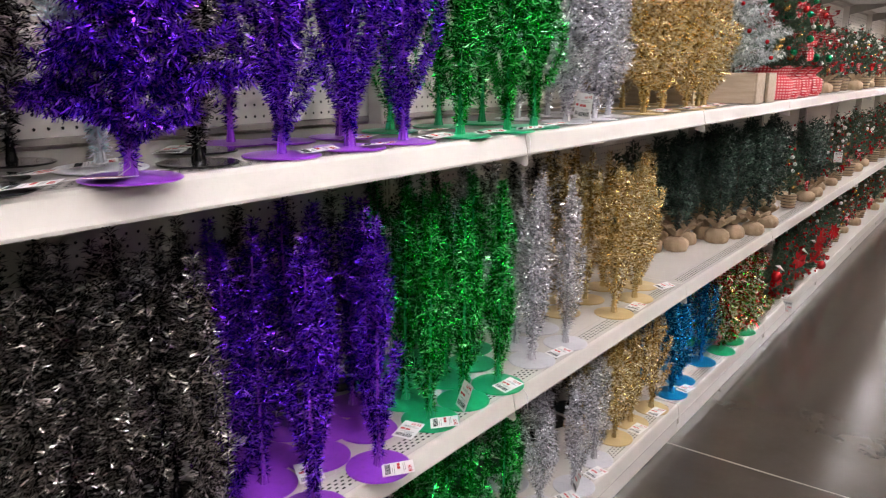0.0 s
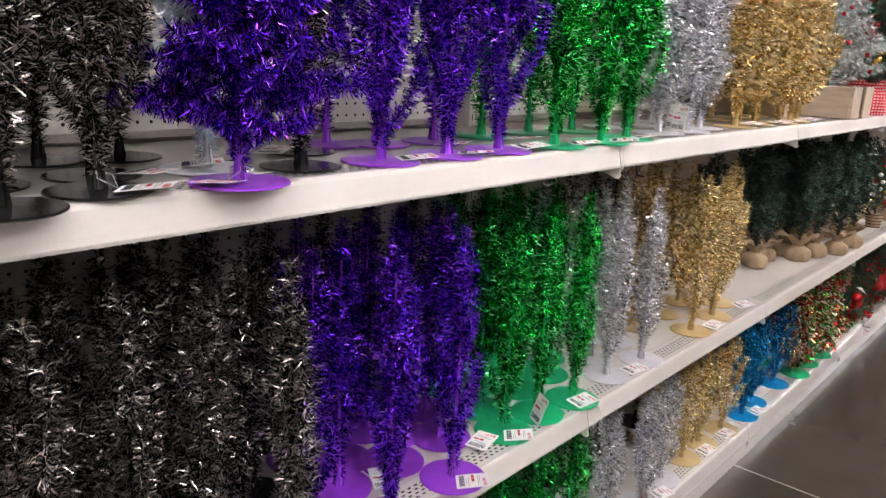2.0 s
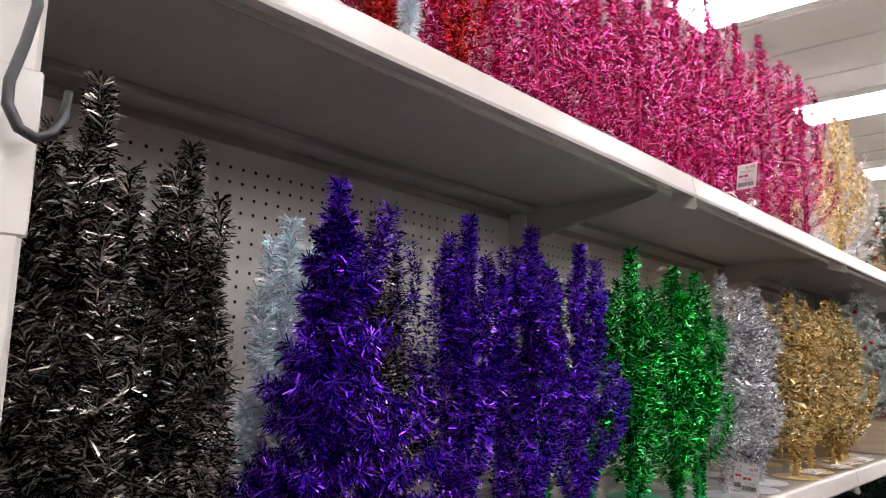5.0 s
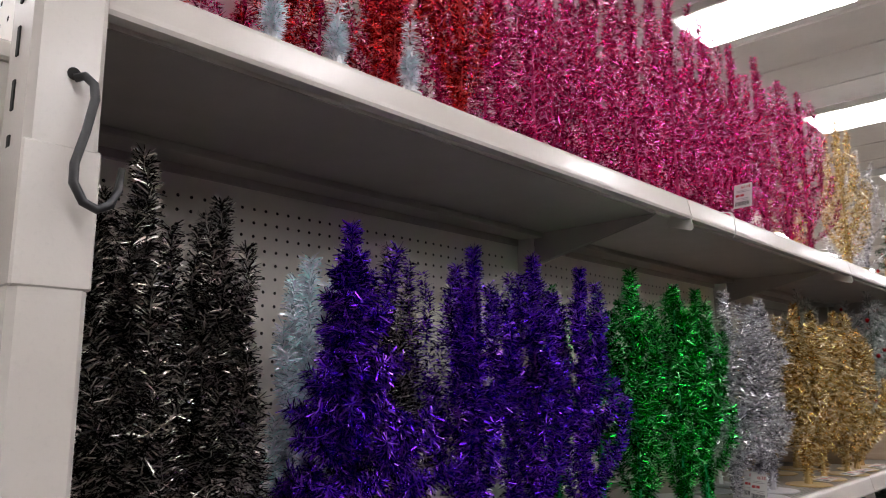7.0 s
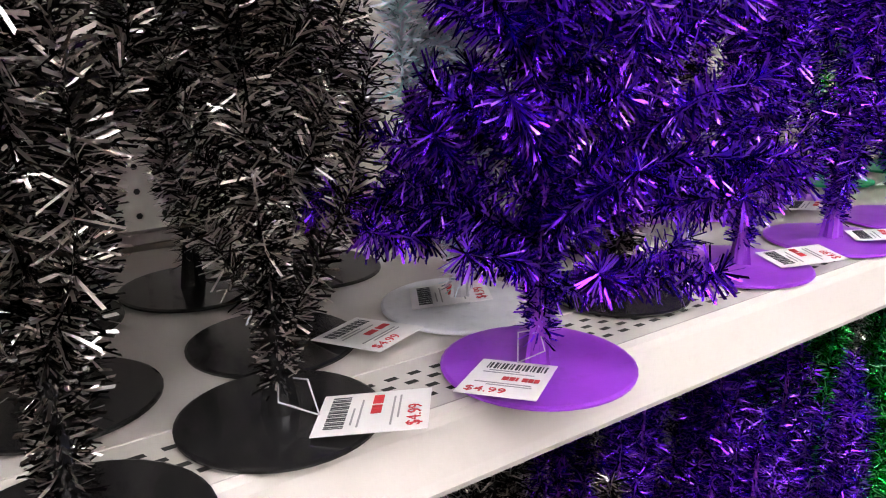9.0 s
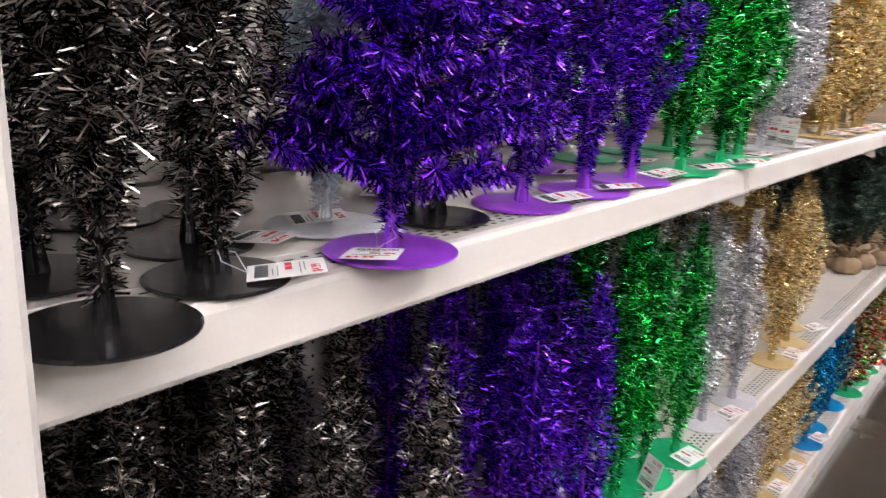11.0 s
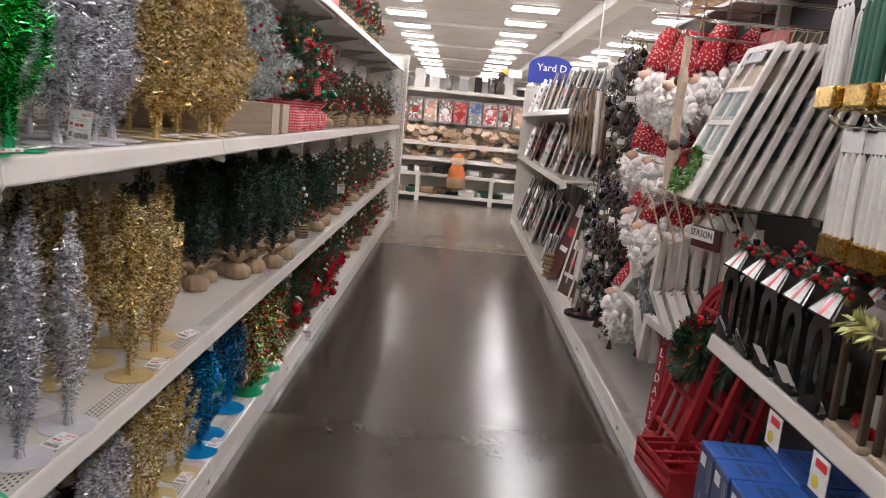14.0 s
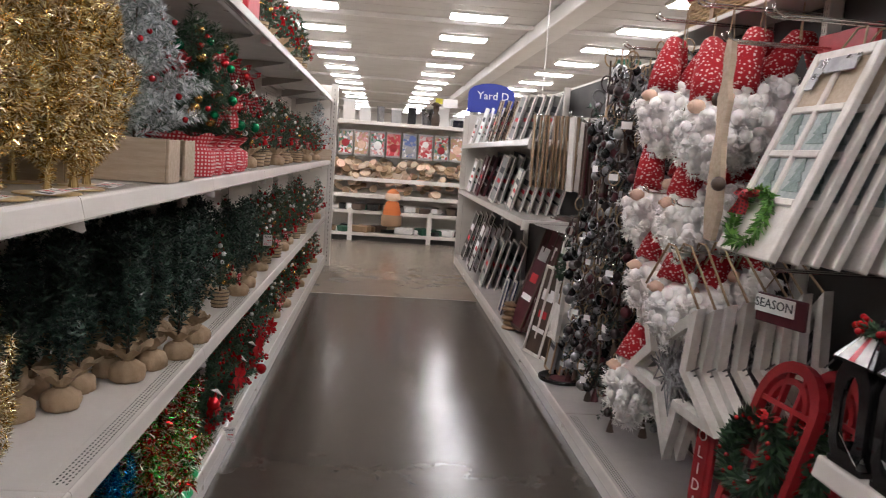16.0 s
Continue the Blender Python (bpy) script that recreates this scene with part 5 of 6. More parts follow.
def star(label):
    root = thing("star_decoration", label, "wall decor", "wooden stars hung on a hook")
    out, inn = [], []
    for i in range(10):
        a, r = math.pi / 2 + i * math.pi / 5, (0.31 if i % 2 == 0 else 0.135)
        out.append((r * math.cos(a), r * math.sin(a)))
        inn.append(((r - (0.085 if i % 2 == 0 else 0.04)) * math.cos(a), (r - (0.085 if i % 2 == 0 else 0.04)) * math.sin(a)))
    part("star_frame", ring_board(out, inn, 0.03), M["white_wood"], root)
    g, rng = Geo(), random.Random(3)
    for _ in range(46):
        a, q = rng.uniform(0, 6.28), rng.uniform(0, 0.1)
        b = a + math.pi + rng.uniform(-0.9, 0.9)
        p0, p1 = (q * math.cos(a) + 0.09 * math.cos(b), q * math.sin(a) + 0.09 * math.sin(b)), (q * math.cos(a) - 0.09 * math.cos(b), q * math.sin(a) - 0.09 * math.sin(b))
        g.tube([(rng.uniform(0.002, 0.01), *p0), (0.0, (p0[0] + p1[0]) / 2, (p0[1] + p1[1]) / 2 + 0.01), (rng.uniform(0.002, 0.01), *p1)], 0.0026, 5)
    tagged(part("twig_filling", g, M["twig"], root, "grey twig filling"), kind="stuff")
    part("hanger", Geo().tube([(0, -0.17, -0.235), (0, -0.02, -0.40), (0, 0.02, -0.40), (0, 0.17, -0.235)], 0.004, 6), M["rope"], root, "jute loop")
    return root


st = star("whitewashed wooden star frame with a twig backing")
st.matrix_basis = pose(0.885, 3.70, 0.695, 184, -7, 7)
st.scale = (1.12, 1.12, 1.12)
for i in range(7):
    copy_thing(st, pose(0.93 + 0.05 * i, 3.68 - 0.032 * i, 0.70 + 0.006 * i, 184 - 3 * i, -7 + 0.5 * i, 6 + rand.uniform(-4, 3)))
prong(3.66, 1.12, 0.84, 1.3)

# plush bearded heads with knitted hats
def plush_head(seed):
    """A soft hanging head: lumpy curls for the beard and a floppy knitted hat that falls back."""
    rng = random.Random(seed)
    root = thing("plush_santa", "plush white-bearded head with a floppy red knitted hat", "plush decoration", "plush heads hung on hooks")
    g, lumps = Geo(), []
    for i in range(95):
        a, b = rng.uniform(0, 6.28), rng.uniform(-1.5, 1.2)
        q = rng.uniform(0.75, 1.08)
        c = Vector((0.062 * q * math.cos(b) * math.cos(a), 0.085 * q * math.cos(b) * math.sin(a), -0.04 + 0.085 * q * math.sin(b)))
        g.ball(c, rng.uniform(0.011, 0.019), 6, rng.uniform(0.75, 1.2))
        u = Vector((rng.uniform(-1, 1), rng.uniform(-1, 1), rng.uniform(-1, 1))).normalized() * 0.014
        lumps.append([tuple(c * 1.12 - u), tuple(c * 1.14 + u)])
    g.ball((0, 0, -0.04), 0.06, 10, 1.2)
    tagged(part("beard", g, M["plush"], root, "curly white plush beard", smooth=True), kind="stuff")
    v, n = strips(np.random.default_rng(seed + 90), lumps, 950, 0.017, 0.006, 0.35)
    tagged(part("beard_fur", strip_mesh("beard_fur", v, n, M["fur"]), M["fur"], root, "loose white fur"), kind="stuff")
    part("face", Geo().ball((-0.052, 0.0, 0.012), 0.021, 12, 0.8), M["skin"], root, "peach felt face", smooth=True)
    part("nose", Geo().ball((-0.071, 0.0, 0.012), 0.007, 8), M["skin"], root, smooth=True)
    k_ = rng.uniform(-0.04, 0.04)
    up = rng.uniform(0.13, 0.17)
    pts = [(-0.015, 0.0, 0.03), (0.0, k_ * 0.4, 0.07), (0.02, k_ * 0.9, up * 0.8), (0.045, k_ * 1.4, up * 1.08), (0.07, k_ * 1.9, up * 1.1), (0.09, k_ * 2.3, up * 0.85), (0.1, k_ * 2.5, up * 0.5)]
    part("hat", Geo().tube(pts, [0.042, 0.04, 0.034, 0.028, 0.025, 0.02, 0.013], 12), M["nordic"], root, "red patterned knit hat", smooth=True)
    part("hat_tip", Geo().ball((0.1, k_ * 2.5, up * 0.35), 0.018, 8), M["plush"], root, smooth=True)
    part("loop", Geo().tube([(0.04, -0.01, up), (0.04, 0, 0.25), (0.04, 0.01, up)], 0.002, 5), M["rope"], root)
    return root


plush = [plush_head(i) for i in range(3)]
k = 0
for z, ys in ((1.63, (4.08, 3.68)), (1.29, (4.1, 3.74)), (0.98, (4.02, 3.72)), (0.56, (4.1,))):
    for y in ys:
        for i in range(3):
            place(plush, k, (0.91 + 0.125 * i + rand.uniform(-0.015, 0.015), y + rand.uniform(-0.03, 0.03), z + 0.03 * i - 0.04 * (y < 3.9) + rand.uniform(-0.03, 0.03)), rand.uniform(-30, 30), rand.uniform(1.3, 1.5))
            k += 1
for y, z in ((4.08, 1.96), (3.68, 1.94), (4.1, 1.62), (3.74, 1.58), (4.02, 1.3), (3.72, 1.27), (4.1, 0.87)):
    prong(y, z, 0.85)

# a long carved wooden figure board
rd = thing("wooden_ornament", "tall pale wooden cut-out ornament hung on a hook", "wall decor", at=(0.83, 3.37, 1.24), rz=8)
o = [(-0.02, -0.05), (0.02, -0.05), (0.035, 0.05), (0.03, 0.18), (0.018, 0.26), (0.024, 0.33), (0.03, 0.37), (0.016, 0.42), (0.02, 0.5), (0.012, 0.54), (-0.012, 0.54), (-0.02, 0.48), (-0.014, 0.42), (-0.03, 0.36), (-0.02, 0.3), (-0.02, 0.24), (-0.035, 0.12), (-0.04, 0.04)]
part("board", outline_board(o, 0.018), M["pale_wood"], rd)
part("ball", Geo().ball((-0.02, -0.045, 0.12), 0.022, 12), M["dark_wood"], rd, smooth=True)
prong(3.37, 1.775, 0.81)
part("ear", Geo().ball((0, 0.045, 0.37), 0.016, 10, 1.3), M["dark_wood"], rd, smooth=True)

# red board with pale lettering blocks, and a season sign
rs = thing("red_sign", "red printed sign board with pale lettering blocks", "sign", at=(1.12, 3.28, 1.62))
part("board", Geo().box((0, -0.14, -0.2), (0.015, 0.14, 0.2), 0.003), M["red_paint"], rs)
for y, z, w_, h_ in ((0.02, 0.09, 0.05, 0.03), (-0.05, 0.09, 0.03, 0.03), (0.03, -0.03, 0.03, 0.05), (0.06, -0.03, 0.012, 0.05)):
    part("lettering_block", Geo().box((-0.003, y - w_, z - h_), (0.0, y + w_, z + h_)), M["tag"] if z > 0 else M["ink"], rs)
ss = thing("season_sign", "small red hanging sign with white lettering panel", "sign", at=(0.90, 3.08, 1.05), rz=18)
part("board", Geo().box((0, -0.1, -0.05), (0.012, 0.066, 0.028), 0.003), M["maroon"], ss)
part("panel", Geo().box((-0.004, -0.066, -0.022), (0, 0.066, 0.024), 0.001), M["tag"], ss)
text_part("lettering", "SEASON", 0.035, facing((-0.0055, 0, 0.002), (0, -1, 0), (0, 0, 1)), M["ink"], ss)
part("hanger", Geo().tube([(0.006, -0.05, 0.03), (0.006, 0, 0.1), (0.006, 0.05, 0.03)], 0.002, 5), M["rope"], ss)
prong(3.07, 1.148, 0.86)

# jingle bell strands
rope_ring = Geo().tube([(0, 0.024 * math.cos(a), 0.033 * math.sin(a)) for a in np.linspace(0, 5.75, 12)], 0.0035, 5, True)


def bell_strand(seed):
    rng = random.Random(seed)
    root = thing("bell_hanger", "rope door hanger with dark and silver bells", "bell decoration", "bell hangers on hooks")
    part("rope", Geo().tube([(0, 0, 0.28), (0.004, 0.003, 0.15), (0, 0, 0)], 0.004, 6), M["bark"], root)
    for k_ in range(5):
        part("side_loop", Geo().add(rope_ring.v, rope_ring.f, pose(rng.uniform(-0.04, 0.0), rng.uniform(-0.04, 0.04), 0.04 + 0.05 * k_, rng.uniform(-30, 30), 20, rng.uniform(-60, 60))), M[("rope", "bell_dark", "twig", "bell_dark", "bell_silver")[k_]], root)
    part("loop", Geo().add(rope_ring.v, rope_ring.f, pose(0, 0, 0.29)), M["rope"], root)
    for i in range(7):
        p = Vector((rng.uniform(-0.045, 0.02), rng.uniform(-0.055, 0.055), 0.0 + i * 0.036 + rng.uniform(-0.015, 0.015)))
        r = rng.uniform(0.011, 0.028)
        part("bell", Geo().ball(p, r, 10).lathe([(r * 0.34, r * 0.9), (r * 0.3, r * 1.15), (r * 0.1, r * 1.25)], 6, p), M[rng.choice(["bell_dark", "bell_dark", "black", "bell_silver", "bell_silver", "maroon"])], root, smooth=True)
    leaves = [[(0, 0, 0.06), (0.05 * math.cos(a) * 0.6, 0.07 * math.sin(a), 0.06 + 0.05 * math.cos(a * 2 + seed))] for a in np.linspace(0, 6, 9)]
    v, n = strips(np.random.default_rng(seed + 40), leaves, 190, 0.026, 0.008, 0.6)
    tagged(part("dark_leaf", strip_mesh("dark_leaf", v, n, M["boxwood"]), M["boxwood"], root, "dark artificial leaves"), kind="stuff")
    part("tassel", Geo().lathe([(0.004, -0.004), (0.014, -0.04), (0.018, -0.06)], 10), M["maroon"] if seed % 2 else M["dark_wood"], root)
    if seed % 3 == 0:
        part("paper_tag", Geo().box((-0.05, -0.02, 0.03), (-0.0485, 0.02, 0.058)), M["tag"], root)
    return root


bells = [bell_strand(i) for i in range(6)]
k = 0
for z in (1.60, 1.29, 0.98, 0.67, 0.36):
    for y in (4.36, 4.49, 4.62, 4.75) + ((4.88, 5.01) if z < 1.0 else ()):
        for i in range(3):
            place(bells, k * 3 + i, (0.88 + 0.1 * i + rand.uniform(-0.03, 0.03), y + rand.uniform(-0.05, 0.05), z + rand.uniform(-0.1, 0.04)), rand.uniform(-90, 90), rand.uniform(0.85, 1.25))
            k += 1
for z in (1.90, 1.6, 1.28, 0.96):
    for y in (4.42, 4.68):
        prong(y, z, 0.84)


# bundles of hanging boards and leaning frames
def board_stack(n, size, mat, at, step, tilt=0.0, group="", words="", name="hanging_board", rail=None, roll=0.0, yaw=0.0):
    """n alike boards hung or leant one behind another; size is thickness x, width y, height z."""
    first = None
    for i in range(n):
        m = pose(at[0] + step[0] * i + rand.uniform(-0.004, 0.004), at[1] + step[1] * i, at[2] + step[2] * i, roll, tilt + rand.uniform(-1.5, 1.5), yaw + rand.uniform(-3, 3))
        if first is None:
            first = thing(name, words, "wall decor", group)
            t, w, h = size
            part("board", Geo().box((-t / 2, -w / 2, 0), (t / 2, w / 2, h), 0.002), M[mat], first)
            if rail:
                q = min(0.02, w * 0.2)
                for lo, hi in (((-t / 2 - 0.008, -w / 2, 0), (-t / 2, -w / 2 + q, h)), ((-t / 2 - 0.008, w / 2 - q, 0), (-t / 2, w / 2, h)), ((-t / 2 - 0.008, -w / 2 + q, 0), (-t / 2, w / 2 - q, q)), ((-t / 2 - 0.008, -w / 2 + q, h - q), (-t / 2, w / 2 - q, h))):
                    part("moulding", Geo().box(lo, hi, 0.002), M[rail], first)
            if w > 0.15:
                ink = "ink" if mat in ("tag", "white_wood", "pale_wood", "grey_board") else "tag"
                for k_, (a, b, c_) in enumerate(((0.62, 0.74, 0.3), (0.42, 0.5, 0.22), (0.26, 0.31, 0.32))):
                    part("print_block", Geo().box((-t / 2 - 0.002, -w * c_, h * a), (-t / 2, w * c_, h * b)), M[ink if k_ != 1 else "red_ink"], first)
            first.matrix_basis = m
        else:
            copy_thing(first, m)


board_stack(12, (0.01, 0.07, 0.48), "brown_wood", (0.85, 6.28, 1.22), (0.026, -0.02, 0), 0, "brown slat boards on a hook", "narrow brown wooden slat board hung on a hook", "slat_board")
board_stack(8, (0.012, 0.10, 0.40), "white_wood", (0.86, 5.25, 1.24), (0.04, -0.02, 0), 0, "white slat boards on a hook", "narrow whitewashed board hung on a hook", "slat_board")
board_stack(10, (0.012, 0.07, 0.38), "maroon", (0.86, 4.99, 1.22), (0.035, -0.02, 0), 0, "dark slat boards on a hook", "narrow dark maroon slat board hung on a hook", "slat_board", "dark_wood")
for y, z in ((6.24, 1.702), (5.21, 1.642), (4.95, 1.602)):
    prong(y, z, 0.82)
# leaning frames on the two shelves and the deck
for y0, n, mat, rail, z, h, words in ((10.6, 5, "tag", "white_wood", 1.552, 0.34, "white framed print leaning on a shelf"), (9.9, 6, "tag", None, 1.552, 0.42, "plain white board leaning on a shelf"), (8.9, 5, "pale_wood", "dark_wood", 1.552, 0.44, "pale wooden framed board leaning on a shelf"), (7.6, 5, "grey_board", "white_wood", 1.552, 0.4, "grey board in a white frame"),
                                      (10.5, 7, "tag", "white_wood", 0.982, 0.4, "white framed print leaning on a shelf"), (9.6, 6, "maroon", "maroon", 0.982, 0.46, "dark red board leaning on a shelf"), (8.4, 7, "grey_board", "white_wood", 0.982, 0.47, "grey wooden sign leaning on a shelf"), (7.4, 6, "white_wood", "grey_board", 0.982, 0.36, "whitewashed board leaning on a shelf"),
                                      (10.6, 4, "black", "white_wood", 0.122, 0.62, "black sign in a white frame on the deck"), (9.7, 5, "tag", "dark_wood", 0.122, 0.55, "white framed sign leaning on the deck"), (8.7, 5, "grey_board", "white_wood", 0.122, 0.5, "grey printed sign in a white frame on the deck")):
    board_stack(n, (0.012, 0.3, h), mat, (0.90, y0, z), (0.055, -0.08, 0), 14, "leaning frames", words, "wall_print", rail, 6)
board_stack(9, (0.014, 0.24, 0.86), "maroon", (0.885, 6.62, 0.16), (0.03, -0.04, 0.008), 16, "red ladder boards", "tall dark red slatted board leaning on the deck", "ladder_decor", "dark_wood", 4, 14)
board_stack(6, (0.012, 0.2, 0.6), "dark_wood", (0.89, 6.0, 0.122), (0.045, -0.07, 0), 10, "leaning dark signs", "dark wooden sign with a white frame on the deck", "wooden_sign", "white_wood", 4, 22)
board_stack(7, (0.014, 0.17, 0.56), "grey_board", (0.93, 5.62, 0.122), (0.045, -0.03, 0), 8, "leaning porch signs", "tall grey porch sign leaning on the deck", "porch_sign", "brown_wood", 3)
board_stack(5, (0.012, 0.14, 0.3), "navy", (0.88, 7.3, 0.122), (0.05, -0.06, 0), 12, "blue small signs", "small blue and white sign leaning on the deck", "wooden_sign", "white_wood")
# white arched frame
af = thing("arch_decor", "white arched wooden frame hung on a hook", "wall decor", at=(0.90, 5.62, 0.122))
o = [(-0.09, 0), (0.09, 0), (0.09, 0.5)] + [(0.09 * math.cos(a), 0.5 + 0.09 * math.sin(a)) for a in np.linspace(0.3, 2.84, 8)] + [(-0.09, 0.5)]
part("frame", ring_board(o, [(y * 0.72, 0.03 + z * 0.93) for y, z in o], 0.02), M["white_wood"], af)
part("lower_panel", Geo().box((-0.006, -0.07, 0.03), (0.006, 0.07, 0.2)), M["white_wood"], af)
wreath_parts(af, (-0.02, 0.0, 0.42), 0.06, 0.03, "pine", 9)
af.matrix_basis = pose(0.87, 5.36, 0.39, 0, 4, 0)
copy_thing(af, pose(0.93, 5.34, 0.40, 0, 4, 3))
prong(5.36, 0.985, 0.85)
# stack of brown beads, and the round tray
for i in range(6):
    bd = thing("wooden_spool", "turned brown wooden spool stacked on the deck", "ornament", "stacked spools", (0.868 + 0.012 * (i % 2), 6.72 + 0.01 * i, 0.121 + 0.034 * i))
    part("spool", Geo().lathe([(0.03, 0), (0.062, 0.006), (0.066, 0.014), (0.06, 0.026), (0.03, 0.034)], 18), M["brown_wood"], bd, smooth=True)
tr = thing("round_tray", "round dark tray with a red printed centre", "tray", at=(0.965, 5.45, 0.121))
part("dish", Geo().lathe([(0.12, 0), (0.135, 0.004), (0.14, 0.022), (0.134, 0.024), (0.128, 0.01), (0.01, 0.009)], 36), M["black"], tr, smooth=True)
part("print", Geo().lathe([(0.07, 0.010), (0.069, 0.0115), (0.005, 0.012)], 28), M["maroon"], tr)


# ---- red arched windows, greeting sign, fallen crate ----
def red_arch():
    root = thing("arched_window", "red wooden arched window frame with a dark wreath", "wall decor", "red arched windows")
    w, h = 0.14, 0.62
    arc = [(w * math.cos(a), h + w * math.sin(a)) for a in np.linspace(0, math.pi, 13)]
    o = [(-w, 0), (w, 0)] + arc
    part("frame", ring_board(o, [(y * 0.8, 0.03 + z * 0.93 - 0.01) for y, z in o], 0.03), M["red_paint"], root)
    for y in (-0.037, 0.037):
        part("bar", Geo().box((-0.01, y - 0.008, 0.02), (0.01, y + 0.008, h + 0.1), 0.002), M["red_paint"], root)
    for z in (0.12, 0.28, 0.44, 0.62):
        part("rail", Geo().box((-0.011, -w * 0.85, z - 0.008), (0.009, w * 0.85, z + 0.008), 0.002), M["red_paint"], root)
    o2 = [(0.09 * math.cos(a), h + 0.09 * math.sin(a)) for a in np.linspace(0, math.pi, 13)]
    part("inner_arch", ring_board(o2 + o2[:1], [(y * 0.8, h + (z - h) * 0.8) for y, z in o2 + o2[:1]], 0.02), M["red_paint"], root)
    part("bottom_box", Geo().box((-0.02, -w, 0), (0.03, w, 0.06), 0.003), M["red_paint"], root)
    wreath_parts(root, (-0.035, 0.03, 0.46), 0.1, 0.055, "pine", 12, None, berries=24)
    bow(root, (-0.06, 0.0, 0.57), 0.04, "red_base")
    return root


ra = red_arch()
ra.matrix_basis = pose(0.895, 3.22, 0.124, 0, 16, 6)
copy_thing(ra, pose(0.98, 3.14, 0.124, 0, 16, 4))
copy_thing(ra, pose(1.08, 3.08, 0.124, 0, 14, 8))
cr = thing("red_crate", "red wooden slatted crate lying on the deck", "crate", at=(0.90, 3.0, 0.122), rz=8)
for nm, lo, hi in (("base", (-0.09, -0.16, 0), (0.12, 0.16, 0.012)), ("end_board", (-0.09, -0.16, 0), (0.12, -0.148, 0.11)), ("end_board", (-0.09, 0.148, 0), (0.12, 0.16, 0.11)), ("back_board", (0.108, -0.148, 0.012), (0.12, 0.148, 0.11))):
    part(nm, Geo().box(lo, hi, 0.002), M["red_paint"], cr)
for z in (0.012, 0.05, 0.09):
    part("slat", Geo().box((-0.092, -0.155, z), (-0.08, 0.155, z + 0.022), 0.002), M["red_paint"], cr)
for y in (-0.08, 0.0, 0.08):
    part("top_bar", Geo().box((-0.085, y - 0.008, 0.112), (0.115, y + 0.008, 0.12), 0.002), M["red_paint"], cr)
gs = thing("greeting_sign", "red upright greeting sign with a green arched top", "sign", at=(0.885, 3.44, 0.124), rz=0)
part("board", Geo().box((-0.012, -0.035, 0), (0.012, 0.035, 0.52), 0.003), M["red_paint"], gs)
part("side_strip", Geo().box((-0.008, -0.06, 0.0), (0.008, -0.037, 0.52), 0.002), M["red_paint"], gs)
for i, ch in enumerate("HOLIDAYS"):
    text_part("letter", ch, 0.06, facing((-0.0132, 0, 0.485 - i * 0.062), (0, -1, 0), (0, 0, 1)), M["tag"], gs)
arc_o = [(0.085 * math.cos(a), 0.54 + 0.085 * math.sin(a)) for a in np.linspace(0, math.pi, 14)]
arc_i = [(0.045 * math.cos(a), 0.54 + 0.045 * math.sin(a)) for a in np.linspace(math.pi, 0, 14)]
part("arch", outline_board(arc_o + arc_i, 0.016), M["sign_green"], gs)
for i, ch in enumerate("HAPPY"):
    a = math.pi * (0.14 + 0.18 * i)
    c, s_ = math.cos(a), math.sin(a)
    text_part("letter", ch, 0.036, facing((-0.0092, 0.065 * c, 0.54 + 0.065 * s_), (0, -s_, c), (0, c, s_)), M["tag"], gs)
wreath_parts(gs, (-0.02, -0.01, 0.505), 0.022, 0.03, "leaf", 14)
gs.matrix_basis = pose(0.95, 3.53, 0.124, 0, 3, 16)
gs.scale = (0.93, 0.93, 0.93)


# ---- blue boxes on the deck ----
def blue_box():
    root = thing("boxed_light", "blue printed cardboard box with pale label patches", "box", "blue boxes stacked on the deck")
    part("carton", Geo().box((0, -0.066, 0), (0.195, 0.066, 0.30), 0.003), M["navy_box"], root)
    part("lid", Geo().box((-0.001, -0.0665, 0.290), (0.196, 0.0665, 0.302), 0.002), M["blue_box"], root, "bright blue lid flap")
    part("label_patch", Geo().box((-0.0015, 0.002, 0.235), (0, 0.048, 0.272)), M["tag"], root)
    rng = random.Random(9)
    g = Geo()
    for k_ in range(3):
        y_ = -0.04
        while y_ < 0.035:
            b = rng.uniform(0.006, 0.014)
            g.box((0.055 + 0.03 * k_ + rng.uniform(-0.004, 0.004), y_, 0.302), (0.072 + 0.03 * k_ + rng.uniform(-0.003, 0.006), y_ + b * 0.7, 0.3026))
            y_ += b + 0.003
    tagged(part("lid_print", g, M["navy_box"], root, "dark printed lines on the lid"), kind="stuff")
    part("side_print", Geo().box((-0.0015, -0.05, 0.17), (0, -0.04, 0.27)).box((-0.0015, -0.03, 0.2), (0, -0.024, 0.27)), M["grey_board"], root)
    part("snow_print", Geo().add([(-0.0015, -0.03, 0.0), (-0.0015, 0.06, 0.0), (-0.0015, 0.03, 0.07), (-0.0015, 0.01, 0.16), (-0.0015, -0.005, 0.08)], [(0, 1, 2, 3, 4)]), M["grey_board"], root)
    return root


bb = [blue_box()]
for j in range(6):
    for i in range(2):
        place(bb, 0, (0.868 + 0.205 * i + rand.uniform(-0.004, 0.004), 2.62 - 0.137 * j + rand.uniform(-0.003, 0.003), 0.1215), rand.uniform(-1.5, 1.5))


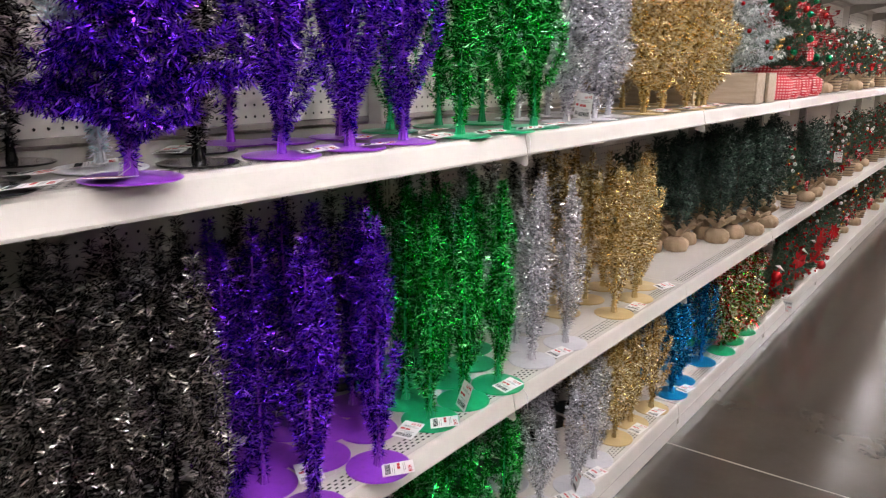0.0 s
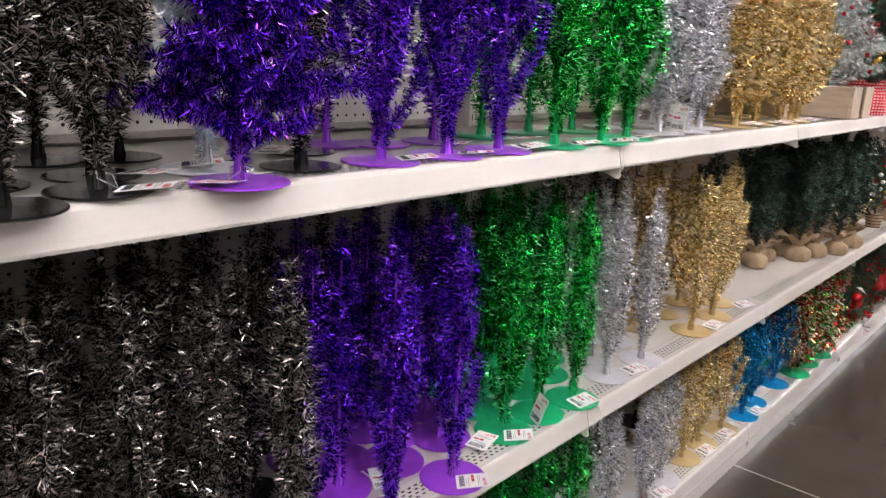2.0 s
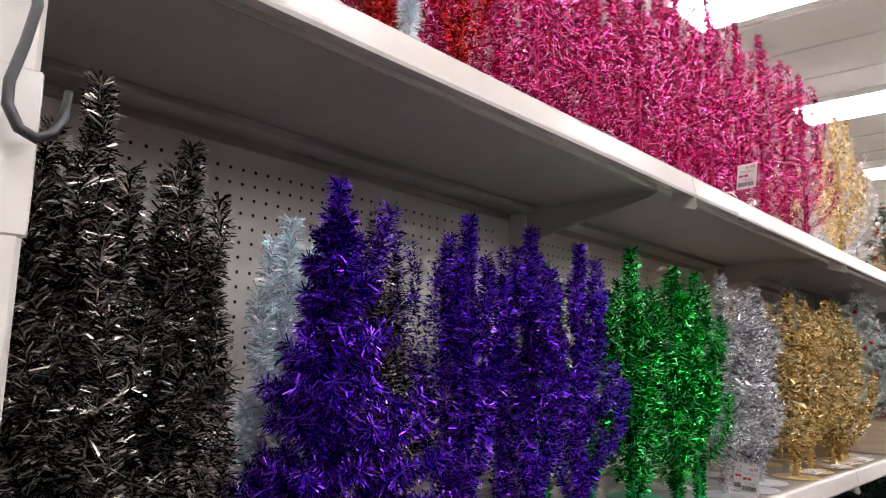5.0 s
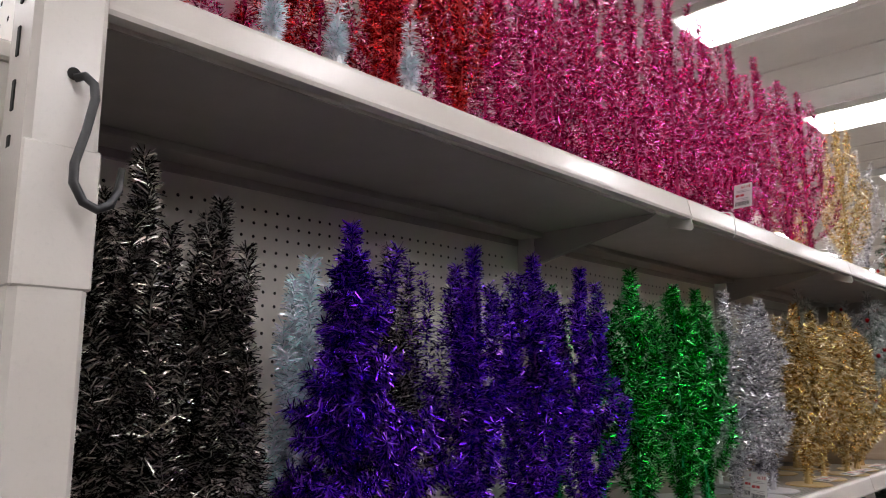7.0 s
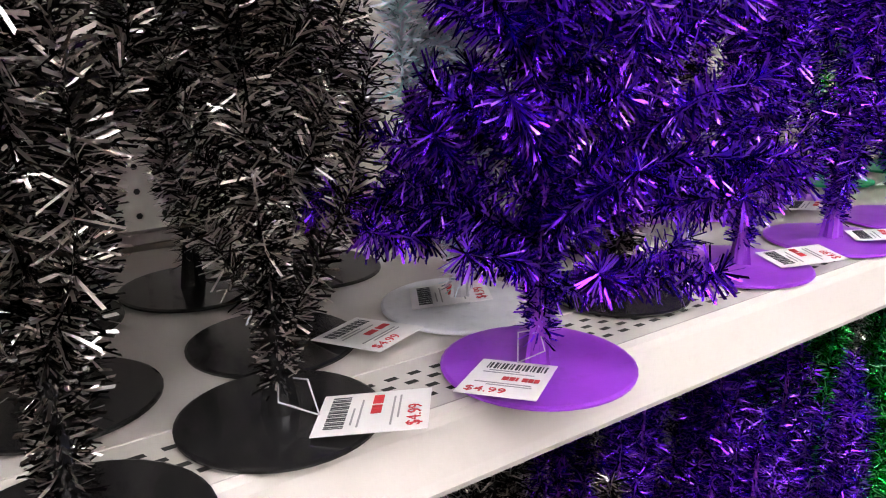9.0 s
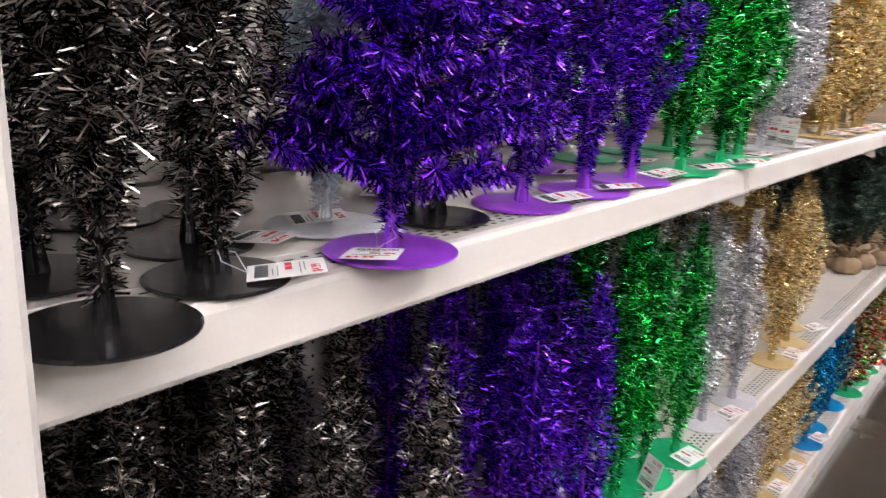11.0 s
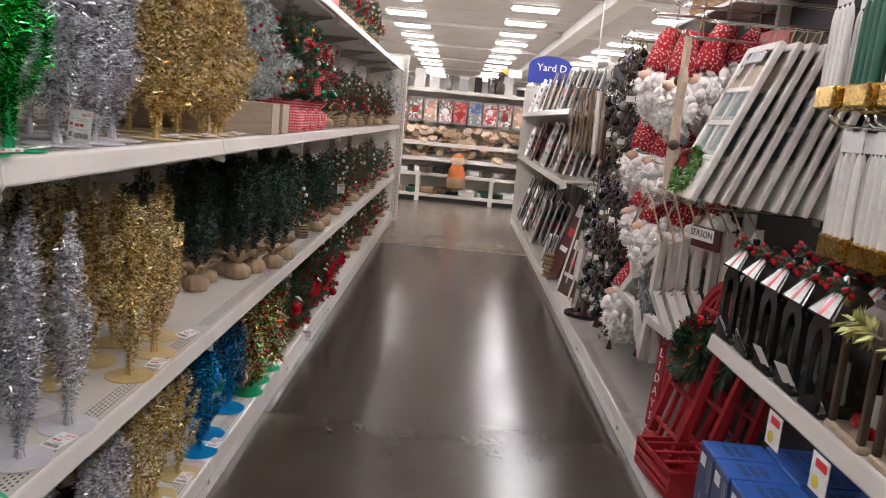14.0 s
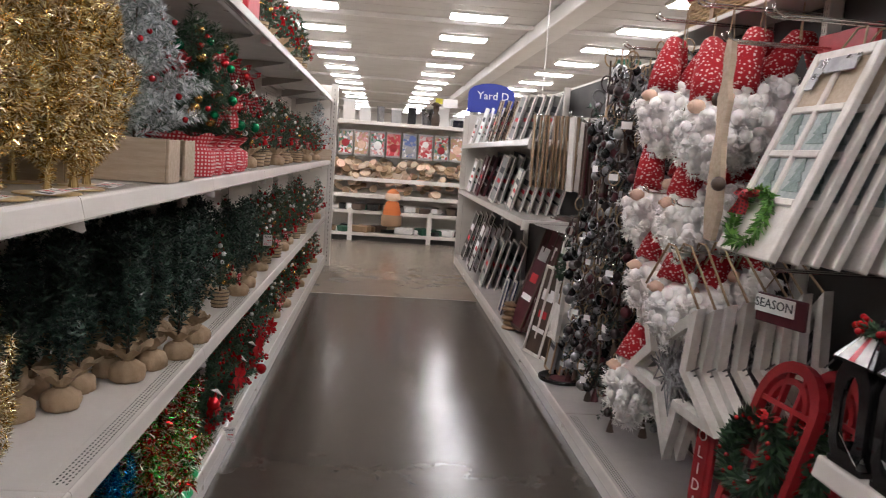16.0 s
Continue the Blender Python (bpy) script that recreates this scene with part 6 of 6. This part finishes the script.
# ---- lanterns on the middle shelf ----
def black_lantern():
    root = thing("lantern", "black house-shaped lantern with a white candle and red berries", "lantern", "black lanterns on the shelf")
    w, h = 0.058, 0.235
    part("floor_plate", Geo().box((-w, -w, 0), (w, w, 0.015), 0.002), M["black"], root)
    n = 16
    outer, inner = [], []
    for i in range(n):
        a = -math.pi / 2 + 2 * math.pi * (i + 0.5) / n
        c, s_ = math.cos(a), math.sin(a)
        q = 1 / max(abs(c), abs(s_))
        outer.append((w * c * q, 0.125 + 0.11 * s_ * q))
        inner.append((0.03 * c * (q if s_ < 0 else 1), 0.125 + (0.085 * s_ * (q if s_ < 0 else 1))))
    for x in (-w, w):
        part("arched_wall", ring_board(outer, inner, 0.006), M["black"], root).location.x = x
    for y in (-w, w):
        part("arched_wall", ring_board(outer, inner, 0.006), M["black"], root).matrix_local = pose(0, y, 0, 0, 0, 90)
    part("candle", Geo().lathe([(0.024, 0.015), (0.025, 0.02), (0.025, 0.13), (0.018, 0.135), (0.003, 0.15)], 16), M["wax"], root, "ivory candle", smooth=True)
    part("roof", Geo().lathe([(0.095, h), (0.095, h + 0.006), (0.03, h + 0.075), (0.012, h + 0.085), (0.012, h + 0.1)], 4, m=pose(0, 0, 0, 0, 0, 45)), M["black"], root)
    part("snow_panel", Geo().add([(-0.070, -0.05, h + 0.0075), (-0.070, 0.05, h + 0.0075), (-0.032, 0.022, h + 0.062), (-0.032, -0.022, h + 0.062)], [(0, 1, 2, 3)]), M["tag"], root, "white sloped roof panel")
    part("ribbon", Geo().add([(-0.071, -0.01, h + 0.0082), (-0.071, 0.01, h + 0.0082), (-0.033, 0.006, h + 0.063), (-0.033, -0.006, h + 0.063)], [(0, 1, 2, 3)]), M["red_base"], root, "red ribbon band")
    rng = np.random.default_rng(3)
    v, nn = strips(rng, [[(-0.03, -0.03, h + 0.075), (-0.045, 0.0, h + 0.085), (-0.02, 0.03, h + 0.075)]], 1500, 0.03, 0.006, 0.4)
    tagged(part("greenery", strip_mesh("greenery", v, nn, M["pine"]), M["pine"], root), kind="stuff")
    for i in range(12):
        part("berry", berry_mesh, M["berry"], root).location = (-0.04 + 0.03 * rng.normal() * 0.5, 0.03 * rng.normal(), h + 0.085 + 0.01 * rng.normal())
    return root


bl = [black_lantern()]
for j in range(5):
    place(bl, 0, (0.945, 2.70 - 0.15 * j, 0.762), rand.uniform(-4, 4))
    place(bl, 0, (1.12, 2.68 - 0.15 * j, 0.762), rand.uniform(-4, 4))


def brown_lantern():
    root = thing("lantern", "brown wooden lantern with glass sides and gold holly", "lantern", "wooden lanterns on the shelf")
    w, h = 0.07, 0.24
    part("base", Geo().box((-w - 0.012, -w - 0.012, 0), (w + 0.012, w + 0.012, 0.018), 0.003), M["pale_wood"], root)
    part("top", Geo().box((-w - 0.01, -w - 0.01, h), (w + 0.01, w + 0.01, h + 0.015), 0.003), M["dark_wood"], root)
    for sx in (-1, 1):
        for sy in (-1, 1):
            part("post", Geo().box((sx * w - 0.008, sy * w - 0.008, 0.018), (sx * w + 0.008, sy * w + 0.008, h), 0.002), M["dark_wood"], root)
    for sx in (-1, 1):
        part("pane", Geo().box((sx * w - 0.001, -w + 0.009, 0.02), (sx * w + 0.001, w - 0.009, h - 0.002)), M["clear"], root)
    part("candle", Geo().lathe([(0.032, 0.018), (0.033, 0.03), (0.033, 0.1), (0.004, 0.105)], 16), M["wax"], root, smooth=True)
    part("berries", Geo().ball((-0.03, 0.035, 0.035), 0.018, 8).ball((-0.035, -0.03, 0.03), 0.016, 8), M["berry"], root)
    part("roof", Geo().lathe([(0.1, h + 0.015), (0.06, h + 0.06), (0.055, h + 0.075)], 4, m=pose(0, 0, 0, 0, 0, 45)), M["dark_wood"], root)
    rng = np.random.default_rng(8)
    v, nn = strips(rng, [[(-0.07, -0.06, h + 0.01), (-0.08, 0.0, h + 0.03), (-0.07, 0.06, h + 0.01)]], 900, 0.045, 0.018, 0.3)
    tagged(part("holly", strip_mesh("holly", v, nn, M["gold_leaf"]), M["gold_leaf"], root, "gold-tipped holly leaves"), kind="stuff")
    return root


wl = [brown_lantern()]
for j in range(5):
    place(wl, 0, (0.965, 1.93 - 0.19 * j, 0.762), rand.uniform(-3, 3))
for j in range(4):  # loose white cards in front of the lanterns
    tag_at(0.885, 2.66 - 0.15 * j, 0.79, 10, -60, 170 + rand.uniform(-30, 30))
for y in (2.2, 1.95):
    hg = thing("shelf_talker", "small hanging price card with a yellow dot", "price card", "price cards")
    part("card", Geo().box((0.863, y - 0.04, 0.62), (0.865, y + 0.04, 0.71)), M["tag"], hg)
    part("dot", Geo().lathe([(0.016, 0), (0.016, 0.001)], 14, m=facing((0.8625, y + 0.01, 0.645), (0, -1, 0), (0, 0, 1))), M["yellow"], hg)
    part("red_band", Geo().box((0.8615, y - 0.03, 0.68), (0.863, y + 0.02, 0.70)), M["red_ink"], hg)


# ---- taper candles in hanging packs ----
def candle_pack(wax="wax", words="hanging pack of white taper candles with gold foil bands"):
    root = thing("candle_pack", words, "candles", "candle packs on hooks")
    for i in range(4):
        y = -0.045 + 0.03 * i
        part("taper", Geo().lathe([(0.012, -0.26), (0.0125, -0.25), (0.009, -0.03), (0.006, -0.012), (0.001, 0.0)], 12, (0, y, 0)), M[wax], root, smooth=True)
    part("foil_band", Geo().box((-0.015, -0.06, -0.265), (0.015, 0.06, -0.205), 0.006), M["gold_foil"], root, "crinkled gold foil band")
    part("header_card", Geo().box((-0.001, -0.05, 0.0), (0.001, 0.05, 0.05)), M["tag"], root)
    return root


cp, gp = [candle_pack()], [candle_pack("sign_green", "hanging pack of dark green taper candles with gold foil bands")]
for z, y_ in ((1.76, 2.36), (1.39, 2.2)):
    for j in range(3):
        for i in range(4):
            place(cp if j != 1 or z < 1.5 else gp, 0, (0.93 + 0.06 * i, y_ - 0.16 * j, z), rand.uniform(-6, 6))
        prong(y_ - 0.16 * j, z + 0.06, 0.88)


# ---- wicker hampers along the top ----
def hamper(y0, y1):
    root = thing("wicker_hamper", "woven wicker basket with a red plaid liner", "basket", "wicker baskets on the top")
    x0, x1, z0, z1 = 1.15, 1.5, 2.0, 2.17
    part("body", Geo().box((x0 + 0.01, y0 + 0.01, z0), (x1, y1 - 0.01, z1 - 0.01), 0.01), M["wicker"], root)
    n = 11
    for k_ in range(n):
        z = z0 + 0.008 + k_ * (z1 - z0 - 0.03) / n
        pts = [(x0 + (0.006 if (i + k_) % 2 else -0.004), y0 + i * (y1 - y0) / 24, z) for i in range(25)]
        part("strand", Geo().tube(pts, 0.0065, 6), M["wicker"], root, smooth=True)
        pts = [(x0 + i * (x1 - x0) / 10, y1 + (0.006 if (i + k_) % 2 else -0.004), z) for i in range(11)]
        part("strand", Geo().tube(pts, 0.0065, 6), M["wicker"], root, smooth=True)
    part("plaid_liner", Geo().box((x0 - 0.014, y0 - 0.01, z1 - 0.035), (x1 + 0.01, y1 + 0.014, z1 + 0.005), 0.01), M["dark_plaid"], root, "red plaid cloth rim")
    for y in (y0 + 0.25 * (y1 - y0), y0 + 0.75 * (y1 - y0)):
        part("strap", Geo().box((x0 - 0.012, y - 0.02, z0), (x0 - 0.006, y + 0.02, z1 - 0.03), 0.002), M["brown_wood"], root, "brown leather strap")


hamper(3.45, 4.55)
hamper(2.3, 3.38)
tp = thing("top_shelf", "cream metal top shelf over the goods", "shelf")
part("deck", Geo().box((1.1, 2.2, 1.98), (1.6, 4.7, 2.0), 0.003), M["shelf"], tp)

# rounded blue department sign
sg = thing("department_sign", "blue arched department sign with white lettering", "sign", at=(1.08, 10.3, 1.93))
o = [(-0.28, 0), (0.28, 0)] + [(0.28 * math.cos(a), 0.22 + 0.13 * math.sin(a)) for a in np.linspace(0, math.pi, 15)]
part("panel", Geo().prism(o, -0.01, 0.01), M["sign_blue"], sg)
text_part("lettering", "Yard D", 0.13, facing((0.02, -0.0115, 0.2), (1, 0, 0), (0, 0, 1)), M["tag"], sg)
# hanging cable
cb = thing("ceiling_cable", "thin white cable hanging from the ceiling", "cable")
part("cable", Geo().tube([(1.53, 9.5, 2.0), (1.53, 9.5, CEIL)], 0.008, 6), M["beam"], cb)
# dark green bolts that stand behind the top of the shelving
for j in range(8):
    bt = thing("green_bolt", "dark green wrapped roll standing on a far shelf", "roll", "green rolls", (2.25 + 0.12 * j, 9.0 + 0.3 * j, 0.0))
    part("roll", Geo().lathe([(0.13, 0), (0.14, 0.01), (0.14, 2.4 + 0.08 * (j % 3)), (0.13, 2.42 + 0.08 * (j % 3))], 14), M["dull_green"] if j % 3 else M["wall"], bt, smooth=True)

# ---- gondola across the far end ----
FY = 12.85
fg = thing("far_gondola", "cream shelving across the far main aisle", "shelving")
part("back_panel", Geo().box((-4.3, FY + 0.45, 0), (4.3, FY + 0.47, 1.86)), M["peg"], fg)
for z in (0.13, 0.47, 1.83):
    part("deck", Geo().box((-4.3, FY, z - 0.03), (4.3, FY + 0.45, z), 0.003), M["shelf"], fg)
    part("front_lip", Geo().box((-4.3, FY - 0.012, z - 0.05), (4.3, FY, z + 0.002), 0.003), M["shelf"], fg)
for z in (0.80, 1.05):
    part("bin_deck", Geo().add([(-4.3, FY - 0.02, z - 0.1), (4.3, FY - 0.02, z - 0.1), (4.3, FY + 0.4, z), (-4.3, FY + 0.4, z)], [(0, 1, 2, 3)]), M["shelf"], fg)
    part("front_lip", Geo().box((-4.3, FY - 0.035, z - 0.13), (4.3, FY - 0.02, z - 0.07), 0.003), M["shelf"], fg)
for i in range(8):
    x = -4.27 + 1.22 * i
    part("upright", Geo().box((x - 0.035, FY - 0.01, 0), (x + 0.035, FY + 0.03, 0.5), 0.003), M["shelf"], fg)
part("kick_plate", Geo().box((-4.3, FY + 0.06, 0), (4.3, FY + 0.08, 0.08)), M["kick"], fg)
def printed(name, colours, scale):
    """A busy printed picture: rounded patches in a few inks."""
    m, t, p = shader(name)
    co, oi = t.nodes.new("ShaderNodeTexCoord"), t.nodes.new("ShaderNodeObjectInfo")
    add = t.nodes.new("ShaderNodeVectorMath")
    t.links.new(co.outputs["Object"], add.inputs[0])
    t.links.new(oi.outputs["Random"], add.inputs[1])
    vo = t.nodes.new("ShaderNodeTexVoronoi")
    vo.inputs["Scale"].default_value = scale
    t.links.new(add.outputs[0], vo.inputs["Vector"])
    sep = t.nodes.new("ShaderNodeSeparateColor")
    t.links.new(vo.outputs["Color"], sep.inputs[0])
    cr_ = t.nodes.new("ShaderNodeValToRGB")
    cr_.color_ramp.interpolation = "CONSTANT"
    while len(cr_.color_ramp.elements) < len(colours):
        cr_.color_ramp.elements.new(0.5)
    for k_, c_ in enumerate(colours):
        cr_.color_ramp.elements[k_].position = k_ / len(colours)
        cr_.color_ramp.elements[k_].color = (*c_, 1)
    t.links.new(sep.outputs[0], cr_.inputs[0])
    t.links.new(cr_.outputs[0], p.inputs["Base Color"])
    p.inputs["Roughness"].default_value = 0.45
    return m


WHT, RED, PNK, GRY, BLU, GRN, TAN = (0.7, 0.66, 0.64), (0.42, 0.03, 0.04), (0.55, 0.25, 0.24), (0.28, 0.27, 0.28), (0.06, 0.1, 0.28), (0.05, 0.16, 0.09), (0.42, 0.27, 0.15)
PRINTS = [printed("card_print", c_, 28) for c_ in ((WHT, RED, PNK, GRY, WHT, GRN), (RED, PNK, RED, TAN, RED), (BLU, GRY, BLU, WHT, GRY), (RED, RED, WHT, PNK, WHT), (WHT, GRY, RED, GRN, WHT, TAN), (TAN, WHT, TAN, PNK))]
for i in range(26):
    x = -3.2 + 0.245 * i
    ps = thing("boxed_kit", "printed flat packet hung below the top shelf", "packet", "hanging printed packets", (x, FY + 0.10, 1.30))
    part("card", Geo().box((-0.11, -0.01, 0), (0.11, 0.01, 0.39), 0.003), M["grey_board"], ps)
    part("picture", Geo().box((-0.1, -0.013, 0.03), (0.1, -0.01, 0.36)), PRINTS[i % 6], ps)
    rng = random.Random(i)
    part("picture_patch", Geo().lathe([(0.05 + 0.02 * rng.random(), 0), (0.04, 0.002), (0.004, 0.002)], 14).mesh("picture_patch"), M[("bauble_white", "red_paint", "grey_board", "bauble_white", "red_paint", "skin")[i % 6]], ps).matrix_basis = pose(0, -0.013, rng.uniform(0.12, 0.24), 90)
M["bark_slice"] = surface("pale_slice", (0.55, 0.42, 0.3), (0.42, 0.3, 0.2), rough=0.7, scale=20)
rng = random.Random(12)


def loose(name, mat, p, r, words, cat, group):
    ob = thing(name, words, cat, group, p, rng.uniform(0, 180) if name != "wood_slice" else 0)
    if name == "wood_slice":
        ob.matrix_basis = pose(*p, rng.uniform(25, 65), 0, rng.uniform(-40, 40))
        part("slice", Geo().lathe([(r, 0), (r * 1.05, r * 0.1), (r, r * 0.35), (0.3 * r, r * 0.36)], 9), M[mat], ob)
    else:
        part("pack", Geo().box((-r, -r * 0.7, 0), (r, r * 0.7, r * 0.7), r * 0.12), M[mat], ob)


for i in range(280):
    x = rng.uniform(-1.7, 2.2)
    zb = rng.choice((1.02, 1.02, 1.02, 0.78))
    d = rng.uniform(0.0, 0.26)
    loose("wood_slice", rng.choice(["pale_wood", "bark_slice", "bark_slice", "burlap", "skin", "brown_wood"]), (x, FY + d, zb - 0.05 + d * 0.2 + rng.uniform(0, 0.22)), rng.uniform(0.045, 0.085), "small pale wooden cut-out in an open bin", "wood cut-out", "loose wooden pieces in bins")
for i in range(60):
    x = -1.8 + 0.075 * i
    for z in (0.13, 0.47):
        if rng.random() < 0.7:
            loose("craft_pack", rng.choice(["dark_wood", "brown_wood", "grey_board", "black", "pale_wood", "tag", "dull_green"]), (x, FY + rng.uniform(0.06, 0.25), z + 0.001), rng.uniform(0.08, 0.16), "packaged craft goods on a far shelf", "package", "packages on the far shelves")
for i in range(22):
    x, r = -2.4 + 0.24 * i, rng.uniform(0.06, 0.1)
    bk = thing("storage_tub", "pale box or metal tub on the top shelf", "container", "tubs on the far top shelf", (x, FY + 0.2, 1.831))
    hh = rng.uniform(0.14, 0.32)
    if i % 3:
        part("box", Geo().box((-r, -r, 0), (r, r, hh), 0.006), M[rng.choice(["wall", "tag", "grey_board", "black", "shelf"])], bk)
        part("lid", Geo().box((-r - 0.004, -r - 0.004, hh - 0.03), (r + 0.004, r + 0.004, hh + 0.004), 0.004), M["wall"], bk)
    else:
        part("tub", Geo().lathe([(r * 0.8, 0), (r, hh * 0.9), (r * 1.05, hh * 0.92), (r * 1.05, hh)], 16), M["bell_silver"], bk, smooth=True)
# cloth figures, as plain shapes
def bands(name, stops):
    """Cloth in bands that follow the height within the thing."""
    m, t, p = shader(name)
    co, sep = t.nodes.new("ShaderNodeTexCoord"), t.nodes.new("ShaderNodeSeparateXYZ")
    t.links.new(co.outputs["Object"], sep.inputs[0])
    cr_ = t.nodes.new("ShaderNodeValToRGB")
    cr_.color_ramp.interpolation = "CONSTANT"
    while len(cr_.color_ramp.elements) < len(stops):
        cr_.color_ramp.elements.new(0.5)
    for k_, (z_, c_) in enumerate(stops):
        cr_.color_ramp.elements[k_].position = z_
        cr_.color_ramp.elements[k_].color = (*c_, 1)
    t.links.new(sep.outputs["Z"], cr_.inputs[0])
    t.links.new(cr_.outputs[0], p.inputs["Base Color"])
    p.inputs["Roughness"].default_value = 0.9
    return m


M["doll_cloth"] = bands("doll_cloth", [(0, (0.22, 0.13, 0.07)), (0.17, (0.5, 0.13, 0.035)), (0.38, (0.6, 0.42, 0.3)), (0.5, (0.45, 0.13, 0.04))])
doll = thing("cloth_doll", "plain cloth doll in an orange dress hung on the post", "doll", at=(0.02, FY - 0.13, 0.27))
part("figure", Geo().lathe([(0.15, 0), (0.16, 0.02), (0.155, 0.16), (0.13, 0.17), (0.14, 0.2), (0.1, 0.36), (0.07, 0.38), (0.12, 0.41), (0.11, 0.48), (0.09, 0.52), (0.02, 0.57)], 14), M["doll_cloth"], doll, smooth=True)
doll = thing("cloth_doll", "small plain cloth doll seated on the top shelf", "doll", at=(0.6, FY + 0.06, 1.832))
part("figure", Geo().lathe([(0.06, 0), (0.07, 0.08), (0.06, 0.17), (0.03, 0.2), (0.05, 0.25), (0.045, 0.3), (0.09, 0.31), (0.03, 0.36)], 12), M["dark_wood"], doll, smooth=True)
cd = thing("sale_card", "yellow and white sale card above the far shelf", "card", at=(0.72, FY + 0.03, 2.12), rz=0)
part("card", Geo().box((-0.02, 0, 0), (0.2, 0.003, 0.13)), M["tag"], cd)
part("corner", Geo().box((-0.14, -0.003, 0.05), (-0.03, 0, 0.13)), M["yellow"], cd)
# rows of farther shelving, plain, between here and the back wall
for j, (y, x0, x1, h) in enumerate(((17.5, -9, -1.2, 1.9), (17.5, 1.2, 10, 1.9), (24, -9, 9, 2.0), (33, -10, 11, 2.1), (6.5, 4.4, 4.9, 2.1), (6.5, -4.9, -4.4, 2.0))):
    fs = thing("far_shelving", "plain distant store shelving filled with pale goods", "shelving", "distant shelving")
    if j < 4:
        part("body", Geo().box((x0, y, 0), (x1, y + 1.0, h), 0.02), M["peg"], fs)
        for i in range(int((x1 - x0) / 0.6)):
            part("goods", Geo().box((x0 + 0.6 * i + 0.05, y + 0.1, h), (x0 + 0.6 * i + rng.uniform(0.25, 0.55), y + 0.5, h + rng.uniform(0.1, 0.4)), 0.02), M[rng.choice(["wall", "tag", "grey_board", "shelf", "pale_wood"])], fs)
    else:
        part("body", Geo().box((x0, -5, 0), (x1, 11, h), 0.02), M["peg"], fs)
